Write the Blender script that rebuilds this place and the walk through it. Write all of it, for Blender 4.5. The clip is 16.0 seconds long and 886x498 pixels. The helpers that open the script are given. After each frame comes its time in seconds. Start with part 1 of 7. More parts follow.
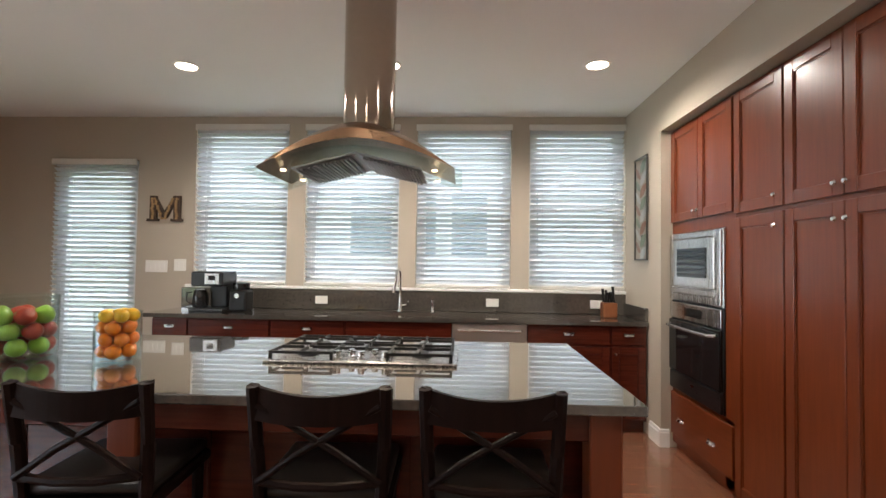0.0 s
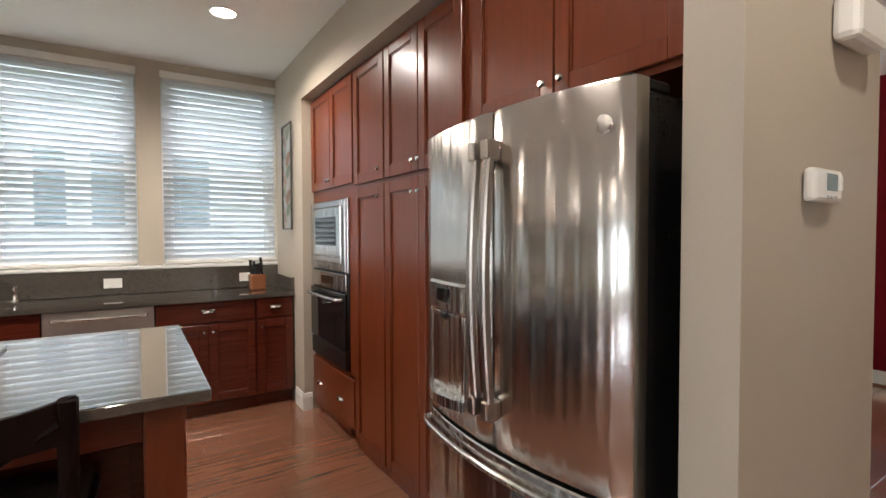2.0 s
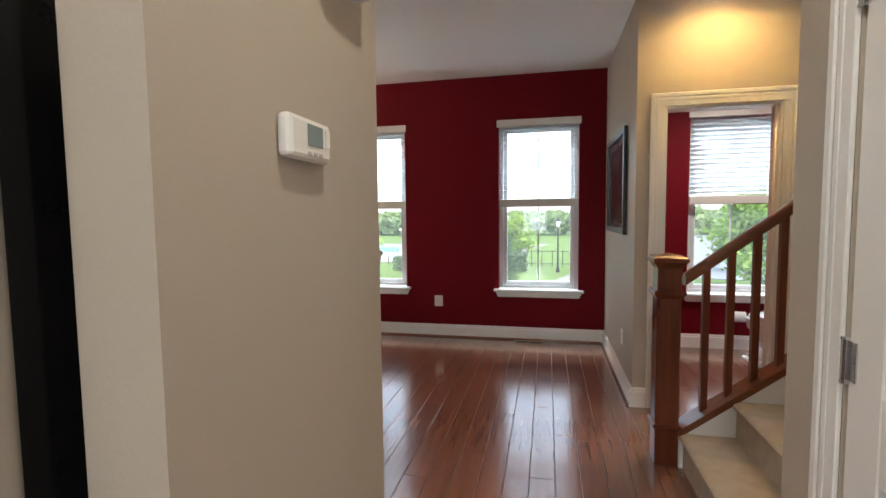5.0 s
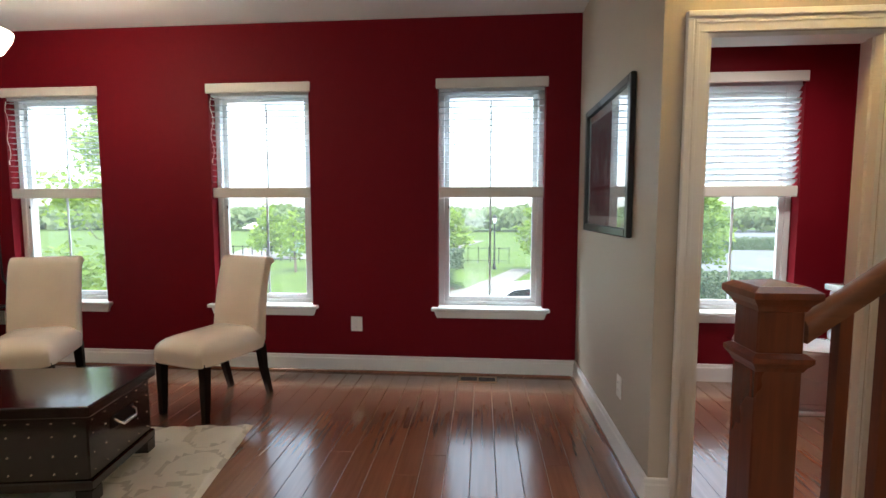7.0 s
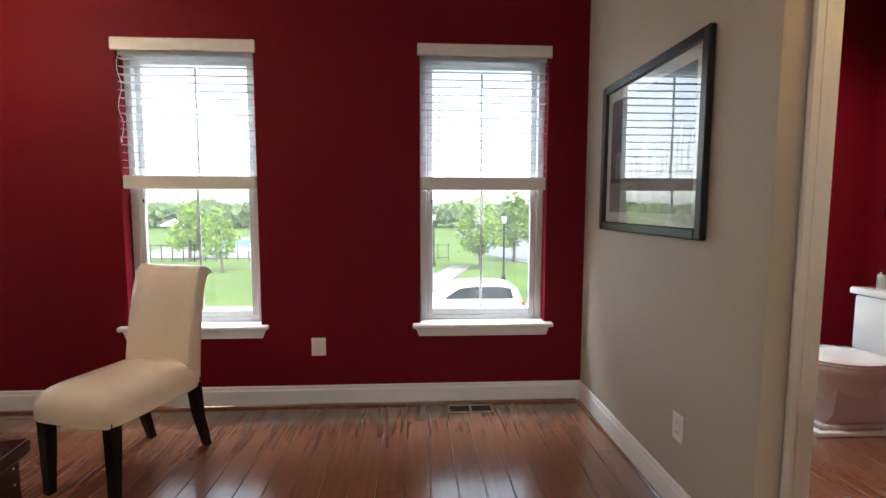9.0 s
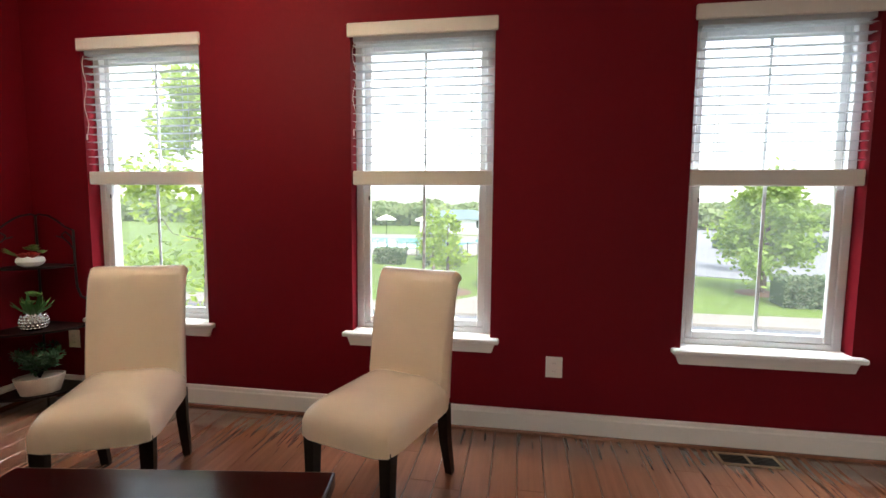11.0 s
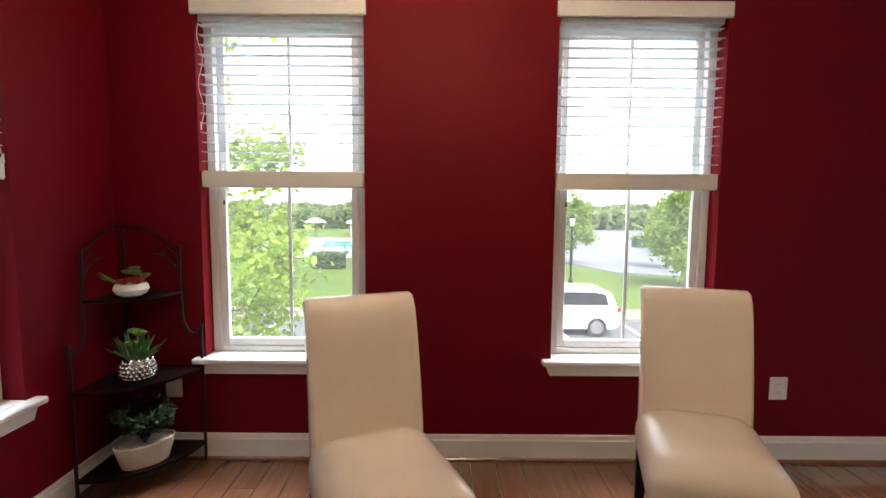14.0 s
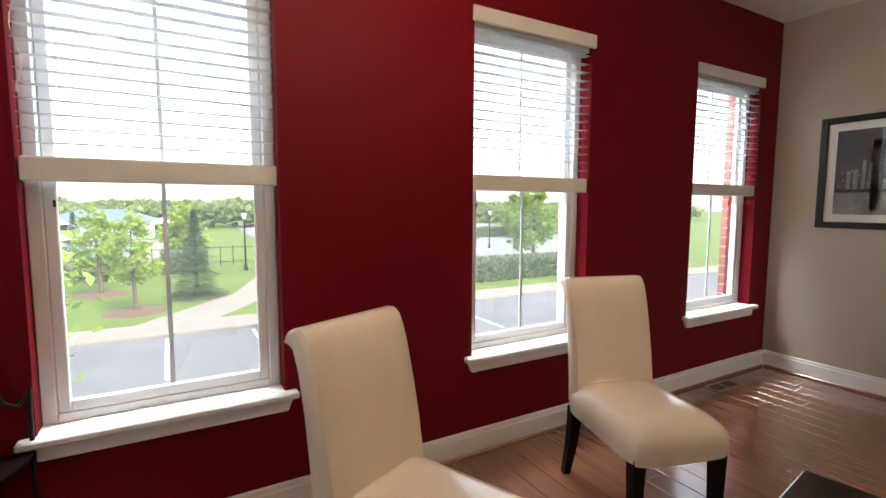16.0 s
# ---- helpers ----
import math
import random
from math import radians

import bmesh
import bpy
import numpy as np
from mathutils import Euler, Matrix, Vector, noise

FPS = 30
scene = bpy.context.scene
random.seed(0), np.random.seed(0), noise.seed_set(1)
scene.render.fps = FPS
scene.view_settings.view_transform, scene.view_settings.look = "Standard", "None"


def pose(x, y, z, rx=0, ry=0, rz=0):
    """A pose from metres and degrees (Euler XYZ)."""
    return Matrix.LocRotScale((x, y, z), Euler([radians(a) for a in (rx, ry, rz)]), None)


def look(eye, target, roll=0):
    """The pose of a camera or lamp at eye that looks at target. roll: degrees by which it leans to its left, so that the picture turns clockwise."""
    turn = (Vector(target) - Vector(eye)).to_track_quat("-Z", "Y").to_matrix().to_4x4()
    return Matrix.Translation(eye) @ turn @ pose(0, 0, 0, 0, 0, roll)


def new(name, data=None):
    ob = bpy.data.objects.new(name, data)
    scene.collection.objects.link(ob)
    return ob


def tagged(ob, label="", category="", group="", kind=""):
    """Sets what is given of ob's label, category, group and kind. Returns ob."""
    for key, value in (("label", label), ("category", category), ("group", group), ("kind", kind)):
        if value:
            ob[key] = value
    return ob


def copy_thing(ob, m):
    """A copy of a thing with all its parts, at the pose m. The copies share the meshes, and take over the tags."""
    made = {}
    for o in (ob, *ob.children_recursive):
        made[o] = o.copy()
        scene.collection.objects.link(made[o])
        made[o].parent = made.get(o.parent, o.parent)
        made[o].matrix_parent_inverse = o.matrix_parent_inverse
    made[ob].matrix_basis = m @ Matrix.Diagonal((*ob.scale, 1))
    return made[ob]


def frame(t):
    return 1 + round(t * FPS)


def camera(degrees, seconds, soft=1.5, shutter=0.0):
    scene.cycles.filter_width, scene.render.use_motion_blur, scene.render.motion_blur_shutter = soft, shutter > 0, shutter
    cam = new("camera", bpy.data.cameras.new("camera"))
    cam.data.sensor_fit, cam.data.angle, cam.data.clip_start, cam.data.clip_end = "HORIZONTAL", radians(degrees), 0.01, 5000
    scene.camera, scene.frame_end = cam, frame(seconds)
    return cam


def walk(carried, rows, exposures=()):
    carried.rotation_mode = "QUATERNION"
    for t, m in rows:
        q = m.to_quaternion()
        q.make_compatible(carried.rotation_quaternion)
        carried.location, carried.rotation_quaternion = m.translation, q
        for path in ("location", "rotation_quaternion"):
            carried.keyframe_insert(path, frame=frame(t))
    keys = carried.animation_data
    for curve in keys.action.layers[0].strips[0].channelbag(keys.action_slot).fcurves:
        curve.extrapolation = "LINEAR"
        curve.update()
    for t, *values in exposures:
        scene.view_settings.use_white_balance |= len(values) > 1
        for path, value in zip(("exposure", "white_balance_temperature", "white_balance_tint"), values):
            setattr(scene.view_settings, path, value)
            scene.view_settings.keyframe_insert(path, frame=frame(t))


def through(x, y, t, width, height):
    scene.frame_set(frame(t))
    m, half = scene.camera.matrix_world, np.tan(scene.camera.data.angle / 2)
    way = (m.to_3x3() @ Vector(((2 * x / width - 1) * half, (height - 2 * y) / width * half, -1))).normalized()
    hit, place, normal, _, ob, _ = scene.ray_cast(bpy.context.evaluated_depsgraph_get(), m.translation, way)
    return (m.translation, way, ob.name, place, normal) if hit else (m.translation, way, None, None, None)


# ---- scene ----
cam = camera(86.1, 16.0)
PATH = [
    (0, (-0.119, 0.207, 1.367), (-0.206, 2.205, 1.425), 0.8),
    (0.5, (-0.022, 0.224, 1.346), (0.148, 2.217, 1.378), 0.5),
    (1, (0.106, 0.261, 1.355), (0.596, 2.2, 1.34), 0.4),
    (1.5, (0.245, 0.233, 1.364), (1.012, 2.079, 1.319), 0.0),
    (2, (0.311, 0.245, 1.365), (1.397, 1.924, 1.304), -0.2),
    (2.5, (0.366, 0.241, 1.359), (1.739, 1.693, 1.291), -0.2),
    (3, (0.405, 0.227, 1.36), (2.013, 1.414, 1.279), -0.4),
    (3.5, (0.449, 0.21, 1.358), (2.224, 1.128, 1.267), -0.3),
    (4, (0.466, 0.175, 1.346), (2.34, 0.866, 1.243), 0.1),
    (4.5, (0.608, 0.166, 1.335), (2.532, 0.7, 1.222), 0.1),
    (4.6, (0.647, 0.18, 1.335), (2.578, 0.69, 1.215), -0.1),
    (7, (2.174, 0.415, 1.306), (4.161, 0.577, 1.143), -0.0),
    (7.5, (2.386, 0.414, 1.321), (4.377, 0.49, 1.147), -0.1),
    (8, (2.595, 0.452, 1.342), (4.584, 0.408, 1.147), 0.1),
    (8.2, (2.635, 0.521, 1.315), (4.623, 0.4, 1.137), 0.1),
    (10.3, (3.125, 1.224, 1.293), (5.117, 1.263, 1.112), 0.3),
    (10.5, (3.148, 1.324, 1.295), (5.135, 1.46, 1.111), 0.5),
    (11, (3.214, 1.619, 1.293), (5.18, 1.939, 1.108), 0.5),
    (11.5, (3.309, 1.906, 1.296), (5.26, 2.309, 1.12), 1.0),
    (12, (3.388, 2.16, 1.298), (5.335, 2.581, 1.118), 0.7),
    (12.5, (3.47, 2.385, 1.303), (5.422, 2.787, 1.126), 0.6),
    (13, (3.488, 2.647, 1.313), (5.46, 2.924, 1.133), 0.5),
    (13.5, (3.481, 2.896, 1.314), (5.469, 3.039, 1.14), 0.5),
    (14, (3.494, 3.156, 1.312), (5.486, 3.153, 1.137), 0.4),
    (14.5, (3.513, 3.411, 1.312), (5.492, 3.188, 1.13), 0.3),
    (15, (3.554, 3.705, 1.292), (5.48, 3.193, 1.126), 0.3),
    (15.5, (3.666, 3.87, 1.302), (5.497, 3.084, 1.133), -0.4),
    (16, (3.843, 3.938, 1.332), (5.569, 2.946, 1.145), 0.2),
]
walk(cam, [(t, look(eye, target, roll)) for t, eye, target, roll in PATH], exposures=[(0.0, 2.2, 6100, 9), (3.0, 2.25, 6050, 9), (7.0, 2.3, 5900, 2), (8.2, 2.3, 6000, 4), (10.5, 2.27, 6450, 8), (13.0, 2.27, 6500, 9), (16.0, 2.2, 6600, 10)])

# ---- world, sun, large lights ----
world = bpy.data.worlds.new("World")
scene.world = world
world.use_nodes = True
wn = world.node_tree
wbg = wn.nodes["Background"]
sky = wn.nodes.new("ShaderNodeTexSky")
sky.sky_type = "NISHITA"
sky.sun_disc = False
sky.sun_elevation = radians(58)
sky.sun_rotation = radians(250)
sky.dust_density = 1.6
sky.ozone_density = 0.5
haze = wn.nodes.new("ShaderNodeHueSaturation")
haze.inputs["Saturation"].default_value = 0.4
wn.links.new(sky.outputs[0], haze.inputs["Color"])
wn.links.new(haze.outputs[0], wbg.inputs[0])
wbg.inputs[1].default_value = 0.15


def lamp(name, kind, m, energy, color=(1, 1, 1), **settings):
    data = bpy.data.lights.new(name, kind)
    data.energy, data.color = energy, color
    for key, value in settings.items():
        if key == "size":
            data.shape, data.size = "RECTANGLE", value[0]
            data.size_y = value[1]
        elif key == "radius":
            data.shadow_soft_size = value
        elif key == "angle":
            data.angle = value
        elif key == "spot":
            data.spot_size, data.spot_blend = value
    ob = new(name, data)
    ob.matrix_world = m
    return ob


lamp("sun", "SUN", look((0, 0, 0), (0.55, 0.18, -0.75)), 1.2, (1.0, 0.96, 0.90), angle=radians(14))

# fill lamps added out of view above the openings, standing in for the open sky
for wy in (3.955, 2.185, 0.347, -1.50):
    lamp("window_sky_fill", "AREA", look((6.75, wy, 3.25), (4.4, wy, 0.7)), 50, (0.90, 0.96, 1.0), size=(1.5, 1.0))
lamp("window_sky_fill", "AREA", look((4.9, 5.7, 3.25), (4.9, 3.4, 0.7)), 36, (0.90, 0.96, 1.0), size=(1.5, 1.0))
for wx in (-2.27, -1.19, -0.12, 0.94, -3.73):
    lamp("window_sky_fill", "AREA", look((wx, 5.5, 3.45), (wx, 3.4, 1.2)), 10, (0.93, 0.97, 1.0), size=(0.95, 0.7))
# fill lamps added outside the two unseen west windows
for wy in (0.9, -1.6):
    lamp("window_sky_fill", "AREA", look((-5.5, wy, 1.6), (-3.0, wy, 1.3)), 11, (0.95, 0.98, 1.0), size=(1.38, 1.72))

# ---- materials ----
def node_material(name):
    m = bpy.data.materials.new(name)
    m.use_nodes = True
    nt = m.node_tree
    return m, nt, nt.nodes["Principled BSDF"]


def surf(name, color, rough=0.5, metal=0.0, var=0.12, big=1.5, fine=60.0, bump=0.05, coat=0.0, spec=0.5, second=None, rough_var=0.1):
    """A surface with tone variation at two scales, uneven gloss and a fine relief."""
    m, nt, b = node_material(name)
    co = nt.nodes.new("ShaderNodeTexCoord")
    n1, n2 = nt.nodes.new("ShaderNodeTexNoise"), nt.nodes.new("ShaderNodeTexNoise")
    n1.inputs["Scale"].default_value, n1.inputs["Detail"].default_value = big, 4
    n2.inputs["Scale"].default_value, n2.inputs["Detail"].default_value = fine, 3
    nt.links.new(co.outputs["Object"], n1.inputs["Vector"])
    nt.links.new(co.outputs["Object"], n2.inputs["Vector"])
    add = nt.nodes.new("ShaderNodeMath")
    add.operation = "MULTIPLY_ADD"
    add.inputs[1].default_value = 0.35
    nt.links.new(n2.outputs["Fac"], add.inputs[0])
    sc = nt.nodes.new("ShaderNodeMath")
    sc.operation = "MULTIPLY"
    sc.inputs[1].default_value = 0.65
    nt.links.new(n1.outputs["Fac"], sc.inputs[0])
    nt.links.new(sc.outputs[0], add.inputs[2])
    ramp = nt.nodes.new("ShaderNodeValToRGB")
    c2 = second or tuple(c * (1 - var) for c in color)
    c1 = tuple(min(1, c * (1 + var * 0.6)) for c in color)
    ramp.color_ramp.elements[0].position, ramp.color_ramp.elements[1].position = 0.32, 0.68
    ramp.color_ramp.elements[0].color, ramp.color_ramp.elements[1].color = (*c2, 1), (*c1, 1)
    nt.links.new(add.outputs[0], ramp.inputs[0])
    nt.links.new(ramp.outputs[0], b.inputs["Base Color"])
    mr = nt.nodes.new("ShaderNodeMapRange")
    mr.inputs["To Min"].default_value, mr.inputs["To Max"].default_value = max(0.02, rough - rough_var), min(1, rough + rough_var)
    nt.links.new(add.outputs[0], mr.inputs["Value"])
    nt.links.new(mr.outputs[0], b.inputs["Roughness"])
    b.inputs["Metallic"].default_value = metal
    b.inputs["Coat Weight"].default_value = coat
    b.inputs["Coat Roughness"].default_value = 0.12
    b.inputs["Specular IOR Level"].default_value = spec
    if bump:
        bp = nt.nodes.new("ShaderNodeBump")
        bp.inputs["Strength"].default_value, bp.inputs["Distance"].default_value = bump, 0.01
        nt.links.new(n2.outputs["Fac"], bp.inputs["Height"])
        nt.links.new(bp.outputs[0], b.inputs["Normal"])
    return m


def wood(name, dark, light, rough=0.35, axis=0, coat=0.3, grain=26.0, random_tone=0.0, bump=0.06, rough_var=0.08, twist=0.8, mottle=0.4):
    """Wood with long grain along one axis; random_tone shifts the tone from piece to piece."""
    m, nt, b = node_material(name)
    co = nt.nodes.new("ShaderNodeTexCoord")
    info = nt.nodes.new("ShaderNodeObjectInfo")
    shift = nt.nodes.new("ShaderNodeVectorMath")
    shift.operation = "MULTIPLY_ADD"
    shift.inputs[1].default_value = (17.0, 9.0, 5.0)
    comb = nt.nodes.new("ShaderNodeCombineXYZ")
    for i in range(3):
        nt.links.new(info.outputs["Random"], comb.inputs[i])
    nt.links.new(comb.outputs[0], shift.inputs[0])
    nt.links.new(co.outputs["Object"], shift.inputs[2])
    mp = nt.nodes.new("ShaderNodeMapping")
    scale = [grain] * 3
    scale[axis] = grain * 0.06
    mp.inputs["Scale"].default_value = scale
    nt.links.new(shift.outputs[0], mp.inputs["Vector"])
    n1 = nt.nodes.new("ShaderNodeTexNoise")
    n1.inputs["Scale"].default_value, n1.inputs["Detail"].default_value, n1.inputs["Distortion"].default_value = 1.0, (6 if mottle else 2), twist
    nt.links.new(mp.outputs[0], n1.inputs["Vector"])
    n2 = nt.nodes.new("ShaderNodeTexNoise")
    n2.inputs["Scale"].default_value, n2.inputs["Detail"].default_value = 1.3, 5
    nt.links.new(shift.outputs[0], n2.inputs["Vector"])
    mix = nt.nodes.new("ShaderNodeMath")
    mix.operation = "MULTIPLY_ADD"
    mix.inputs[1].default_value = 1.0 - mottle
    nt.links.new(n1.outputs["Fac"], mix.inputs[0])
    half = nt.nodes.new("ShaderNodeMath")
    half.operation = "MULTIPLY"
    half.inputs[1].default_value = mottle
    nt.links.new(n2.outputs["Fac"], half.inputs[0])
    nt.links.new(half.outputs[0], mix.inputs[2])
    tone = nt.nodes.new("ShaderNodeMath")
    tone.operation = "MULTIPLY_ADD"
    tone.inputs[1].default_value = random_tone
    nt.links.new(info.outputs["Random"], tone.inputs[0])
    nt.links.new(mix.outputs[0], tone.inputs[2])
    ramp = nt.nodes.new("ShaderNodeValToRGB")
    e = ramp.color_ramp.elements
    e[0].position, e[1].position = 0.3 + random_tone * 0.3, 0.72 + random_tone * 0.6
    e[0].color, e[1].color = (*dark, 1), (*light, 1)
    nt.links.new(tone.outputs[0], ramp.inputs[0])
    nt.links.new(ramp.outputs[0], b.inputs["Base Color"])
    mr = nt.nodes.new("ShaderNodeMapRange")
    mr.inputs["To Min"].default_value, mr.inputs["To Max"].default_value = max(0.03, rough - rough_var), rough + rough_var
    nt.links.new(n2.outputs["Fac"], mr.inputs["Value"])
    nt.links.new(mr.outputs[0], b.inputs["Roughness"])
    b.inputs["Coat Weight"].default_value, b.inputs["Coat Roughness"].default_value = coat, 0.1
    bp = nt.nodes.new("ShaderNodeBump")
    bp.inputs["Strength"].default_value, bp.inputs["Distance"].default_value = bump, 0.004
    nt.links.new(n1.outputs["Fac"], bp.inputs["Height"])
    if bump:
        nt.links.new(bp.outputs[0], b.inputs["Normal"])
    return m


def brushed(name, color, rough=0.25, scale=(2, 2, 300), warp=0.0, bump=0.03):
    """Brushed metal: fine streaks along one way, with an optional slow buckle of the sheet."""
    m, nt, b = node_material(name)
    co, mp = nt.nodes.new("ShaderNodeTexCoord"), nt.nodes.new("ShaderNodeMapping")
    mp.inputs["Scale"].default_value = scale
    nt.links.new(co.outputs["Object"], mp.inputs["Vector"])
    n1 = nt.nodes.new("ShaderNodeTexNoise")
    n1.inputs["Scale"].default_value, n1.inputs["Detail"].default_value = 1.0, 3
    nt.links.new(mp.outputs[0], n1.inputs["Vector"])
    mr = nt.nodes.new("ShaderNodeMapRange")
    mr.inputs["To Min"].default_value, mr.inputs["To Max"].default_value = rough * 0.7, rough * 1.3
    nt.links.new(n1.outputs["Fac"], mr.inputs["Value"])
    nt.links.new(mr.outputs[0], b.inputs["Roughness"])
    ramp = nt.nodes.new("ShaderNodeValToRGB")
    ramp.color_ramp.elements[0].color = (*(c * 0.9 for c in color), 1)
    ramp.color_ramp.elements[1].color = (*color, 1)
    nt.links.new(n1.outputs["Fac"], ramp.inputs[0])
    nt.links.new(ramp.outputs[0], b.inputs["Base Color"])
    b.inputs["Metallic"].default_value = 1.0
    bp = nt.nodes.new("ShaderNodeBump")
    bp.inputs["Strength"].default_value, bp.inputs["Distance"].default_value = bump, 0.001
    nt.links.new(n1.outputs["Fac"], bp.inputs["Height"])
    if warp:
        mw = nt.nodes.new("ShaderNodeMapping")
        mw.inputs["Scale"].default_value = (1.5, 9.0, 0.25)
        nt.links.new(co.outputs["Object"], mw.inputs["Vector"])
        nw = nt.nodes.new("ShaderNodeTexNoise")
        nw.inputs["Scale"].default_value, nw.inputs["Detail"].default_value = 1.0, 2
        nt.links.new(mw.outputs[0], nw.inputs["Vector"])
        bw = nt.nodes.new("ShaderNodeBump")
        bw.inputs["Strength"].default_value, bw.inputs["Distance"].default_value = 1.0, warp
        nt.links.new(nw.outputs["Fac"], bw.inputs["Height"])
        nt.links.new(bw.outputs[0], bp.inputs["Normal"])
    nt.links.new(bp.outputs[0], b.inputs["Normal"])
    return m


def glass(name, color=(1, 1, 1), rough=0.0, thin=True, power=4.0, most=0.6):
    m, nt, b = node_material(name)
    if thin:
        out = nt.nodes["Material Output"]
        tr, gl, mx = nt.nodes.new("ShaderNodeBsdfTransparent"), nt.nodes.new("ShaderNodeBsdfGlossy"), nt.nodes.new("ShaderNodeMixShader")
        fr = nt.nodes.new("ShaderNodeLayerWeight")
        fr.inputs["Blend"].default_value = 0.5
        pw = nt.nodes.new("ShaderNodeMath")
        pw.operation = "POWER"
        pw.inputs[1].default_value = power
        nt.links.new(fr.outputs["Facing"], pw.inputs[0])
        lim = nt.nodes.new("ShaderNodeMapRange")
        lim.inputs["To Min"].default_value, lim.inputs["To Max"].default_value = 0.035, most
        nt.links.new(pw.outputs[0], lim.inputs["Value"])
        tr.inputs[0].default_value, gl.inputs["Roughness"].default_value = (*color, 1), 0.01
        nt.links.new(lim.outputs[0], mx.inputs[0])
        nt.links.new(tr.outputs[0], mx.inputs[1])
        nt.links.new(gl.outputs[0], mx.inputs[2])
        nt.links.new(mx.outputs[0], out.inputs[0])
    else:
        b.inputs["Transmission Weight"].default_value, b.inputs["Roughness"].default_value, b.inputs["IOR"].default_value = 1.0, rough, 1.45
        b.inputs["Base Color"].default_value = (*color, 1)
    return m


def glow(name, color, strength):
    m, nt, b = node_material(name)
    b.inputs["Emission Color"].default_value, b.inputs["Emission Strength"].default_value = (*color, 1), strength
    b.inputs["Base Color"].default_value = (*color, 1)
    return m


RED = surf("red_wall_paint", (0.150, 0.0020, 0.0085), 0.6, var=0.05, big=0.9, fine=180, bump=0.06, rough_var=0.05, spec=0.15)
TAUPE = surf("taupe_wall_paint", (0.47, 0.41, 0.332), 0.6, var=0.05, big=0.8, fine=180, bump=0.06)
CEIL = surf("ceiling_paint", (0.86, 0.86, 0.85), 0.85, var=0.03, big=0.6, fine=220, bump=0.05)
WHITE = surf("white_trim_paint", (0.80, 0.79, 0.77), 0.35, var=0.03, big=3, fine=90, bump=0.03)
VINYL = surf("white_vinyl", (0.70, 0.71, 0.72), 0.35, var=0.03, big=4, fine=120, bump=0.02)
def slat_material(name, color, through):
    """Blind slats that let a little daylight through."""
    m = surf(name, color, 0.4, var=0.04, big=5, fine=90, bump=0.02)
    nt = m.node_tree
    tr, mx = nt.nodes.new("ShaderNodeBsdfTranslucent"), nt.nodes.new("ShaderNodeMixShader")
    tr.inputs[0].default_value = (0.85, 0.87, 0.88, 1)
    mx.inputs[0].default_value = through
    nt.links.new(nt.nodes["Principled BSDF"].outputs[0], mx.inputs[1])
    nt.links.new(tr.outputs[0], mx.inputs[2])
    nt.links.new(mx.outputs[0], nt.nodes["Material Output"].inputs[0])
    return m


# white slats greyed: their backlit shade against the sky is in the colour
SLAT_SHADED = slat_material("shaded_white_blind_slat", (0.56, 0.59, 0.62), 0.03)
SLAT_THIN = slat_material("thin_white_blind_slat", (0.80, 0.82, 0.84), 0.42)
RAILW = surf("cream_blind_rail", (0.72, 0.69, 0.64), 0.45, var=0.05, big=6, fine=90, bump=0.03)
PLASTIC = surf("white_plastic", (0.80, 0.78, 0.74), 0.35, var=0.03, big=8, fine=200, bump=0.02)
FLOORW = wood("dark_floor_wood", (0.200, 0.085, 0.045), (0.275, 0.120, 0.068), 0.27, 0, coat=1.0, grain=40, random_tone=0.12, twist=0.3, mottle=0.0, rough_var=0.0, bump=0.0)
FLOORW.node_tree.nodes["Principled BSDF"].inputs["Coat Roughness"].default_value = 0.15
FLOORW.node_tree.nodes["Principled BSDF"].inputs["Coat IOR"].default_value = 1.95
# joints kept pale: the glint along the plank edges is put into their colour
JOINT_GLINT = surf("floor_joint_glint", (0.52, 0.42, 0.35), 0.3, var=0.2, big=4, fine=60)
CHERRY = wood("cherry_cabinet_wood", (0.130, 0.0265, 0.0080), (0.165, 0.0350, 0.0100), 0.30, 2, coat=0.12, grain=60, bump=0.0, twist=0.1, mottle=0.0, rough_var=0.0)
CHERRY_H = wood("cherry_cabinet_wood_level", (0.130, 0.0265, 0.0080), (0.165, 0.0350, 0.0100), 0.30, 1, coat=0.12, grain=60, bump=0.0, twist=0.1, mottle=0.0, rough_var=0.0)
# same cherry, darkened: shade of fronts facing away from the windows, in the colour
CHERRY_X_SHADED = wood("cherry_cabinet_wood_along_shaded", (0.060, 0.009, 0.004), (0.095, 0.016, 0.007), 0.27, 0, coat=0.12, grain=60, bump=0.0, twist=0.1, mottle=0.0, rough_var=0.0)
ESPRESSO = wood("espresso_wood", (0.006, 0.003, 0.0025), (0.014, 0.006, 0.0045), 0.42, 2, coat=0.0, grain=24)
ESPRESSO.node_tree.nodes["Principled BSDF"].inputs["Specular IOR Level"].default_value = 0.1
OAK = wood("stained_oak", (0.070, 0.014, 0.0050), (0.18, 0.041, 0.013), 0.3, 2, coat=0.2, grain=34, bump=0.12)
OAK_Y = wood("stained_oak_rail", (0.075, 0.022, 0.008), (0.20, 0.07, 0.026), 0.3, 1, coat=0.3, grain=34, bump=0.12)
STEEL = brushed("brushed_steel", (0.62, 0.61, 0.60), 0.26, scale=(260, 260, 3))
FRIDGE = brushed("fridge_steel", (0.66, 0.63, 0.59), 0.22, scale=(260, 260, 3), warp=0.022)
# stainless canopy steel tinted brown: the warm reflection sits in the colour
CANOPY = brushed("warm_reflection_steel", (0.42, 0.26, 0.16), 0.30, scale=(3, 260, 260))
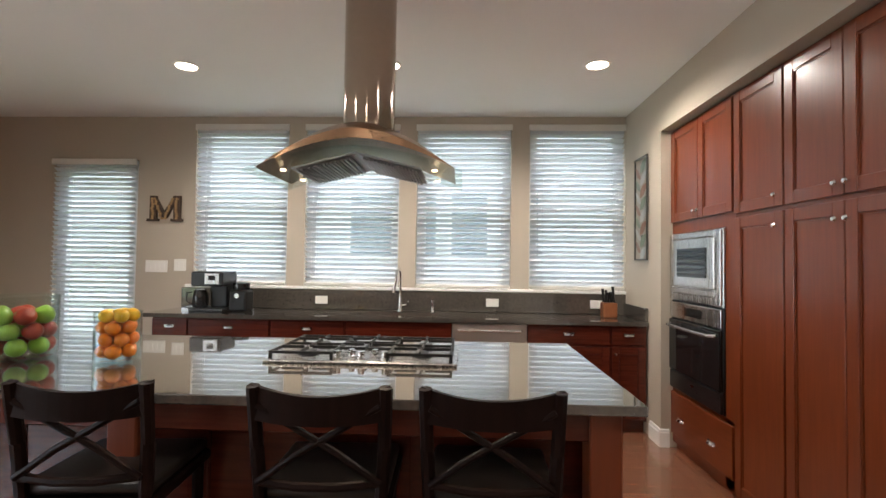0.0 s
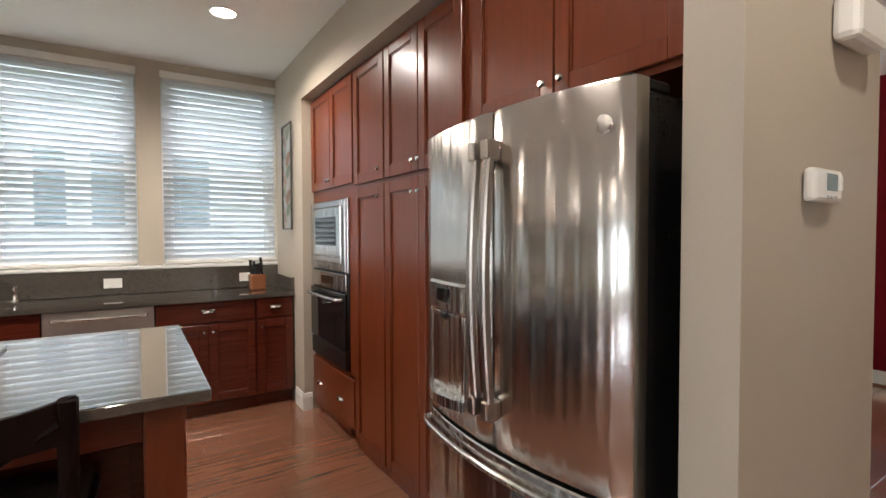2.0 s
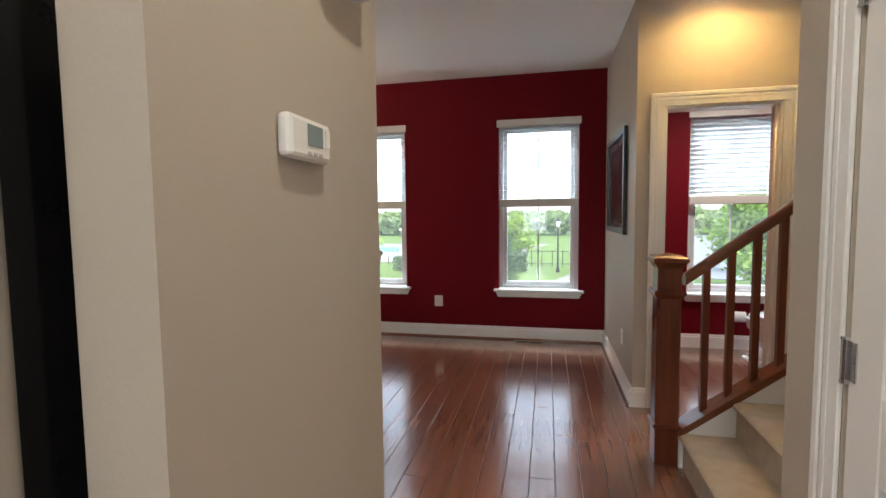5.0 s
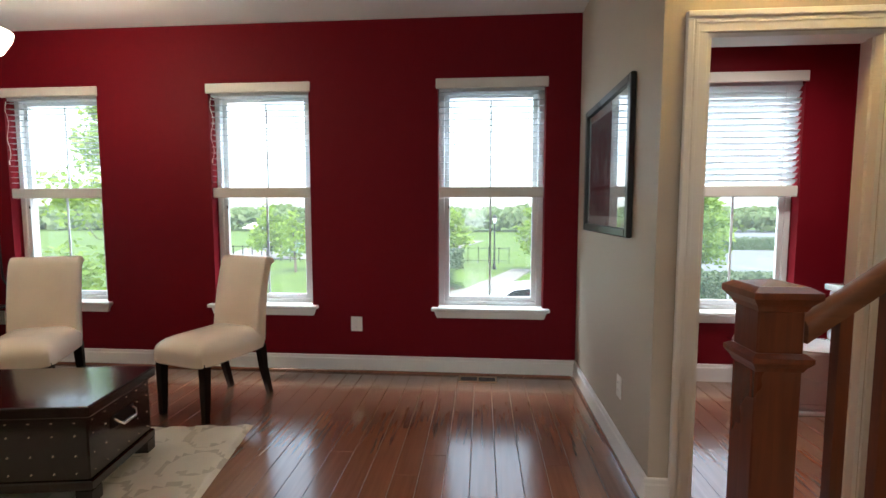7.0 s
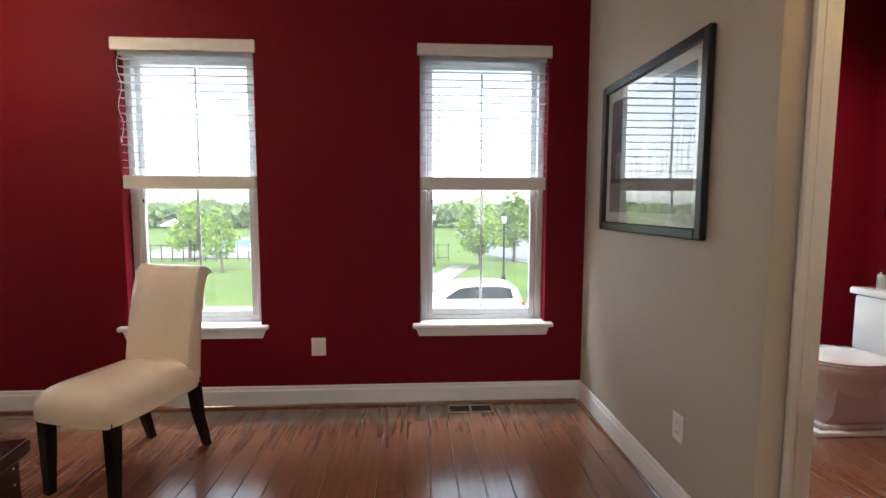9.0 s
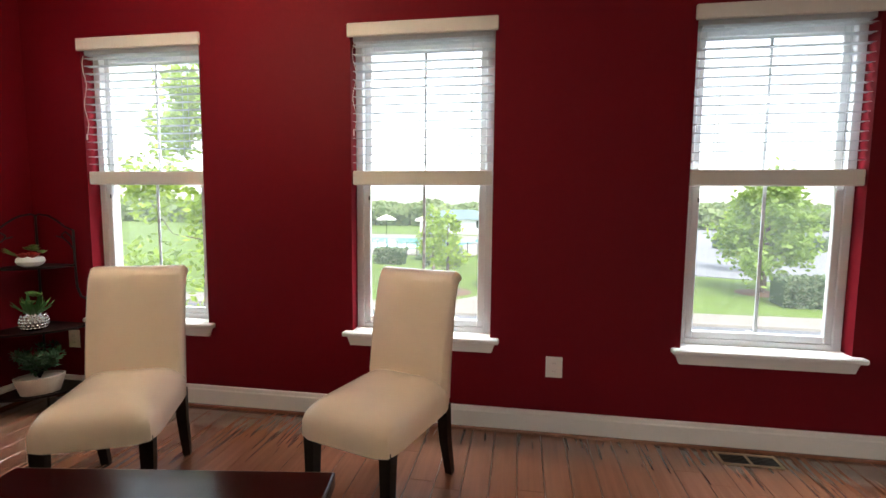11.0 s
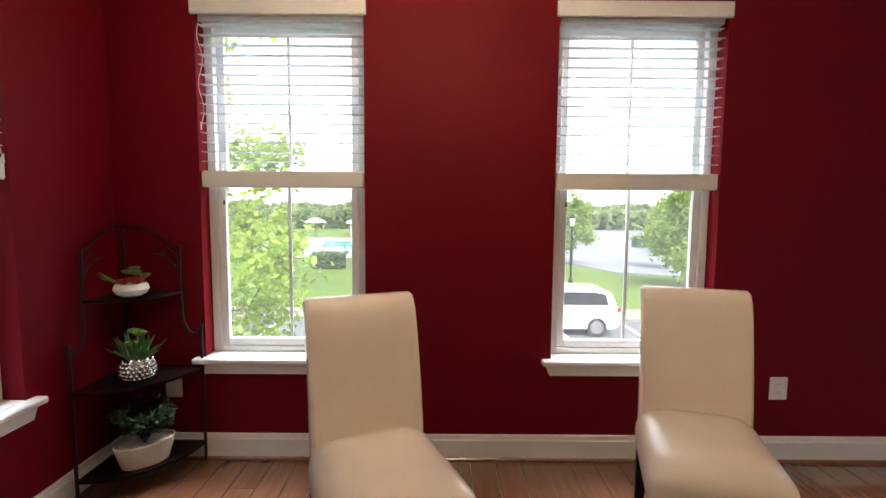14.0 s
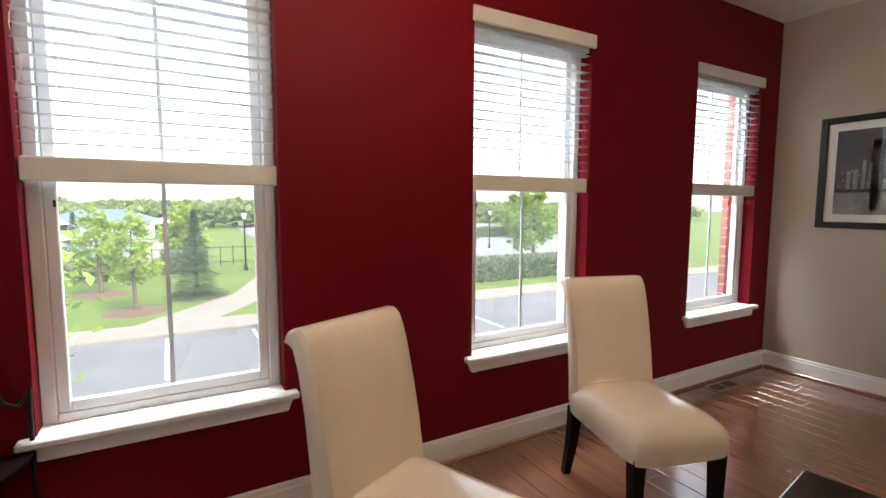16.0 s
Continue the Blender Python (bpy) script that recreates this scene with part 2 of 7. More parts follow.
# handle steel browned: the dark reflections and shadowed side are in the colour
HANDLE = brushed("handle_steel_dark_reflection", (0.44, 0.39, 0.35), 0.30, scale=(260, 260, 3))
CHROME = surf("polished_nickel", (0.75, 0.74, 0.72), 0.12, metal=1.0, var=0.05, big=9, fine=60, bump=0.0, rough_var=0.05)
DUCT = brushed("duct_steel", (0.46, 0.38, 0.31), 0.11, scale=(40, 40, 40), bump=0.0)
BLACK = surf("black_enamel", (0.012, 0.012, 0.013), 0.3, var=0.2, big=6, fine=90, bump=0.03)
DARKGLASS = surf("dark_glass", (0.012, 0.012, 0.013), 0.06, var=0.1, big=3, fine=30, bump=0.0, rough_var=0.02)
IRON = surf("wrought_iron", (0.018, 0.016, 0.015), 0.45, metal=0.4, var=0.25, big=12, fine=140, bump=0.15)
GRANITE = surf("dark_granite", (0.074, 0.064, 0.054), 0.07, var=0.3, big=45, fine=300, bump=0.0, coat=0.4, second=(0.052, 0.046, 0.040), rough_var=0.03, spec=0.8)
GRANITE.node_tree.nodes["Principled BSDF"].inputs["Coat Weight"].default_value = 1.0
GRANITE.node_tree.nodes["Principled BSDF"].inputs["Coat Roughness"].default_value = 0.015
GRANITE.node_tree.nodes["Principled BSDF"].inputs["Coat IOR"].default_value = 1.7
LEATHER = surf("cream_leather", (0.91, 0.79, 0.655), 0.25, var=0.04, big=5, fine=240, bump=0.08, rough_var=0.05, coat=0.4)
PANE = glass("window_glass")
# a thin translucent film puts the hazy glare of the outdoor view into the panes
_nt = PANE.node_tree
_film, _mix = _nt.nodes.new("ShaderNodeBsdfTranslucent"), _nt.nodes.new("ShaderNodeMixShader")
_film.inputs[0].default_value = (0.9, 0.95, 0.97, 1)
_mix.inputs[0].default_value = 0.025
_out = _nt.nodes["Material Output"]
_nt.links.new(_out.inputs[0].links[0].from_socket, _mix.inputs[1])
_nt.links.new(_film.outputs[0], _mix.inputs[2])
_nt.links.new(_mix.outputs[0], _out.inputs[0])

# ---- building helpers ----
OFF = {}


def thing(name, base=(0, 0, 0), label="", category="", group="", kind=""):
    ob = new(name)
    ob.empty_display_size = 0.1
    ob.location = base
    OFF[ob.name] = Vector(base)
    return tagged(ob, label, category, group, kind)


def part(name, bm, material, parent=None, label="", smooth=False, kind=""):
    """Links a bmesh, drawn in the place of its thing, as one mesh object under a thing or a part."""
    off = OFF.get(parent.name, Vector()) if parent else Vector()
    if off.length:
        bmesh.ops.translate(bm, verts=bm.verts, vec=-off)
    me = bpy.data.meshes.new(name)
    bm.normal_update()
    bm.to_mesh(me)
    bm.free()
    for m in material if isinstance(material, (list, tuple)) else (material,):
        me.materials.append(m)
    if smooth:
        for p in me.polygons:
            p.use_smooth = True
        me.set_sharp_from_angle(angle=radians(40))
    ob = new(name, me)
    if parent:
        ob.parent = parent
    OFF[ob.name] = off
    return tagged(ob, label, kind=kind)


def share(ob, name, parent, loc=(0, 0, 0), rot=(0, 0, 0)):
    """Another object on the mesh of ob, moved in its parent's place."""
    o = new(name, ob.data)
    o.parent = parent
    o.location, o.rotation_euler = loc, rot
    OFF[o.name] = OFF.get(parent.name, Vector())
    return o


def put(ob, m):
    ob.matrix_basis = m
    return ob


def box(bm, x, y, z, bevel=0.0, seg=1, m=None):
    lo = Vector((min(x), min(y), min(z)))
    hi = Vector((max(x), max(y), max(z)))
    geo = bmesh.ops.create_cube(bm, size=1.0)["verts"]
    for v in geo:
        v.co = Vector(((v.co.x + 0.5) * (hi.x - lo.x) + lo.x, (v.co.y + 0.5) * (hi.y - lo.y) + lo.y, (v.co.z + 0.5) * (hi.z - lo.z) + lo.z))
    if m is not None:
        for v in geo:
            v.co = m @ v.co
    if bevel:
        edges = list({e for v in geo for e in v.link_edges})
        bmesh.ops.bevel(bm, geom=edges, offset=bevel, segments=seg, affect="EDGES", profile=0.5)
    return bm


def one(x, y, z, bevel=0.0, seg=1):
    return box(bmesh.new(), x, y, z, bevel, seg)


def tube(bm, a, b, r0, r1=None, n=12, cap=True):
    """A round bar from a to b."""
    a, b = Vector(a), Vector(b)
    d = b - a
    m = Matrix.Translation((a + b) / 2) @ d.to_track_quat("Z", "Y").to_matrix().to_4x4()
    bmesh.ops.create_cone(bm, cap_ends=cap, segments=n, radius1=r0, radius2=r0 if r1 is None else r1, depth=d.length, matrix=m)
    return bm


def pipe(bm, pts, r, n=8, closed=False):
    """A bent round bar through points."""
    pts = [Vector(p) for p in pts]
    rings = []
    up = Vector((0, 0, 1))
    last = None
    k = len(pts)
    for i, p in enumerate(pts):
        a = pts[(i - 1) % k] if closed or i else p
        b = pts[(i + 1) % k] if closed or i < k - 1 else p
        d = (b - a).normalized()
        if last is None:
            s = d.cross(up)
            if s.length < 0.05:
                s = d.cross(Vector((1, 0, 0)))
        else:
            s = last - d * last.dot(d)
        s.normalize()
        last = s
        t = d.cross(s)
        rr = r[i] if isinstance(r, (list, tuple)) else r
        rings.append([bm.verts.new(p + (s * math.cos(q) + t * math.sin(q)) * rr) for q in (2 * math.pi * j / n for j in range(n))])
    pairs = list(zip(rings, rings[1:])) + ([(rings[-1], rings[0])] if closed else [])
    for u, w in pairs:
        for j in range(n):
            bm.faces.new((u[j], u[(j + 1) % n], w[(j + 1) % n], w[j]))
    if not closed:
        bm.faces.new(rings[0][::-1])
        bm.faces.new(rings[-1])
    return bm


def lathe(bm, profile, center=(0, 0, 0), n=24):
    """A turned body from (radius, height) rows."""
    c = Vector(center)
    rings = []
    for r, z in profile:
        if r < 1e-5:
            rings.append([bm.verts.new(c + Vector((0, 0, z)))])
        else:
            rings.append([bm.verts.new(c + Vector((r * math.cos(q), r * math.sin(q), z))) for q in (2 * math.pi * j / n for j in range(n))])
    for u, w in zip(rings, rings[1:]):
        if len(u) == 1 and len(w) == 1:
            continue
        for j in range(n):
            if len(u) == 1:
                bm.faces.new((u[0], w[(j + 1) % n], w[j]))
            elif len(w) == 1:
                bm.faces.new((u[j], u[(j + 1) % n], w[0]))
            else:
                bm.faces.new((u[j], u[(j + 1) % n], w[(j + 1) % n], w[j]))
    bmesh.ops.recalc_face_normals(bm, faces=bm.faces)
    return bm


def prism(bm, outline, axis, lo, hi):
    """An outline in two axes, drawn out along the third. axis 0: (y, z), 1: (x, z), 2: (x, y)."""
    def at(p, d):
        return {0: (d, p[0], p[1]), 1: (p[0], d, p[1]), 2: (p[0], p[1], d)}[axis]
    a = [bm.verts.new(at(p, lo)) for p in outline]
    b = [bm.verts.new(at(p, hi)) for p in outline]
    bm.faces.new(a)
    bm.faces.new(b[::-1])
    k = len(a)
    for i in range(k):
        bm.faces.new((a[i], b[i], b[(i + 1) % k], a[(i + 1) % k]))
    bmesh.ops.recalc_face_normals(bm, faces=bm.faces)
    return bm


def ball(bm, c, r, seg=14, squash=1.0, m=None):
    mat = Matrix.Translation(c) @ (m or Matrix()) @ Matrix.Diagonal((r, r, r * squash, 1))
    bmesh.ops.create_uvsphere(bm, u_segments=seg, v_segments=max(6, seg * 2 // 3), radius=1, matrix=mat)
    return bm


def wall(name, axis, near, far, u0, u1, z0, z1, holes, material, back=None, label=""):
    """A wall with thickness and openings. axis 'x': it stands at x near..far and runs along y; holes: (u0, u1, z0, z1)."""
    us = sorted({u0, u1, *(h[0] for h in holes), *(h[1] for h in holes)})
    zs = sorted({z0, z1, *(h[2] for h in holes), *(h[3] for h in holes)})
    bm = bmesh.new()

    def at(d, u, z):
        return bm.verts.new((d, u, z) if axis == "x" else (u, d, z))

    def solid(i, j):
        if not (0 <= i < len(us) - 1 and 0 <= j < len(zs) - 1):
            return False
        u, z = (us[i] + us[i + 1]) / 2, (zs[j] + zs[j + 1]) / 2
        return not any(h[0] < u < h[1] and h[2] < z < h[3] for h in holes)

    for i in range(len(us) - 1):
        for j in range(len(zs) - 1):
            if not solid(i, j):
                continue
            a, b, c, d = us[i], us[i + 1], zs[j], zs[j + 1]
            for k, dep in enumerate((near, far)):
                f = bm.faces.new([at(dep, *p) for p in ((a, c), (b, c), (b, d), (a, d))])
                f.material_index = k if back else 0
            for di, dj, p, q in ((-1, 0, (a, c), (a, d)), (1, 0, (b, c), (b, d)), (0, -1, (a, c), (b, c)), (0, 1, (a, d), (b, d))):
                if not solid(i + di, j + dj):
                    bm.faces.new([at(near, *p), at(near, *q), at(far, *q), at(far, *p)])
    bmesh.ops.remove_doubles(bm, verts=bm.verts, dist=1e-5)
    bmesh.ops.recalc_face_normals(bm, faces=bm.faces)
    return tagged(part(name, bm, [material, back] if back else material), label, kind="structure")


# ---- the large structure ----
KZ = 2.76
XR, YN, YG, XB = 5.875, 4.80, -0.32, 4.24
GROUND = -3.4
WINS = (3.955, 2.185, 0.347)
KWINS = ((-2.735, -1.82), (-1.65, -0.74), (-0.575, 0.325), (0.495, 1.385))
BW = (-1.905, -1.085)

wall("wall_east", "x", XR, XR + 0.2, -2.4, YN + 0.25, 0, KZ, [(c - 0.41, c + 0.41, 0.53, 2.265) for c in WINS] + [(BW[0], BW[1], 0.53, 2.265)], RED, label="deep red painted plaster wall with tall windows")
wall("wall_north", "y", YN, YN + 0.2, 2.03, XR, 0, KZ, [(4.49, 5.31, 0.53, 2.265)], RED, label="deep red painted plaster wall with one window")
wall("wall_grey", "y", YG - 0.12, YG, XB, XR, 0, KZ, [], TAUPE, label="taupe painted wall behind a framed picture")
wall("wall_bath", "x", XB, XB + 0.12, -2.4, YG - 0.12, 0, KZ, [(-1.18, -0.49, 0, 2.02)], TAUPE, label="taupe painted wall with a cased doorway")
wall("wall_bath_south", "y", -2.42, -2.25, XB + 0.12, XR, 0, KZ, [], RED, label="deep red painted bathroom wall")
part("wall_bath_lining", one((XB + 0.123, XR - 0.002), (YG - 0.135, YG - 0.123), (0.002, KZ - 0.002)), RED, kind="structure", label="deep red painted bathroom wall")
part("wall_bath_front", one((XB + 0.122, XB + 0.13), (-2.25, -1.19), (0.002, KZ - 0.002)), RED, kind="structure", label="deep red painted bathroom wall")
wall("wall_kitchen", "y", 4.70, 4.9, -5.0, 1.39, 0, KZ, [(a, b, 1.13, 2.68) for a, b in KWINS] + [(-4.15, -3.31, 0, 2.33)], TAUPE, label="taupe painted kitchen wall with four windows")
wall("wall_niche", "x", 1.39, 2.03, 0.848, 4.9, 0, KZ, [(0.848, 3.905, 0, 2.405)], TAUPE, label="taupe painted wall around a cabinet niche")
wall("wall_pier", "x", 1.335, 2.03, 0.72, 0.847, 0, KZ, [], TAUPE, label="taupe painted wall end with a thermostat")
wall("wall_back", "x", 2.03, 2.12, 0.72, YN, 0, KZ, [], TAUPE, label="taupe painted living room wall")
wall("wall_hall", "y", -0.52, -0.40, 1.0, 2.32, 0, KZ, [(1.24, 2.06, 0, 2.04)], TAUPE, label="taupe painted hall wall with a closet door")
wall("wall_stairs", "x", 2.20, 2.32, -4.2, -0.52, 0, 5.2, [], TAUPE, label="taupe painted stair wall")
wall("wall_stairs_end", "y", -4.32, -4.2, 2.20, XB + 0.12, 0, 5.2, [], TAUPE, label="taupe painted wall at the stairs' top")
wall("wall_stairs_east", "x", XB, XB + 0.12, -4.2, -2.42, 0, 5.2, [], TAUPE, label="taupe painted stair wall")
wall("wall_side", "x", 1.0, 1.1, -3.6, -0.52, 0, KZ, [], TAUPE, label="taupe painted wall of the open room")
wall("wall_south", "y", -3.7, -3.6, -5.0, 1.1, 0, KZ, [], TAUPE, label="taupe painted wall of the open room")
# its two openings are unseen, added to let light in from the west
wall("wall_west", "x", -5.1, -5.0, -3.7, 4.9, 0, KZ, [(0.2, 1.6, 0.6, 2.35), (-2.3, -0.9, 0.6, 2.35)], TAUPE, label="taupe painted kitchen wall")
wall("wall_closet", "y", -1.25, -1.2, 1.1, 2.2, 0, KZ, [], TAUPE, label="closet back wall")
part("floor", one((-5.1, 6.1), (-4.3, 5.05), (-0.25, -0.012)), JOINT_GLINT, kind="structure", label="dark hardwood plank floor")
part("ceiling", one((-5.1, XR + 0.2), (-1.15, 5.05), (KZ, KZ + 0.15)), CEIL, kind="structure", label="white painted flat ceiling")
part("ceiling_south", one((-5.1, 1.1), (-3.7, -1.151), (KZ, KZ + 0.15)), CEIL, kind="structure", label="white painted flat ceiling")
part("ceiling_bath", one((XB, XR + 0.2), (-2.42, -1.15), (KZ, KZ + 0.15)), CEIL, kind="structure", label="white painted bathroom ceiling")
part("ceiling_stairs", one((2.2, XB), (-4.3, -1.15), (5.2, 5.3)), CEIL, kind="structure", label="white painted ceiling over the stairs")
part("stair_header", one((2.2, XB), (-1.25, -1.15), (KZ + 0.15, 5.2)), CEIL, kind="structure", label="plain upper wall over the stair opening")

# ---- trim ----
def baseboard(name, x, y, height=0.135):
    """A white skirting with a stepped top; its longer side is its run. It grows from the wall face given first."""
    bm = bmesh.new()
    along_x = abs(x[1] - x[0]) > abs(y[1] - y[0])
    if along_x:
        w, f = y
        s = 1 if f > w else -1
        prism(bm, [(w, 0), (w + s * 0.016, 0), (w + s * 0.016, height - 0.03), (w + s * 0.011, height - 0.022), (w + s * 0.010, height - 0.006), (w + s * 0.006, height), (w, height)], 0, *sorted(x))
    else:
        w, f = x
        s = 1 if f > w else -1
        prism(bm, [(w, 0), (w + s * 0.016, 0), (w + s * 0.016, height - 0.03), (w + s * 0.011, height - 0.022), (w + s * 0.010, height - 0.006), (w + s * 0.006, height), (w, height)], 1, *sorted(y))
    return tagged(part(name, bm, WHITE), "white painted stepped skirting board", kind="structure")


def shoe(name, x, y):
    return tagged(part(name, one(x, y, (-0.004, 0.018), 0.005), FLOORW), "dark stained wooden shoe moulding along the skirting", kind="structure")


baseboard("baseboard_east", (XR - 0.001, XR - 0.02), (YG, YN - 0.017))
baseboard("baseboard_north", (2.14, XR - 0.001), (YN - 0.001, YN - 0.02))
baseboard("baseboard_grey", (XB + 0.001, XR - 0.018), (YG + 0.001, YG + 0.02))
baseboard("baseboard_corner", (XB - 0.001, XB - 0.02), (YG + 0.017, -0.43))
baseboard("baseboard_bath_east", (XR - 0.001, XR - 0.02), (-2.25, YG - 0.15))
baseboard("baseboard_bath_south", (XB + 0.14, XR - 0.02), (-2.249, -2.23))
baseboard("baseboard_niche", (1.389, 1.374), (3.907, 4.10))
baseboard("baseboard_niche_end", (1.374, 1.45), (3.904, 3.89))
baseboard("baseboard_pier", (1.32, 2.0), (0.719, 0.70))
shoe("shoe_east", (XR - 0.034, XR - 0.0165), (YG + 0.034, YN - 0.034))
shoe("shoe_north", (2.14, XR - 0.034), (YN - 0.034, YN - 0.0165))
shoe("shoe_grey", (XB + 0.001, XR - 0.034), (YG + 0.0165, YG + 0.034))


# ---- windows ----
def at_wall(axis, face, s):
    """Places (along, out, up) on a wall: out is metres into the room."""
    if axis == "x":
        return lambda u, o, z: (face + s * o, u, z)
    return lambda u, o, z: (u, face + s * o, z)


def wbox(bm, f, u, o, z, bevel=0.0):
    a, b = f(u[0], o[0], z[0]), f(u[1], o[1], z[1])
    return box(bm, (a[0], b[0]), (a[1], b[1]), (z[0], z[1]), bevel)


def window(name, axis, face, s, u0, u1, z0, z1, deep=0.085, sill=True, muntin=True, label="white double-hung window with a grille bar"):
    f = at_wall(axis, face, s)
    mid = (z0 + z1) / 2 + (0.03 if sill else 0.0)
    w = thing(name, f((u0 + u1) / 2, 0, z0), label, kind="structure")
    d0, d1 = -deep - 0.07, -deep
    bm = bmesh.new()
    for u in ((u0, u0 + 0.045), (u1 - 0.045, u1)):
        wbox(bm, f, u, (d0, d1), (z0, z1), 0.004)
    for z in ((z0, z0 + 0.045), (z1 - 0.045, z1)):
        wbox(bm, f, (u0 + 0.045, u1 - 0.045), (d0, d1), z, 0.004)
    part("window_frame", bm, VINYL, w)
    for nm, za, zb, o in (("lower_sash", z0 + 0.045, mid + 0.02, d1 - 0.03), ("upper_sash", mid - 0.02, z1 - 0.045, d1 - 0.062)):
        bm = bmesh.new()
        for u in ((u0 + 0.046, u0 + 0.085), (u1 - 0.085, u1 - 0.046)):
            wbox(bm, f, u, (o, o + 0.026), (za, zb), 0.004)
        for z in ((za, za + 0.04), (zb - 0.036, zb)):
            wbox(bm, f, (u0 + 0.085, u1 - 0.085), (o, o + 0.026), z, 0.004)
        sash = part(nm, bm, VINYL, w)
        bm = wbox(bmesh.new(), f, (u0 + 0.084, u1 - 0.084), (o + 0.010, o + 0.014), (za + 0.039, zb - 0.035))
        pane = part("pane", bm, PANE, sash)
        pane.visible_shadow = False
        if muntin:
            c = (u0 + u1) / 2
            part("muntin", wbox(bmesh.new(), f, (c - 0.008, c + 0.008), (o + 0.002, o + 0.009), (za + 0.041, zb - 0.037)), VINYL, sash)
        if nm == "lower_sash":
            part("sash_tag", wbox(bmesh.new(), f, (u1 - 0.083, u1 - 0.075), (o + 0.027, o + 0.03), (zb - 0.13, zb - 0.105)), BLACK, sash)
    if sill:
        bm = bmesh.new()
        wbox(bm, f, (u0 + 0.001, u1 - 0.001), (d1 + 0.001, 0.0), (z0 - 0.012, z0 + 0.012))
        wbox(bm, f, (u0 - 0.05, u1 + 0.05), (0.001, 0.055), (z0 - 0.016, z0 + 0.012), 0.006)
        part("window_sill", bm, WHITE, w)
        c = (u0 + u1) / 2
        half = (u1 - u0) / 2 + 0.03
        bm = bmesh.new()
        pts = [(-half, z0 - 0.017), (half, z0 - 0.017), (half - 0.022, z0 - 0.072), (-half + 0.022, z0 - 0.072)]
        a = f(0, 0.001, 0)
        b = f(0, 0.024, 0)
        if axis == "x":
            prism(bm, [(c + p, q) for p, q in pts], 0, *sorted((a[0], b[0])))
        else:
            prism(bm, [(c + p, q) for p, q in pts], 1, *sorted((a[1], b[1])))
        part("apron", bm, WHITE, w)
    return w


def blind(axis, face, s, u0, u1, ztop, zbot, pitch, tilt, out, label, group, stack=5, valence=0.075, over=0.02, cords=True, wide=0.048, slat=None):
    """A slatted blind: a valence, each slat, a stack of slats on a bottom rail, ladder cords and a pull cord."""
    f = at_wall(axis, face, s)
    c = (u0 + u1) / 2
    b = thing("window_blind", f(c, out, zbot), label, "window blind", group)
    part("valence", wbox(bmesh.new(), f, (u0 - over, u1 + over), (max(out + 0.015, 0.002), max(out + 0.033, 0.02)), (ztop - valence, ztop), 0.005), RAILW, b, "cream valence board")
    part("headrail", wbox(bmesh.new(), f, (u0 + 0.004, u1 - 0.004), (out - 0.03, out + 0.014), (ztop - 0.095, ztop - 0.05) if out < 0 else (ztop - 0.06, ztop - 0.015), 0.003), SLAT_SHADED, b)
    rail_top = zbot + (0.085 if stack else 0.03)
    part("bottom_rail", wbox(bmesh.new(), f, (u0 + 0.001, u1 - 0.001), (out - 0.026, out + 0.026), (zbot, zbot + (0.03 if not stack else 0.082)), 0.006), RAILW, b, "cream bottom rail with gathered slats" if stack else "")
    z = ztop - valence * 0.9
    proto = None
    rng = random.Random(int(c * 100))
    while z > rail_top + 0.01:
        if proto is None:
            bm = bmesh.new()
            n = 4
            rows = []
            for i in range(n + 1):
                q = (i / n - 0.5) * wide
                hgt = 0.0025 * (1 - (2 * i / n - 1) ** 2)
                rows.append((q, hgt))
            hw = (u1 - u0) / 2 - 0.005
            top = [[bm.verts.new((e, q, hh + 0.0012)) for e in (-hw, hw)] for q, hh in rows]
            bot = [[bm.verts.new((e, q, hh - 0.0012)) for e in (-hw, hw)] for q, hh in rows]
            for i in range(n):
                bm.faces.new((top[i][0], top[i + 1][0], top[i + 1][1], top[i][1]))
                bm.faces.new((bot[i][1], bot[i + 1][1], bot[i + 1][0], bot[i][0]))
            bm.faces.new((top[0][0], top[0][1], bot[0][1], bot[0][0]))
            bm.faces.new((top[n][1], top[n][0], bot[n][0], bot[n][1]))
            me = bpy.data.meshes.new("slat")
            bm.to_mesh(me)
            bm.free()
            me.materials.append(slat or SLAT_SHADED)
            proto = me
        o = new("slat", proto)
        o.parent = b
        o.location = Vector(f(c, out, z)) - OFF[b.name]
        o.rotation_euler = (radians(tilt + rng.uniform(-0.4, 0.4)), rng.uniform(-0.001, 0.001), radians(90) if axis == "x" else 0)
        z -= pitch
    if cords:
        for u in (u0 + 0.12, u1 - 0.12):
            bm = bmesh.new()
            for o in (out - 0.025, out + 0.025):
                tube(bm, f(u, o, zbot + 0.05), f(u, o, ztop - 0.05), 0.0012, n=5)
            part("ladder_cord", bm, SLAT_SHADED, b)
    return b


def pull_cord(parent, f, u, out, ztop, zbot):
    """A looped pull cord with a small tassel."""
    bm = bmesh.new()
    pts = [f(u + 0.012 * math.sin(i * 0.9), out, ztop - (ztop - zbot) * i / 14) for i in range(15)]
    pipe(bm, pts, 0.0016, 5)
    tube(bm, f(u + 0.006, out, zbot - 0.035), f(u + 0.006, out, zbot), 0.005, 0.003, 8)
    part("pull_cord", bm, PLASTIC, parent)


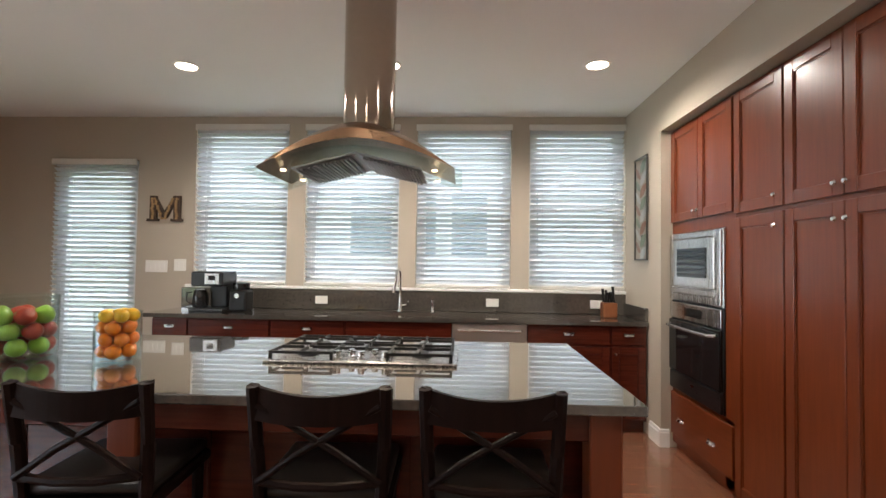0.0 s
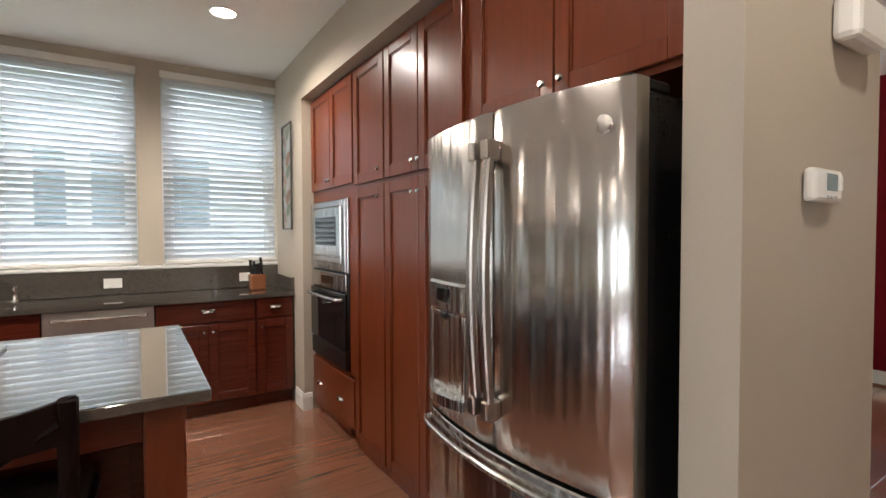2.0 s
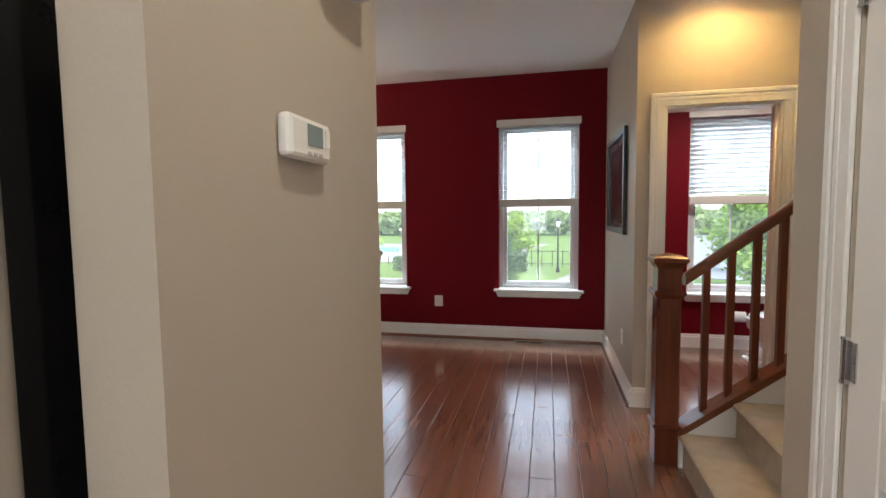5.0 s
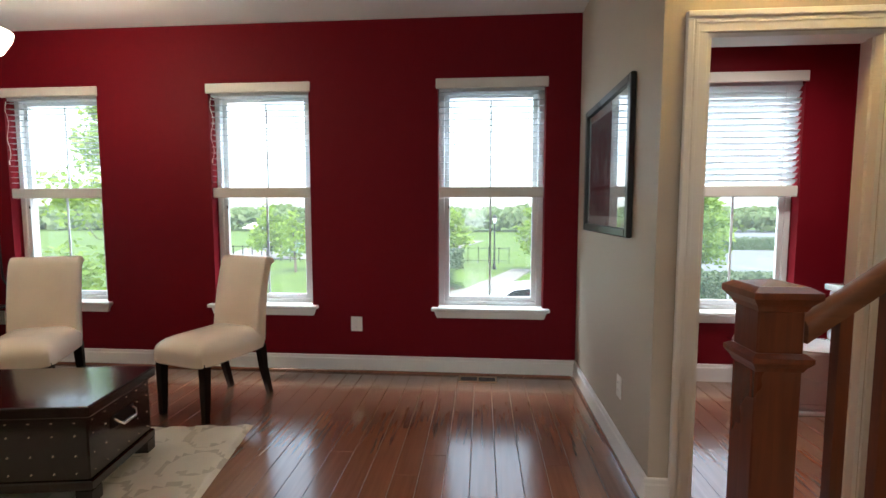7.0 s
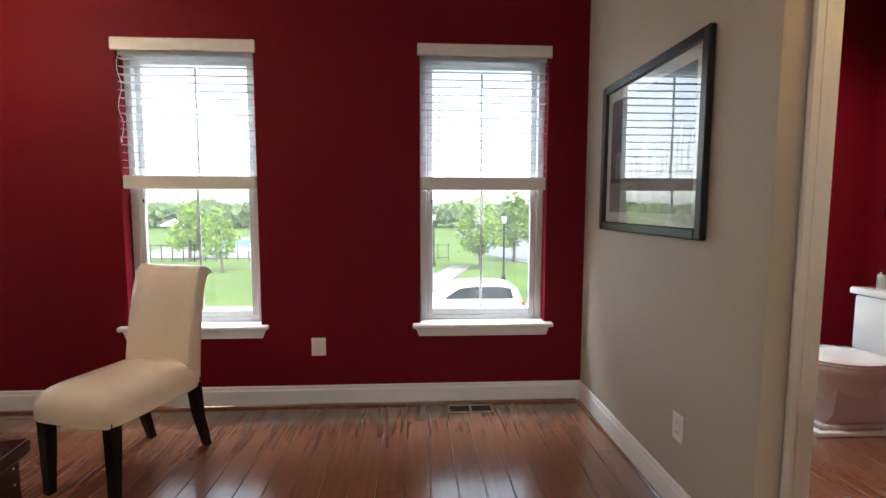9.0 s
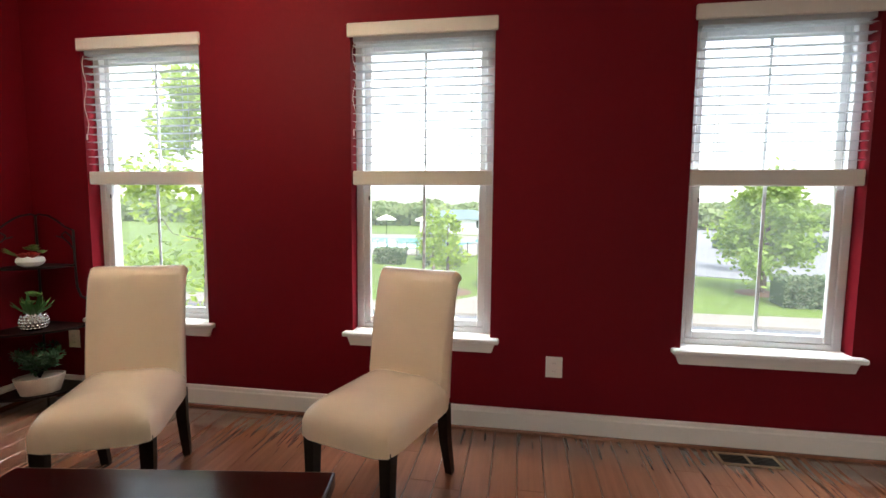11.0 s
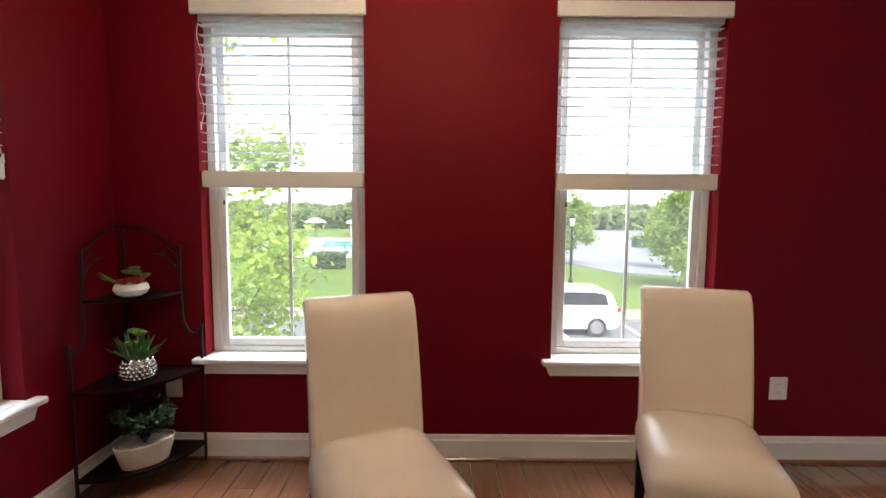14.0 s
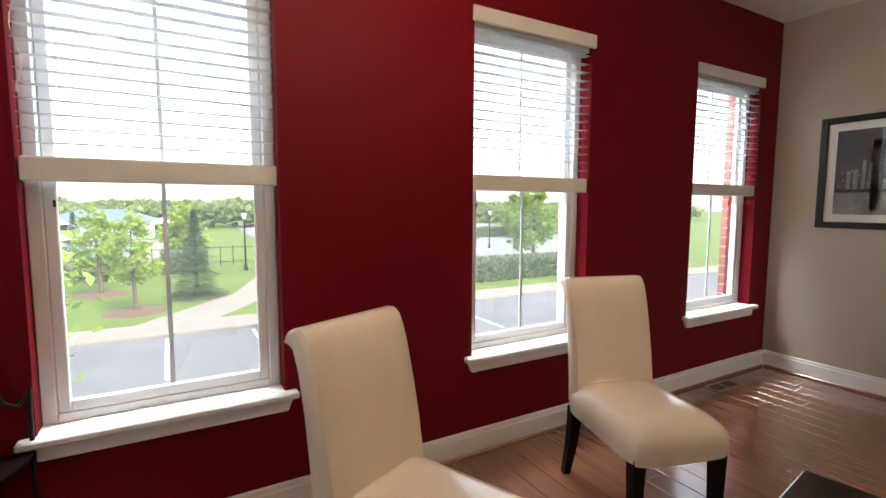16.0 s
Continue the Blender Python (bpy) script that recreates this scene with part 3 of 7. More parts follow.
for i, c in enumerate(WINS):
    window(f"window_{i + 1}", "x", XR, -1, c - 0.41, c + 0.41, 0.53, 2.265)
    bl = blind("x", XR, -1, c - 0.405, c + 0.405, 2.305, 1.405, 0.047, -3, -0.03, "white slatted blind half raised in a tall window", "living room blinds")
    pull_cord(bl, at_wall("x", XR, -1), c + 0.385, 0.004, 2.2, 1.72)
window("window_4", "x", XR, -1, BW[0], BW[1], 0.53, 2.265, label="white double-hung bathroom window with a grille bar")
blind("x", XR, -1, BW[0] + 0.005, BW[1] - 0.005, 2.305, 1.405, 0.045, 42, -0.03, "white slatted blind half raised in the bathroom window", "bathroom blind", slat=SLAT_THIN)
window("window_5", "y", YN, -1, 4.49, 5.31, 0.53, 2.265)
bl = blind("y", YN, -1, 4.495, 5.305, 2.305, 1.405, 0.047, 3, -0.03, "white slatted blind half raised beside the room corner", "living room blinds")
pull_cord(bl, at_wall("y", YN, -1), 5.28, 0.004, 2.2, 1.5)
for i, (a, b2) in enumerate(KWINS):
    window(f"window_{i + 6}", "y", 4.70, -1, a, b2, 1.13, 2.68, sill=False, muntin=False, label="white kitchen window behind a lowered blind")
    blind("y", 4.70, -1, a + 0.005, b2 - 0.005, 2.685, 1.132, 0.048, -38, -0.01, "white slatted blind lowered over a kitchen window", "kitchen blinds", stack=0, valence=0.06, over=0.012, slat=SLAT_THIN)
    part("window_reveal_sill", one((a + 0.001, b2 - 0.001), (4.70, 4.784), (1.118, 1.1305)), WHITE, kind="structure", label="white window ledge")
part("kitchen_ledge", one((-2.80, 1.388), (4.665, 4.699), (1.098, 1.128), 0.006), WHITE, kind="structure", label="white painted ledge under the kitchen windows")

# unseen west windows, added to light the cabinets and streak the refrigerator steel
window("window_10", "x", -5.0, 1, 0.2, 1.6, 0.6, 2.35, sill=False)
window("window_11", "x", -5.0, 1, -2.3, -0.9, 0.6, 2.35, sill=False)

# patio door with its blind
pd = thing("door_1", (-3.73, 4.7, 0), "white glazed patio door behind a lowered blind", kind="structure")
bm = bmesh.new()
for u in ((-4.15, -4.05), (-3.41, -3.31)):
    box(bm, u, (4.74, 4.80), (0.01, 2.33), 0.004)
for z in ((0.01, 0.16), (2.22, 2.33)):
    box(bm, (-4.05, -3.41), (4.74, 4.80), z, 0.004)
part("door_frame", bm, VINYL, pd)
pn = part("pane", one((-4.06, -3.40), (4.768, 4.774), (0.15, 2.23)), PANE, pd)
pn.visible_shadow = False
blind("y", 4.70, -1, -4.145, -3.315, 2.335, 0.10, 0.048, -38, 0.02, "white slatted blind lowered over the patio door", "kitchen blinds", stack=0, valence=0.06, over=0.012, slat=SLAT_THIN)

# ---- kitchen: tall cabinets ----
def knob(parent, x, y, z, way=(-1, 0, 0)):
    w = Vector(way)
    bm = bmesh.new()
    p = Vector((x, y, z))
    tube(bm, p, p + w * 0.014, 0.006, 0.005, 10)
    tube(bm, p + w * 0.013, p + w * 0.020, 0.009, 0.0135, 12)
    tube(bm, p + w * 0.020, p + w * 0.028, 0.0135, 0.009, 12)
    return part("knob", bm, CHROME, parent, "round polished nickel knob", smooth=True)


def cup_pull(parent, axis, x, y, z, w=0.045):
    """A half-dome bin pull, open below."""
    bm = bmesh.new()
    ball(bm, (0, 0, 0), 1.0, 16)
    bmesh.ops.delete(bm, geom=[v for v in bm.verts if v.co.z < -0.12 or v.co.y > 0.05], context="VERTS")
    for v in bm.verts:
        v.co = Vector((v.co.x * w, v.co.y * 0.026, v.co.z * 0.021))
    bmesh.ops.solidify(bm, geom=bm.faces, thickness=0.0018)
    box(bm, (-w, w), (-0.003, 0.0), (0.012, 0.021))
    if axis == "x":
        bmesh.ops.rotate(bm, verts=bm.verts, matrix=Matrix.Rotation(radians(-90), 3, "Z"))
    bmesh.ops.translate(bm, verts=bm.verts, vec=(x, y, z))
    return part("cup_pull", bm, CHROME, parent, "polished nickel cup pull", smooth=True)


def shaker(name, parent, axis, face, s, u0, u1, z0, z1, material, rail=0.062, thick=0.02, flat=False):
    """A framed door or drawer front with a sunk panel."""
    f = at_wall(axis, face, s)
    bm = bmesh.new()
    if flat:
        wbox(bm, f, (u0, u1), (0, thick), (z0, z1), 0.003)
        return part(name, bm, material, parent)
    wbox(bm, f, (u0 + rail - 0.004, u1 - rail + 0.004), (0.001, thick - 0.011), (z0 + rail - 0.004, z1 - rail + 0.004))
    leaf = part(name, bm, material, parent)
    for u in ((u0, u0 + rail), (u1 - rail, u1)):
        part("stile", wbox(bmesh.new(), f, u, (0, thick), (z0, z1), 0.0025), material, leaf)
    for z in ((z0, z0 + rail), (z1 - rail, z1)):
        part("rail", wbox(bmesh.new(), f, (u0 + rail + 0.0003, u1 - rail - 0.0003), (0, thick - 0.0006), z, 0.0025), material, leaf)
    bead = 0.007
    for u in ((u0 + rail, u0 + rail + bead), (u1 - rail - bead, u1 - rail)):
        part("bead", wbox(bmesh.new(), f, u, (thick - 0.0108, thick - 0.006), (z0 + rail, z1 - rail)), material, leaf)
    for z in ((z0 + rail, z0 + rail + bead), (z1 - rail - bead, z1 - rail)):
        part("bead", wbox(bmesh.new(), f, (u0 + rail + bead, u1 - rail - bead), (thick - 0.0108, thick - 0.0065), z), material, leaf)
    return leaf


FX = 1.48  # carcass front; doors stand 2 cm proud of it
SPLIT = 1.665


def carcass(t, y0, y1, z0, z1, back=2.0):
    return part("body", one((FX + 0.001, back), (y0 + 0.001, y1 - 0.001), (z0, z1)), CHERRY, t)


oc = thing("oven_cabinet", (1.7, 3.48, 0), "cherry cabinet tower built round a microwave and oven", "cabinet", "tall kitchen cabinets")
bm = bmesh.new()
box(bm, (FX, 2.0), (3.06, 3.905), (1.61, 2.40))
box(bm, (FX, 2.0), (3.06, 3.175), (0.05, 1.61))
box(bm, (FX, 2.0), (3.06, 3.905), (0.05, 0.455))
part("body", bm, CHERRY, oc)
for a, b2, ky in ((3.075, 3.478, 3.455), (3.484, 3.895, 3.51)):
    d = shaker("door", oc, "x", FX, -1, a, b2, SPLIT + 0.03, 2.385, CHERRY)
    knob(d, FX - 0.02, ky, 1.745)
dr = shaker("drawer", oc, "x", FX, -1, 3.075, 3.895, 0.12, 0.43, CHERRY_H, flat=True)
for ky in (3.73, 3.31):
    cup_pull(dr, "x", FX - 0.02, ky, 0.245)
part("toe_kick", one((FX + 0.03, 1.6), (3.06, 3.905), (0.0, 0.05)), CHERRY_H, oc)

pc = thing("pantry_cabinet", (1.7, 2.84, 0), "tall single-door cherry pantry cabinet in the wall niche", "cabinet", "tall kitchen cabinets")
carcass(pc, 2.62, 3.06, 0.0, 2.40)
d = shaker("door", pc, "x", FX, -1, 2.627, 3.052, SPLIT + 0.012, 2.385, CHERRY)
knob(d, FX - 0.02, 2.665, 1.735)
d = shaker("door", pc, "x", FX, -1, 2.627, 3.052, 0.06, SPLIT - 0.012, CHERRY)
knob(d, FX - 0.02, 2.665, 1.58)

pc2 = thing("pantry_cabinet", (1.7, 2.25, 0), "tall two-door cherry pantry cabinet beside the refrigerator", "cabinet", "tall kitchen cabinets")
carcass(pc2, 1.86, 2.62, 0.0, 2.40)
for za, zb, kz in ((SPLIT + 0.012, 2.385, 1.728), (0.06, SPLIT - 0.012, 1.575)):
    for a, b2, ky in ((1.875, 2.240, 2.215), (2.246, 2.612, 2.275)):
        d = shaker("door", pc2, "x", FX, -1, a, b2, za, zb, CHERRY)
        knob(d, FX - 0.02, ky, kz)

fc = thing("over_fridge_cabinet", (1.7, 1.36, 1.79), "cherry wall cabinet mounted above the refrigerator", "cabinet", "tall kitchen cabinets")
carcass(fc, 0.872, 1.858, 1.79, 2.40)
for a, b2, ky in ((0.90, 1.354, 1.315), (1.36, 1.80, 1.395)):
    d = shaker("door", fc, "x", FX, -1, a, b2, 1.81, 2.385, CHERRY)
    knob(d, FX - 0.02, ky, 1.86)
part("niche_filler", one((1.99, 2.028), (0.875, 3.90), (0.0, 2.40)), CHERRY, kind="structure", label="plain back of the cabinet niche")

# microwave
mw = thing("microwave", (1.6, 3.54, 1.11), "built-in stainless steel microwave with a dark window", "microwave")
part("body", one((FX - 0.012, 1.9), (3.18, 3.90), (1.112, 1.606), 0.004), STEEL, mw)
bm = bmesh.new()
for u in ((3.185, 3.235), (3.845, 3.895)):
    box(bm, (FX - 0.028, FX - 0.013), u, (1.12, 1.60), 0.004)
for z in ((1.12, 1.17), (1.56, 1.60)):
    box(bm, (FX - 0.028, FX - 0.013), (3.235, 3.845), z, 0.004)
part("trim_frame", bm, STEEL, mw)
dm = part("door", one((FX - 0.040, FX - 0.013), (3.24, 3.84), (1.22, 1.555), 0.006), STEEL, mw)
part("window", one((FX - 0.044, FX - 0.0405), (3.33, 3.74), (1.29, 1.49), 0.001), DARKGLASS, dm, "dark glass microwave window")
part("vent", one((FX - 0.034, FX - 0.013), (3.24, 3.84), (1.175, 1.212), 0.003), STEEL, mw)
# oven
ov = thing("wall_oven", (1.6, 3.54, 0.46), "built-in wall oven with a steel handle and dark glass door", "oven")
part("body", one((FX - 0.010, 1.9), (3.18, 3.90), (0.458, 1.108), 0.004), BLACK, ov)
cp = part("control_panel", one((FX - 0.026, FX - 0.011), (3.185, 3.895), (0.985, 1.102), 0.004), STEEL, ov)
part("display", one((FX - 0.029, FX - 0.0265), (3.42, 3.66), (1.015, 1.075), 0.001), DARKGLASS, cp)
od = part("door", one((FX - 0.034, FX - 0.011), (3.185, 3.895), (0.60, 0.975), 0.006), DARKGLASS, ov, "dark glass oven door")
bm = bmesh.new()
pipe(bm, [(FX - 0.035, 3.23, 0.935), (FX - 0.075, 3.25, 0.933), (FX - 0.082, 3.40, 0.932), (FX - 0.084, 3.54, 0.932), (FX - 0.082, 3.68, 0.932), (FX - 0.075, 3.83, 0.933), (FX - 0.035, 3.85, 0.935)], 0.011, 10)
part("handle", bm, STEEL, od, "bowed steel bar handle", smooth=True)
part("lower_panel", one((FX - 0.028, FX - 0.011), (3.185, 3.895), (0.465, 0.592), 0.004), BLACK, ov)
part("badge", one((FX - 0.031, FX - 0.0285), (3.52, 3.56), (0.54, 0.555), 0.001), CHROME, ov)

# ---- refrigerator ----
fr = thing("refrigerator", (1.55, 1.33, 0), "stainless steel French-door refrigerator with a black side", "refrigerator")
FY0, FY1 = 0.905, 1.80
part("body", one((1.30, 1.98), (FY0 + 0.012, FY1 - 0.005), (0.02, 1.70), 0.006), BLACK, fr, "black enamelled body")


def bow(y):
    """How far the fridge front stands out at y."""
    c, h = (FY0 + FY1) / 2, (FY1 - FY0) / 2
    return 1.240 - 0.062 * (1 - ((y - c) / h) ** 2)


def bowed(y0, y1, z0, z1, back=1.30, n=14, round_edge=0.012):
    """A door slab whose front follows the bow, with eased edges."""
    bm = bmesh.new()
    ys = [y0 + (y1 - y0) * i / n for i in range(n + 1)]
    rows = []
    for y in ys:
        e = min(y - y0, y1 - y)
        sink = round_edge * max(0, 1 - e / 0.02) ** 2
        rows.append([bm.verts.new(p) for p in ((bow(y) + sink + 0.006, y, z0), (bow(y) + sink, y, z0 + 0.008), (bow(y) + sink, y, z1 - 0.008), (bow(y) + sink + 0.006, y, z1), (back, y, z1), (back, y, z0))])
    for u, w in zip(rows, rows[1:]):
        for j in range(6):
            bm.faces.new((u[j], w[j], w[(j + 1) % 6], u[(j + 1) % 6]))
    bm.faces.new(rows[0])
    bm.faces.new(rows[-1][::-1])
    bmesh.ops.recalc_face_normals(bm, faces=bm.faces)
    return bm


YS = 1.333
dl = part("door", bowed(YS + 0.002, FY1, 0.735, 1.722), FRIDGE, fr, "bowed stainless door with an ice and water dispenser", smooth=True)
dr = part("door", bowed(FY0, YS - 0.002, 0.735, 1.722), FRIDGE, fr, "bowed stainless door", smooth=True)
fd = part("freezer_drawer", bowed(FY0, FY1, 0.06, 0.722), FRIDGE, fr, "bowed stainless freezer drawer", smooth=True)
part("grille", one((1.28, 1.31), (FY0 + 0.02, FY1 - 0.02), (0.0, 0.055)), BLACK, fr)
for y in (FY0 + 0.06, FY1 - 0.06):
    part("hinge_cover", one((1.26, 1.42), (y - 0.04, y + 0.04), (1.702, 1.735), 0.008), BLACK, fr)
for d, y in ((dl, YS + 0.030), (dr, YS - 0.030)):
    bm = bmesh.new()
    xs = bow(y)
    n = 16
    rows = []
    for i in range(n + 1):
        st = 0.026 + 0.022 * math.sin(math.pi * i / n)
        z = 1.632 - 0.80 * i / n
        rows.append([bm.verts.new((xs - st + p, y + q, z)) for p, q in ((-0.011, -0.008), (-0.011, 0.008), (-0.006, 0.0145), (0.010, 0.0145), (0.010, -0.0145), (-0.006, -0.0145))])
    for u, w in zip(rows, rows[1:]):
        for j in range(6):
            bm.faces.new((u[j], u[(j + 1) % 6], w[(j + 1) % 6], w[j]))
    bm.faces.new(rows[0])
    bm.faces.new(rows[-1][::-1])
    bmesh.ops.recalc_face_normals(bm, faces=bm.faces)
    for z in (1.603, 0.861):
        box(bm, (xs - 0.05, xs + 0.004), (y - 0.0155, y + 0.0155), (z - 0.028, z + 0.028), 0.005)
    part("handle", bm, HANDLE, d, "tall bowed steel bar handle with block ends")
bm = bmesh.new()
pts = [(bow(y) - 0.034 + (0.012 if i in (0, 18) else 0), y, 0.688) for i, y in ((i, FY0 + 0.05 + (FY1 - FY0 - 0.1) * i / 18) for i in range(19))]
pipe(bm, [(bow(FY0 + 0.05) + 0.003, FY0 + 0.05, 0.690)] + pts + [(bow(FY1 - 0.05) + 0.003, FY1 - 0.05, 0.690)], 0.010, 10)
part("handle", bm, STEEL, fd, "long bowed steel drawer handle", smooth=True)
# dispenser
def curved(y0, y1, z0, z1, proud, thick=0.02):
    """A plate that follows the bow of the door, standing proud of it."""
    bm = bowed(y0, y1, z0, z1, back=0.0, round_edge=0.004)
    for v in bm.verts:
        v.co.x = v.co.x - proud if v.co.x > 1.0 else bow(v.co.y) + thick
    return bm


D0, D1 = 1.455, 1.735
dp = part("dispenser", curved(D0, D1, 1.105, 1.205, 0.012), FRIDGE, dl, "steel dispenser panel")
part("display", curved(1.54, 1.66, 1.13, 1.19, 0.0145, 0.0), DARKGLASS, dp, "dark dispenser display")
part("nozzle", curved(1.58, 1.63, 1.075, 1.104, 0.010), BLACK, dl)
part("dispenser_bay", curved(D0 + 0.012, D1 - 0.012, 0.835, 1.104, 0.002), FRIDGE, dl, "brushed steel dispenser bay")
for y0, y1 in ((D0, D0 + 0.012), (D1 - 0.012, D1)):
    part("bay_edge", curved(y0, y1, 0.82, 1.104, 0.008), STEEL, dl)
bm = bmesh.new()
prism(bm, [(bow(D0 + (D1 - D0) * i / 14) - 0.012 - 0.035 * math.sin(math.pi * i / 14), D0 + (D1 - D0) * i / 14) for i in range(15)] + [(bow(D1) + 0.01, D1), (bow(D0) + 0.01, D0)], 2, 0.80, 0.832)
part("drip_tray", bm, STEEL, dl, "curved steel drip tray")
bm = bmesh.new()
tube(bm, (bow(0.97) - 0.004, 0.97, 1.62), (bow(0.97) + 0.01, 0.97, 1.62), 0.021, n=24)
part("badge", bm, CHROME, fr, "round chrome badge")

# ---- kitchen: base cabinets and counter ----
CY = 4.165
units = ((-2.765, -2.452, "d"), (-2.450, -1.744, "d"), (-1.742, -1.108, "d"), (-1.106, -0.208, "s"), (0.412, 1.088, "d"), (1.090, 1.380, "d"))
for a, b2, k in units:
    c = (a + b2) / 2
    bc = thing("base_cabinet", (c, 4.4, 0), "cherry base cabinet in a shaded tone under the granite worktop" if k == "d" else "cherry sink cabinet in a shaded tone with a plain front", "cabinet", "base cabinets along the window wall")
    part("body", one((a, b2), (CY, 4.69), (0.10, 0.872)), CHERRY_X_SHADED, bc)
    part("toe_kick", one((a, b2), (CY + 0.06, 4.6), (0.0, 0.10)), CHERRY_X_SHADED, bc)
    dd = shaker("drawer", bc, "y", CY, -1, a + 0.006, b2 - 0.006, 0.715, 0.862, CHERRY_X_SHADED, flat=True)
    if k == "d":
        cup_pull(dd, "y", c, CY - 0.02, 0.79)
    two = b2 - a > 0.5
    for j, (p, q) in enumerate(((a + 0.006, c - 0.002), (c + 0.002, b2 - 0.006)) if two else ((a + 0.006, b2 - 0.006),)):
        d = shaker("door", bc, "y", CY, -1, p, q, 0.115, 0.70, CHERRY_X_SHADED)
        knob(d, (q - 0.03) if (two and j == 0) else (p + 0.03), CY - 0.02, 0.645, (0, -1, 0))
DWSTEEL = brushed("dishwasher_steel", (0.60, 0.55, 0.50), 0.42, scale=(3, 200, 200), bump=0.0)
dw = thing("dishwasher", (0.10, 4.4, 0), "stainless steel dishwasher with a bar handle", "dishwasher")
part("door", one((-0.204, 0.408), (CY - 0.022, CY + 0.3), (0.10, 0.868), 0.005), DWSTEEL, dw)
bm = bmesh.new()
pipe(bm, [(-0.16, CY - 0.02, 0.815), (-0.15, CY - 0.055, 0.815), (0.10, CY - 0.065, 0.815), (0.355, CY - 0.055, 0.815), (0.365, CY - 0.02, 0.815)], 0.011, 10)
part("handle", bm, STEEL, dw, smooth=True)
part("toe_kick", one((-0.2, 0.404), (CY + 0.06, 4.5), (0.0, 0.098)), BLACK, dw)

bm = bmesh.new()
SX0, SX1, SY0, SY1 = -1.05, -0.36, 4.26, 4.56
for x, y in (((-2.83, SX0), (4.125, 4.695)), ((SX1, 1.385), (4.125, 4.695)), ((SX0, SX1), (4.125, SY0)), ((SX0, SX1), (SY1, 4.695))):
    box(bm, x, y, (0.874, 0.907))
bmesh.ops.remove_doubles(bm, verts=bm.verts, dist=1e-5)
ct = tagged(part("worktop", bm, GRANITE), "polished dark granite worktop along the windows", "worktop")
tagged(part("backsplash", one((-2.83, 1.385), (4.672, 4.699), (0.909, 1.095), 0.003), GRANITE), "dark granite backsplash strip under the window ledge", "backsplash")
tagged(part("side_backsplash", one((1.362, 1.388), (4.14, 4.668), (0.909, 1.02), 0.003), GRANITE), "short dark granite side splash", "backsplash")
sk = thing("sink", (-0.7, 4.41, 0.7), "undermounted stainless steel kitchen sink", "sink")
bm = bmesh.new()
for x, y in (((SX0 - 0.01, SX0), (SY0 - 0.01, SY1 + 0.01)), ((SX1, SX1 + 0.01), (SY0 - 0.01, SY1 + 0.01)), ((SX0, SX1), (SY0 - 0.01, SY0)), ((SX0, SX1), (SY1, SY1 + 0.01))):
    box(bm, x, y, (0.70, 0.8735))
box(bm, (SX0 - 0.01, SX1 + 0.01), (SY0 - 0.01, SY1 + 0.01), (0.69, 0.70))
part("basin", bm, STEEL, sk)
fa = thing("faucet", (-0.70, 4.60, 0.908), "chrome gooseneck kitchen faucet", "faucet")
bm = bmesh.new()
lathe(bm, [(0.0, 0.908), (0.028, 0.908), (0.028, 0.918), (0.02, 0.93), (0.016, 1.0), (0.014, 1.05), (0.0, 1.05)], (-0.70, 4.60, 0), 16)
pts = [(-0.70, 4.60, 1.04), (-0.70, 4.60, 1.22)] + [(-0.70 - 0.01 * (1 - math.cos(q)), 4.60 - 0.075 * (1 - math.cos(q)), 1.22 + 0.085 * math.sin(q)) for q in (math.pi * i / 10 for i in range(1, 11))] + [(-0.735, 4.45, 1.14)]
pipe(bm, pts, 0.012, 10)
tube(bm, (-0.735, 4.45, 1.15), (-0.74, 4.448, 1.09), 0.014, 0.018, 12)
part("spout", bm, CHROME, fa, smooth=True)
bm = bmesh.new()
tube(bm, (-0.69, 4.60, 0.965), (-0.645, 4.60, 0.97), 0.011, n=10)
tube(bm, (-0.645, 4.60, 0.97), (-0.625, 4.57, 1.005), 0.007, 0.005, 8)
part("lever", bm, CHROME, fa, smooth=True)
sd = thing("soap_dispenser", (-0.40, 4.60, 0.908), "small chrome soap dispenser at the sink", "soap dispenser")
bm = bmesh.new()
lathe(bm, [(0, 0.908), (0.02, 0.908), (0.019, 0.92), (0.012, 0.93), (0.012, 0.985), (0.016, 0.99), (0.016, 1.02), (0, 1.022)], (-0.40, 4.60, 0), 14)
tube(bm, (-0.40, 4.60, 1.005), (-0.40, 4.54, 1.0), 0.006, n=8)
part("pump", bm, CHROME, sd, smooth=True)

# ---- island ----
IX0, IX1, IY0, IY1 = -2.95, 0.492, 1.80, 3.02
il = thing("kitchen_island", (-1.2, 2.4, 0), "cherry kitchen island base with panelled sides and posts", "kitchen island")
# island fronts take the darkened cherry, with their shade in its colour
part("body", one((IX0 + 0.1, IX1 - 0.07), (2.12, IY1 - 0.05), (0.0, 0.868)), CHERRY_X_SHADED, il)
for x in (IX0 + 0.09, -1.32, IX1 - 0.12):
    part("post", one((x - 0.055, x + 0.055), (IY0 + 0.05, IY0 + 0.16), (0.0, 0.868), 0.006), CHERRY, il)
part("apron", one((IX0 + 0.1, IX1 - 0.13), (IY0 + 0.07, IY0 + 0.10), (0.76, 0.868), 0.004), CHERRY_X_SHADED, il)
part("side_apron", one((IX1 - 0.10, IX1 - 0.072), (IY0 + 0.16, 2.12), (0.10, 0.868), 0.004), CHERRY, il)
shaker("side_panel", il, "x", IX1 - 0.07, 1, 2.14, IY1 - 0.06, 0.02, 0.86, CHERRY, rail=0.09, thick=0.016)
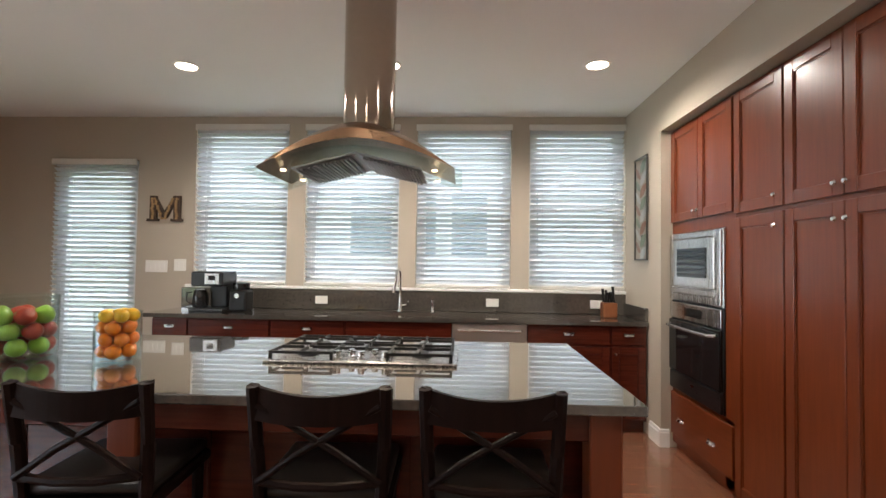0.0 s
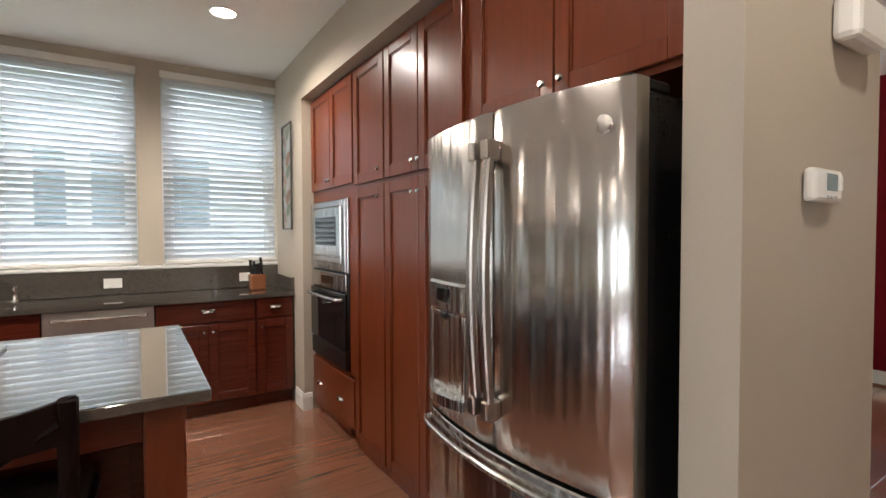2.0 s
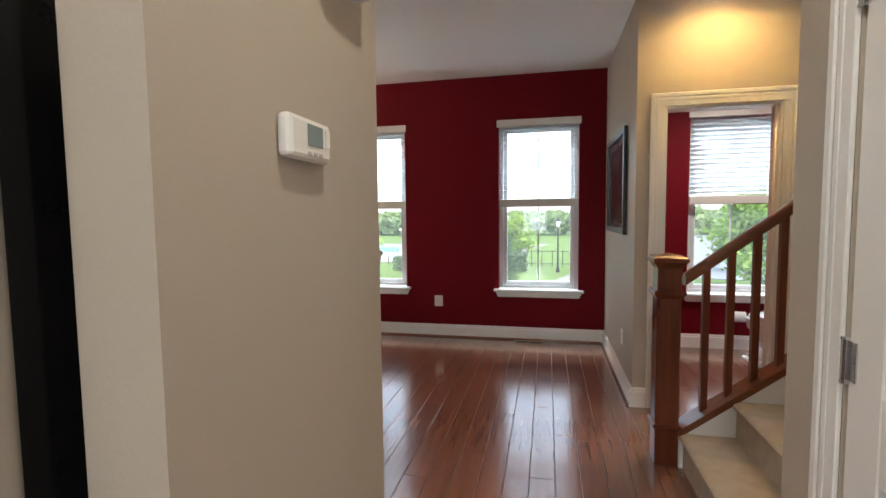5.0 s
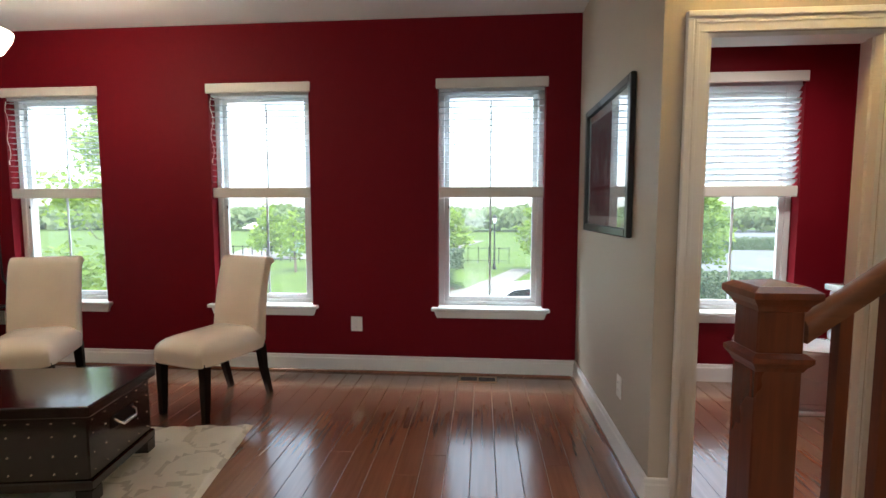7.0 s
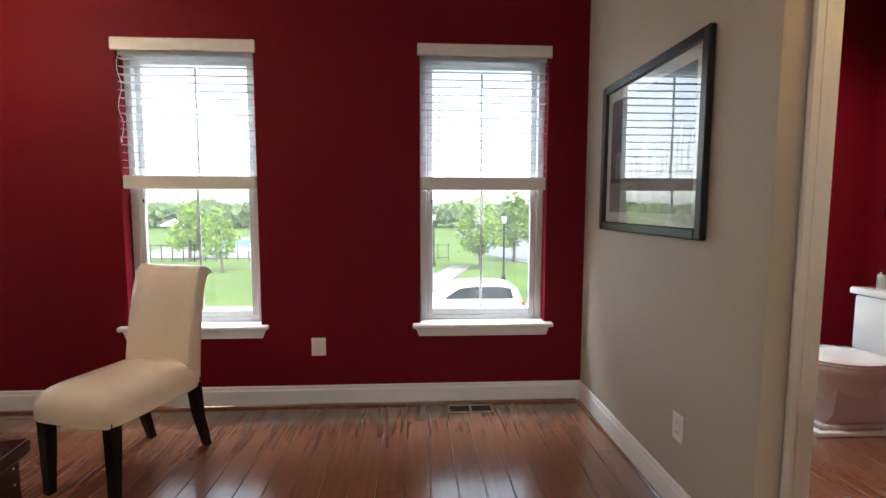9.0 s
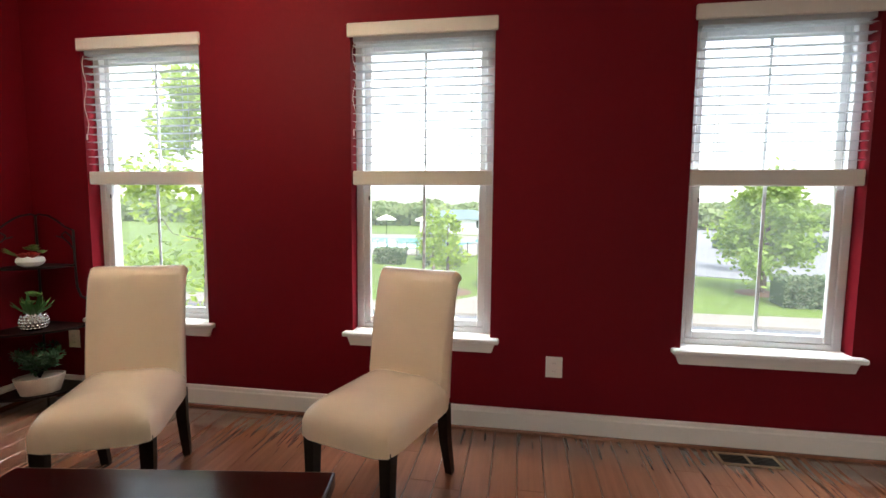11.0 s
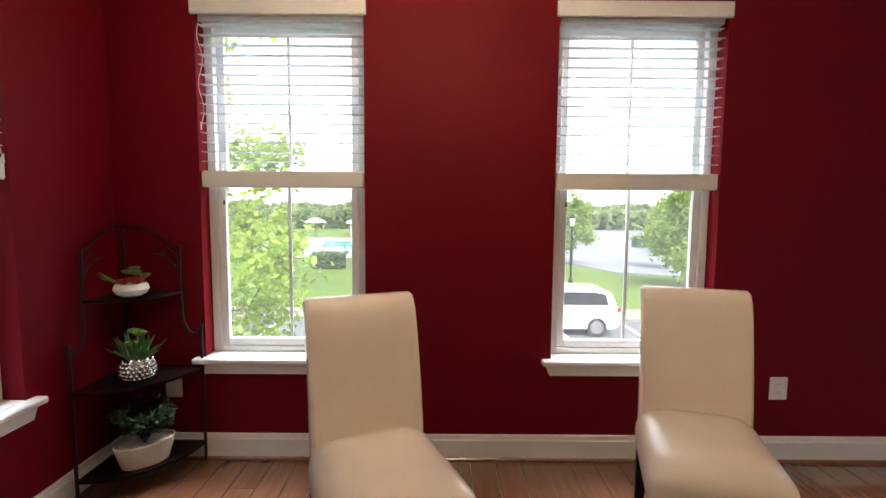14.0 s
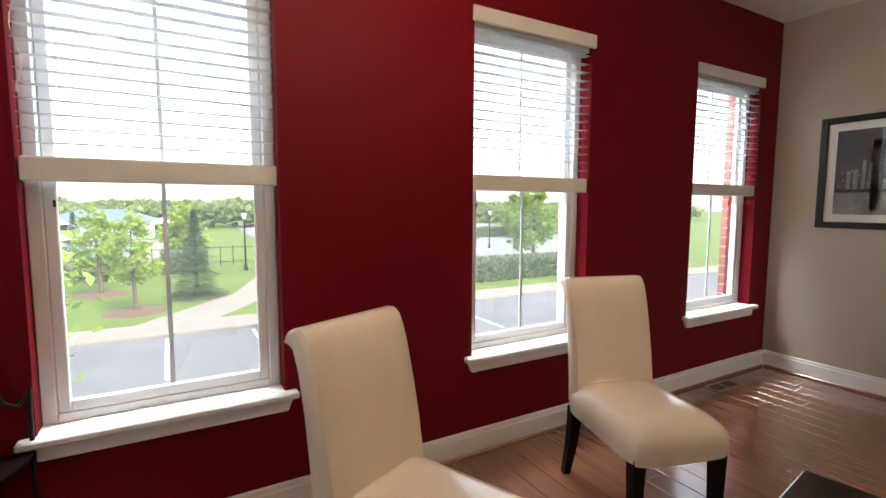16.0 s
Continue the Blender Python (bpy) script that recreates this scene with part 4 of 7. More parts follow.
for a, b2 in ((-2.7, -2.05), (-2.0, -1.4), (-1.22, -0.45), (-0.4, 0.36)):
    shaker("front_panel", il, "y", 2.12, -1, a, b2, 0.08, 0.86, CHERRY_X_SHADED, rail=0.08, thick=0.016)
tagged(part("island_worktop", one((IX0, IX1), (IY0, IY1), (0.870, 0.906), 0.005, 2), GRANITE), "polished dark granite island worktop", "worktop")

# cooktop
ck = thing("gas_cooktop", (-0.58, 2.57, 0.907), "five-burner steel gas cooktop with black iron grates", "cooktop")
KX0, KX1, KY0, KY1 = -1.02, -0.14, 2.31, 2.84
part("tray", one((KX0, KX1), (KY0, KY1), (0.9075, 0.922), 0.006, 2), STEEL, ck)
for gi, (a, b2) in enumerate(((KX0 + 0.03, KX0 + 0.31), (KX0 + 0.315, KX1 - 0.315), (KX1 - 0.31, KX1 - 0.03))):
    bm = bmesh.new()
    y0, y1 = KY0 + (0.03 if gi != 1 else 0.16), KY1 - 0.03
    zt = 0.958
    for p, q in (((a, y0), (b2, y0)), ((a, y1), (b2, y1)), ((a, y0), (a, y1)), ((b2, y0), (b2, y1)), ((a, (y0 + y1) / 2), (b2, (y0 + y1) / 2))):
        box(bm, (min(p[0], q[0]) - 0.005, max(p[0], q[0]) + 0.005), (min(p[1], q[1]) - 0.005, max(p[1], q[1]) + 0.005), (zt - 0.012, zt))
    c = (a + b2) / 2
    for yy in ((y0 * 3 + y1) / 4, (y0 + y1 * 3) / 4):
        for dx, dy in ((1, 0), (-1, 0), (0, 1), (0, -1)):
            box(bm, sorted((c + dx * 0.02 - 0.004, c + dx * 0.135 + 0.004)) if dx else (c - 0.004, c + 0.004), sorted((yy + dy * 0.02, yy + dy * 0.115)) if dy else (yy - 0.004, yy + 0.004), (zt - 0.008, zt + 0.006))
    for x in (a, b2):
        for y in (y0, y1):
            box(bm, (x - 0.007, x + 0.007), (y - 0.007, y + 0.007), (0.922, zt))
    part("grate", bm, IRON, ck, "black cast iron grate")
    for yy in ((y0 * 3 + y1) / 4, (y0 + y1 * 3) / 4) if gi != 1 else ((y0 + y1) / 2,):
        bm = bmesh.new()
        lathe(bm, [(0, 0.922), (0.05, 0.922), (0.05, 0.93), (0.035, 0.935), (0.035, 0.943), (0, 0.945)], (c, yy, 0), 18)
        part("burner", bm, BLACK, ck)
for i in range(5):
    bm = bmesh.new()
    lathe(bm, [(0, 0.922), (0.022, 0.922), (0.022, 0.928), (0.016, 0.932), (0.014, 0.958), (0, 0.96)], (KX0 + 0.33 + 0.055 * i, KY0 + 0.06 + (0.05 if i % 2 else 0), 0), 16)
    part("control_knob", bm, CHROME, ck, "chrome control knob", smooth=True)

# ---- range hood ----
hd = thing("range_hood", (-0.62, 2.55, 1.72), "arched stainless steel and glass island range hood", "range hood")
HX, HY = -0.62, 2.55
bm = bmesh.new()
lathe(bm, [(0.128, 1.98), (0.128, KZ - 0.001)], (HX + 0.02, HY, 0), 40)
part("duct", bm, DUCT, hd, "round polished steel duct", smooth=True)
bm = bmesh.new()
rows = []
N = 32
for i in range(N + 1):
    u = -1 + 2 * i / N
    zt = 2.025 - 0.235 * abs(u) ** 1.8
    zb = 1.920 - 0.128 * abs(u) ** 1.8
    dep = 0.235 + 0.03 * (1 - abs(u))
    x = HX + 0.455 * u
    pts = [(-dep, zb), (-dep * 0.98, zb + (zt - zb) * 0.45), (-dep * 0.75, zb + (zt - zb) * 0.86), (-0.12, zt), (0.12, zt), (dep * 0.75, zb + (zt - zb) * 0.86), (dep * 0.98, zb + (zt - zb) * 0.45), (dep, zb)]
    rows.append([bm.verts.new((x, HY + p, q)) for p, q in pts])
for u, w in zip(rows, rows[1:]):
    for j in range(8):
        bm.faces.new((u[j], w[j], w[(j + 1) % 8], u[(j + 1) % 8]))
bm.faces.new(rows[0])
bm.faces.new(rows[-1][::-1])
bmesh.ops.recalc_face_normals(bm, faces=bm.faces)
part("canopy", bm, CANOPY, hd, "arched steel canopy with a warm sheen in its colour", smooth=True)
bm = bmesh.new()
rows = []
for i in range(N + 1):
    u = -1 + 2 * i / N
    zb = 1.880 - 0.110 * abs(u) ** 1.8
    x = HX + 0.490 * u
    rows.append([bm.verts.new((x, HY + p, zb + q)) for p, q in ((-0.29, 0), (0.29, 0), (0.29, -0.006), (-0.29, -0.006))])
for u, w in zip(rows, rows[1:]):
    for j in range(4):
        bm.faces.new((u[j], w[j], w[(j + 1) % 4], u[(j + 1) % 4]))
bm.faces.new(rows[0])
bm.faces.new(rows[-1][::-1])
bmesh.ops.recalc_face_normals(bm, faces=bm.faces)
HOODGLASS = glass("hood_glass", (0.90, 0.94, 0.92), power=5.0, most=0.3)
part("glass_visor", bm, HOODGLASS, hd, "curved clear glass visor", smooth=True)
FILTER = brushed("filter_mesh", (0.34, 0.34, 0.34), 0.4, scale=(40, 300, 40))
HOODBULB = glow("hood_lamp", (1.0, 0.72, 0.42), 1.1)
for sgn in (-1, 1):
    bm = bmesh.new()
    prism(bm, [(HX + sgn * p, q) for p, q in ((0.0, 1.872), (0.30, 1.799), (0.30, 1.789), (0.0, 1.862))], 1, HY - 0.2, HY + 0.2)
    panel = part("filter", bm, FILTER, hd, "slotted steel grease filter")
    for j in range(15):
        a = 0.03 + j * 0.017
        zz = 1.861 - 0.243 * a
        part("filter_slat", one(sorted((HX + sgn * a, HX + sgn * (a + 0.009))), (HY - 0.18, HY + 0.18), (zz - 0.014, zz - 0.003)), FILTER, panel)
    for yy in (-0.14, 0.14):
        bm = bmesh.new()
        c = Vector((HX + sgn * 0.36, HY + yy, 1.800))
        tube(bm, c, c - Vector((0, 0, 0.008)), 0.014, 0.012, 16)
        part("hood_light", bm, HOODBULB, hd, "small warm halogen lamp")
lamp("hood_lamp_light", "SPOT", look((HX, HY, 1.80), (HX, HY, 0.9)), 14, (1.0, 0.74, 0.48), spot=(radians(120), 0.6), radius=0.004)

# ---- kitchen: lights and small things ----
BULB = glow("downlight_bulb", (1.0, 0.80, 0.58), 6.0)


def downlight(x, y, z, power, label="white recessed ceiling downlight, lit warm", color=(1.0, 0.88, 0.74)):
    t = thing("recessed_light", (x, y, z), label, "ceiling light", "kitchen downlights")
    bm = bmesh.new()
    lathe(bm, [(0.070, z - 0.001), (0.092, z - 0.001), (0.090, z - 0.007), (0.074, z - 0.010), (0.070, z - 0.004)], (x, y, 0), 28)
    part("trim_ring", bm, WHITE, t, smooth=True)
    bm = bmesh.new()
    lathe(bm, [(0.071, z - 0.003), (0.05, z - 0.006), (0, z - 0.009)], (x, y, 0), 28)
    part("bulb", bm, BULB, t, "glowing warm bulb", smooth=True)
    lamp("downlight", "SPOT", look((x, y, z - 0.03), (x, y + 0.001, 0)), power, color, spot=(radians(160), 0.7), radius=0.05)


for x, y in ((-2.13, 3.50), (-0.66, 3.50), (0.795, 3.51), (-2.13, 1.25), (0.70, 1.35)):
    downlight(x, y, KZ, 22 if y > 3 else 7)
downlight(-0.66, 0.4, KZ, 4)
for x, y, power in ((1.25, 0.12, 10), (-2.13, -0.6, 3), (0.1, -1.5, 3), (-1.6, -2.2, 3)):
    downlight(x, y, KZ, power, "white recessed ceiling downlight over the open room")


def plate(name, axis, face, s, u, z, w=0.075, h=0.118, label="white electrical outlet plate on the wall", category="outlet", holes=True, rocker=0, material=None):
    f = at_wall(axis, face, s)
    t = thing(name, f(u, 0, z), label, category)
    part("cover", wbox(bmesh.new(), f, (u - w / 2, u + w / 2), (0.001, 0.007), (z - h / 2, z + h / 2), 0.0025), material or PLASTIC, t)
    if holes:
        for dz in (-0.022, 0.022):
            bm = wbox(bmesh.new(), f, (u - 0.017, u + 0.017), (0.0072, 0.0092), (z + dz - 0.014, z + dz + 0.014), 0.002)
            rc = part("socket", bm, material or PLASTIC, t)
            bm = bmesh.new()
            for du in (-0.006, 0.006):
                wbox(bm, f, (u + du - 0.001, u + du + 0.001), (0.0093, 0.0097), (z + dz - 0.004, z + dz + 0.005))
            part("slot", bm, BLACK, rc)
    for i in range(rocker):
        uu = u + (i - (rocker - 1) / 2) * 0.046
        part("rocker", wbox(bmesh.new(), f, (uu - 0.016, uu + 0.016), (0.0072, 0.011), (z - 0.033, z + 0.033), 0.002), PLASTIC, t)
    return t


plate("wall_outlet", "x", XR, -1, 1.415, 0.392, 0.092, 0.119)
plate("wall_outlet", "x", XR, -1, 4.535, 0.385, 0.085, 0.119)
plate("wall_outlet", "y", YG, 1, 4.69, 0.374, label="white electrical outlet plate on the taupe wall")
for x in (-1.462, 0.155, 1.117):
    plate("backsplash_outlet", "y", 4.672, -1, x, 1.0, 0.118, 0.075, "cream double outlet plate on the granite backsplash", "outlet", holes=False, rocker=2)
plate("switch_plate", "y", 4.70, -1, -3.10, 1.295, 0.22, 0.115, "white four-gang light switch plate", "light switch", holes=False, rocker=4)
plate("switch_plate", "y", 4.70, -1, -2.865, 1.31, 0.12, 0.115, "white double light switch plate", "light switch", holes=False, rocker=2)
plate("switch_plate", "y", 0.72, -1, 1.78, 0.50, 0.075, 0.118, "white outlet plate low on the wall end", "outlet")

# letter on the wall
CORK = surf("cork", (0.42, 0.27, 0.13), 0.8, var=0.35, big=20, fine=200, bump=0.3)
CORKD = surf("dark_letter_board", (0.06, 0.035, 0.02), 0.6, var=0.3, big=10, fine=100, bump=0.1)
ml = thing("letter_m", (-3.02, 4.70, 1.71), "wall letter M covered in wine corks", "wall decor")
bm = bmesh.new()
MX, MZ, MW, MH = -3.165, 1.735, 0.27, 0.245
for u0, u1, v0, v1, w in ((0.05, 0.07, 0, 1, 0.05), (0.93, 0.95, 0, 1, 0.05)):
    box(bm, (MX + MW * u0 - 0.02, MX + MW * u0 + 0.045), (4.672, 4.699), (MZ, MZ + MH))
for sgn, x0 in ((1, 0.08), (-1, 0.92)):
    prism(bm, [(MX + MW * (x0 - 0.06), MZ + MH), (MX + MW * (x0 + 0.10), MZ + MH), (MX + MW * 0.5 + 0.03, MZ + 0.03), (MX + MW * 0.5 - 0.03, MZ + 0.03)], 1, 4.670 + 0.001 * sgn, 4.698)
for x in (0.06, 0.94):
    box(bm, (MX + MW * x - 0.05, MX + MW * x + 0.065), (4.671, 4.699), (MZ - 0.004, MZ + 0.022))
part("board", bm, CORKD, ml)
rng = random.Random(5)
for j in range(9):
    z = MZ + 0.025 + j * 0.0235
    for x in (MX + MW * 0.05 + 0.012, MX + MW * 0.93 + 0.012, MX + MW * (0.12 + 0.36 * (1 - (z - MZ) / MH)), MX + MW * (0.88 - 0.36 * (1 - (z - MZ) / MH))):
        c = Vector((x + rng.uniform(-0.006, 0.006), 4.672, z))
        part("cork", tube(bmesh.new(), c, c - Vector((0, 0.014, 0)), 0.0125, 0.0115, 10), CORK, ml)

# coffee machine and grinder
cf = thing("coffee_maker", (-2.38, 4.40, 0.908), "black and steel drip coffee maker with a glass carafe", "coffee maker")
part("base", one((-2.53, -2.22), (4.28, 4.56), (0.908, 0.94), 0.008), BLACK, cf)
part("tower", one((-2.40, -2.24), (4.40, 4.56), (0.94, 1.18), 0.01), BLACK, cf)
part("brew_head", one((-2.52, -2.23), (4.29, 4.56), (1.13, 1.26), 0.012), BLACK, cf)
part("control_panel", one((-2.39, -2.26), (4.284, 4.2895), (1.15, 1.245), 0.002), STEEL, cf)
part("display", one((-2.355, -2.295), (4.281, 4.2838), (1.185, 1.225), 0.001), DARKGLASS, cf)
bm = bmesh.new()
lathe(bm, [(0, 0.942), (0.062, 0.942), (0.070, 0.98), (0.064, 1.05), (0.048, 1.09), (0.048, 1.10), (0, 1.10)], (-2.465, 4.36, 0), 20)
cr = part("carafe", bm, DARKGLASS, cf, "dark glass carafe", smooth=True)
bm = bmesh.new()
pipe(bm, [(-2.52, 4.33, 1.08), (-2.56, 4.31, 1.07), (-2.565, 4.31, 1.0), (-2.53, 4.33, 0.97)], 0.008, 8)
part("handle", bm, BLACK, cr)
gr = thing("coffee_grinder", (-2.12, 4.42, 0.908), "dark compact coffee grinder beside the coffee maker", "coffee grinder")
part("body", one((-2.20, -2.04), (4.34, 4.50), (0.908, 1.10), 0.02, 2), BLACK, gr)
bm = bmesh.new()
lathe(bm, [(0, 1.10), (0.07, 1.10), (0.075, 1.15), (0.07, 1.16), (0, 1.165)], (-2.12, 4.42, 0), 20)
part("lid", bm, DARKGLASS, gr, smooth=True)
bm = bmesh.new()
tube(bm, (-2.12, 4.34, 1.05), (-2.12, 4.325, 1.05), 0.022, n=16)
part("dial", bm, CHROME, gr)

# knife block
COPPER = surf("copper_brown_block", (0.30, 0.11, 0.045), 0.35, metal=0.3, var=0.2, big=8, fine=80, bump=0.04)
kb = thing("knife_block", (1.16, 4.44, 0.908), "copper-brown knife block with black-handled knives", "knife block")
part("block", one((1.10, 1.22), (4.38, 4.50), (0.908, 1.04), 0.012, 2), COPPER, kb)
rng = random.Random(8)
for i in range(8):
    bm = bmesh.new()
    x, y = 1.12 + 0.027 * (i % 4), 4.41 + 0.05 * (i // 4)
    h2 = rng.uniform(0.09, 0.15)
    tube(bm, (x, y, 1.03), (x + rng.uniform(-0.03, 0.01), y - 0.01, 1.03 + h2), 0.010, 0.012, 8)
    part("knife", bm, BLACK, kb, "black knife handle")

# metal wall art
AM = [surf("art_metal_" + n, c, 0.35, metal=0.8, var=0.2, big=10, fine=80, bump=0.05) for n, c in (("dark", (0.10, 0.09, 0.08)), ("silver", (0.55, 0.53, 0.5)), ("rust", (0.35, 0.18, 0.12)), ("green", (0.25, 0.28, 0.2)))]
wa = thing("wall_art", (1.388, 4.26, 1.40), "tall narrow metal leaf wall sculpture in a dark frame", "wall art")
bm = bmesh.new()
for y in ((4.12, 4.132), (4.388, 4.40)):
    box(bm, (1.362, 1.374), y, (1.41, 2.28))
for z in ((1.41, 1.422), (2.268, 2.28)):
    box(bm, (1.362, 1.374), (4.132, 4.388), z)
for z in (1.6, 2.1):
    box(bm, (1.374, 1.389), (4.25, 4.27), (z, z + 0.02))
part("art_frame", bm, AM[0], wa)
for i in range(15):
    bm = bmesh.new()
    ang = 0.7 if i % 2 else -0.7
    c = Vector((1.366, 4.26 + (0.055 if i % 2 else -0.055), 1.47 + i * 0.052))
    lv = []
    for j in range(9):
        q = -1 + j / 4
        lv.append((q * 0.085, 0.032 * (1 - q * q)))
    top = [bm.verts.new(c + Vector((-0.006 * (1 - (p / 0.085) ** 2), p * math.cos(ang) - w * math.sin(ang), p * math.sin(ang) + w * math.cos(ang)))) for p, w in lv]
    bot = [bm.verts.new(c + Vector((0.002, p * math.cos(ang) + w * math.sin(ang), p * math.sin(ang) - w * math.cos(ang)))) for p, w in lv[1:-1]]
    bm.faces.new(top + bot[::-1])
    bmesh.ops.solidify(bm, geom=bm.faces, thickness=0.003)
    part("leaf", bm, AM[1 + i % 3], wa)

# fruit jars
JAR = glass("jar_glass", (0.93, 0.96, 0.95))
FRUITS = {n: surf("fruit_" + n, c, 0.3, var=0.18, big=12, fine=160, bump=0.08, second=s2) for n, c, s2 in (("red_apple", (0.42, 0.025, 0.015), (0.30, 0.06, 0.02)), ("green_apple", (0.22, 0.42, 0.04), (0.30, 0.44, 0.06)), ("orange", (0.75, 0.22, 0.01), (0.68, 0.16, 0.008)), ("lemon", (0.80, 0.50, 0.02), (0.70, 0.40, 0.02)))}


def jar(x, y, r, h, fruit, size, layers, label):
    t = thing("fruit_jar", (x, y, 0.907), label, "glass jar")
    bm = bmesh.new()
    lathe(bm, [(0, 0.907), (r * 0.97, 0.907), (r, 0.915), (r, 0.907 + h), (r - 0.004, 0.907 + h), (r - 0.004, 0.922), (0, 0.921)], (x, y, 0), 36)
    g = part("glass", bm, JAR, t, "clear glass cylinder", smooth=True)
    rng = random.Random(int(x * 100))
    for layer in range(layers):
        rr = r - size - 0.008
        n = max(3, int(2 * math.pi * rr / (2 * size)))
        z = 0.925 + size + layer * size * 1.62
        for i in range(n + (1 if rr > size * 1.6 else 0)):
            q = 2 * math.pi * i / n + layer * 0.6
            rad = rr if i < n else 0.0
            f = thing("fruit", (x + rad * math.cos(q), y + rad * math.sin(q), z), "", "fruit")
            kind = fruit(layer, i, rng)
            tagged(f, {"red_apple": "shiny red apple in a glass jar", "green_apple": "green apple in a glass jar", "orange": "small orange in a glass jar", "lemon": "yellow lemon in a glass jar"}[kind], group="fruit in the jars")
            b = bmesh.new()
            bmesh.ops.create_uvsphere(b, u_segments=16, v_segments=10, radius=size * rng.uniform(0.94, 1.0))
            for v in b.verts:
                k = math.exp(-((v.co.x ** 2 + v.co.y ** 2) / (size * 0.35) ** 2))
                if "apple" in kind:
                    v.co.z -= 0.22 * size * k * (1 if v.co.z > 0 else -1)
                else:
                    v.co.z *= 0.93
            bmesh.ops.rotate(b, verts=b.verts, matrix=Euler((rng.uniform(-1, 1), rng.uniform(-1, 1), rng.uniform(0, 6))).to_matrix())
            bmesh.ops.translate(b, verts=b.verts, vec=OFF[f.name])
            part("skin", b, FRUITS[kind], f, smooth=True)


jar(-2.135, 2.29, 0.145, 0.285, lambda l, i, r: "red_apple" if (i + l) % 2 else "green_apple", 0.042, 3, "wide clear glass jar of red and green apples")
jar(-1.655, 2.27, 0.092, 0.225, lambda l, i, r: "lemon" if l == 3 else "orange", 0.032, 4, "clear glass jar of oranges and lemons")

# bar stools
st = thing("bar_stool", (0, 0, 0), "dark wooden bar stool with a crossed back", "bar stool", "stools at the island")


def stool_parts(t):
    w = 0.20
    for sx in (-1, 1):
        bm = bmesh.new()
        pts = [(sx * 0.175, -0.19, 0.0), (sx * 0.185, -0.19, 0.62), (sx * 0.195, -0.205, 0.80), (sx * w, -0.235, 0.99)]
        for p, q in zip(pts, pts[1:]):
            d = Vector(q) - Vector(p)
            tube(bm, p, q, 0.021, 0.021, 8)
        part("back_post", bm, ESPRESSO, t, smooth=True)
        bm = bmesh.new()
        tube(bm, (sx * 0.175, 0.19, 0.0), (sx * 0.175, 0.18, 0.61), 0.019, 0.022, 8)
        part("front_leg", bm, ESPRESSO, t, smooth=True)
        bm = bmesh.new()
        pipe(bm, [(sx * 0.185, -0.225, 0.70), (sx * 0.06, -0.232, 0.79), (-sx * 0.06, -0.235, 0.86), (-sx * 0.185, -0.24, 0.935)], 0.011, 8)
        part("cross_slat", bm, ESPRESSO, t, smooth=True)
        part("side_rail", one((sx * 0.19 - 0.01, sx * 0.19 + 0.01), (-0.18, 0.18), (0.27, 0.295), 0.004), ESPRESSO, t)
    bm = bmesh.new()
    rows = []
    for i in range(13):
        u = -1 + i / 6
        y = -0.222 - 0.030 * (1 - u * u)
        z1 = 0.965 + 0.030 * u * u
        z0 = 0.878 + 0.012 * u * u
        rows.append([bm.verts.new((u * 0.213, y + a, z)) for a, z in ((-0.011, z0), (0.011, z0), (0.009, z1), (-0.009, z1))])
    for u, v in zip(rows, rows[1:]):
        for j in range(4):
            bm.faces.new((u[j], v[j], v[(j + 1) % 4], u[(j + 1) % 4]))
    bm.faces.new(rows[0])
    bm.faces.new(rows[-1][::-1])
    bmesh.ops.recalc_face_normals(bm, faces=bm.faces)
    part("top_rail", bm, ESPRESSO, t)
    bm = bmesh.new()
    pipe(bm, [(-0.185, -0.215, 0.70), (-0.06, -0.235, 0.692), (0.06, -0.235, 0.692), (0.185, -0.215, 0.70)], 0.014, 8)
    part("lower_rail", bm, ESPRESSO, t, smooth=True)
    part("seat_frame", one((-0.215, 0.215), (-0.205, 0.205), (0.585, 0.625), 0.008), ESPRESSO, t)
    bm = one((-0.205, 0.205), (-0.19, 0.20), (0.626, 0.668), 0.018, 3)
    part("seat", bm, SEATPAD, t, "dark leather seat pad", smooth=True)
    for y in (-0.18, 0.18):
        part("stretcher", one((-0.175, 0.175), (y - 0.009, y + 0.009), (0.20, 0.225), 0.004), ESPRESSO, t)


SEATPAD = surf("black_seat_leather", (0.015, 0.012, 0.010), 0.35, var=0.2, big=8, fine=200, bump=0.1)
stool_parts(st)
put(st, pose(-0.555, 1.86, 0.0, 0, 0, 2))
copy_thing(st, pose(-0.02, 1.86, 0.0, 0, 0, -2))
copy_thing(st, pose(-1.30, 1.84, 0.0, 0, 0, 5))

# thermostat, chime
th = thing("thermostat", (1.685, 0.72, 1.45), "white wall thermostat with a small grey display", "thermostat")
part("body", one((1.605, 1.765), (0.690, 0.718), (1.438, 1.517), 0.010, 2), PLASTIC, th)
part("display", one((1.665, 1.725), (0.6875, 0.6895), (1.465, 1.505), 0.001), surf("lcd_grey", (0.20, 0.25, 0.24), 0.2, var=0.1, big=5, fine=40), th, "grey display")
part("arrow_button", one((1.735, 1.755), (0.687, 0.6895), (1.468, 1.503), 0.002), PLASTIC, th)
for i in range(3):
    part("button", one((1.665 + i * 0.022, 1.679 + i * 0.022), (0.6875, 0.6895), (1.446, 1.454), 0.001), surf("button_grey", (0.5, 0.5, 0.5), 0.4), th)
ch = thing("door_chime", (1.90, 0.72, 1.87), "white plastic door chime box high on the wall", "door chime")
part("body", one((1.755, 1.955), (0.660, 0.719), (1.835, 1.948), 0.016, 2), PLASTIC, ch)

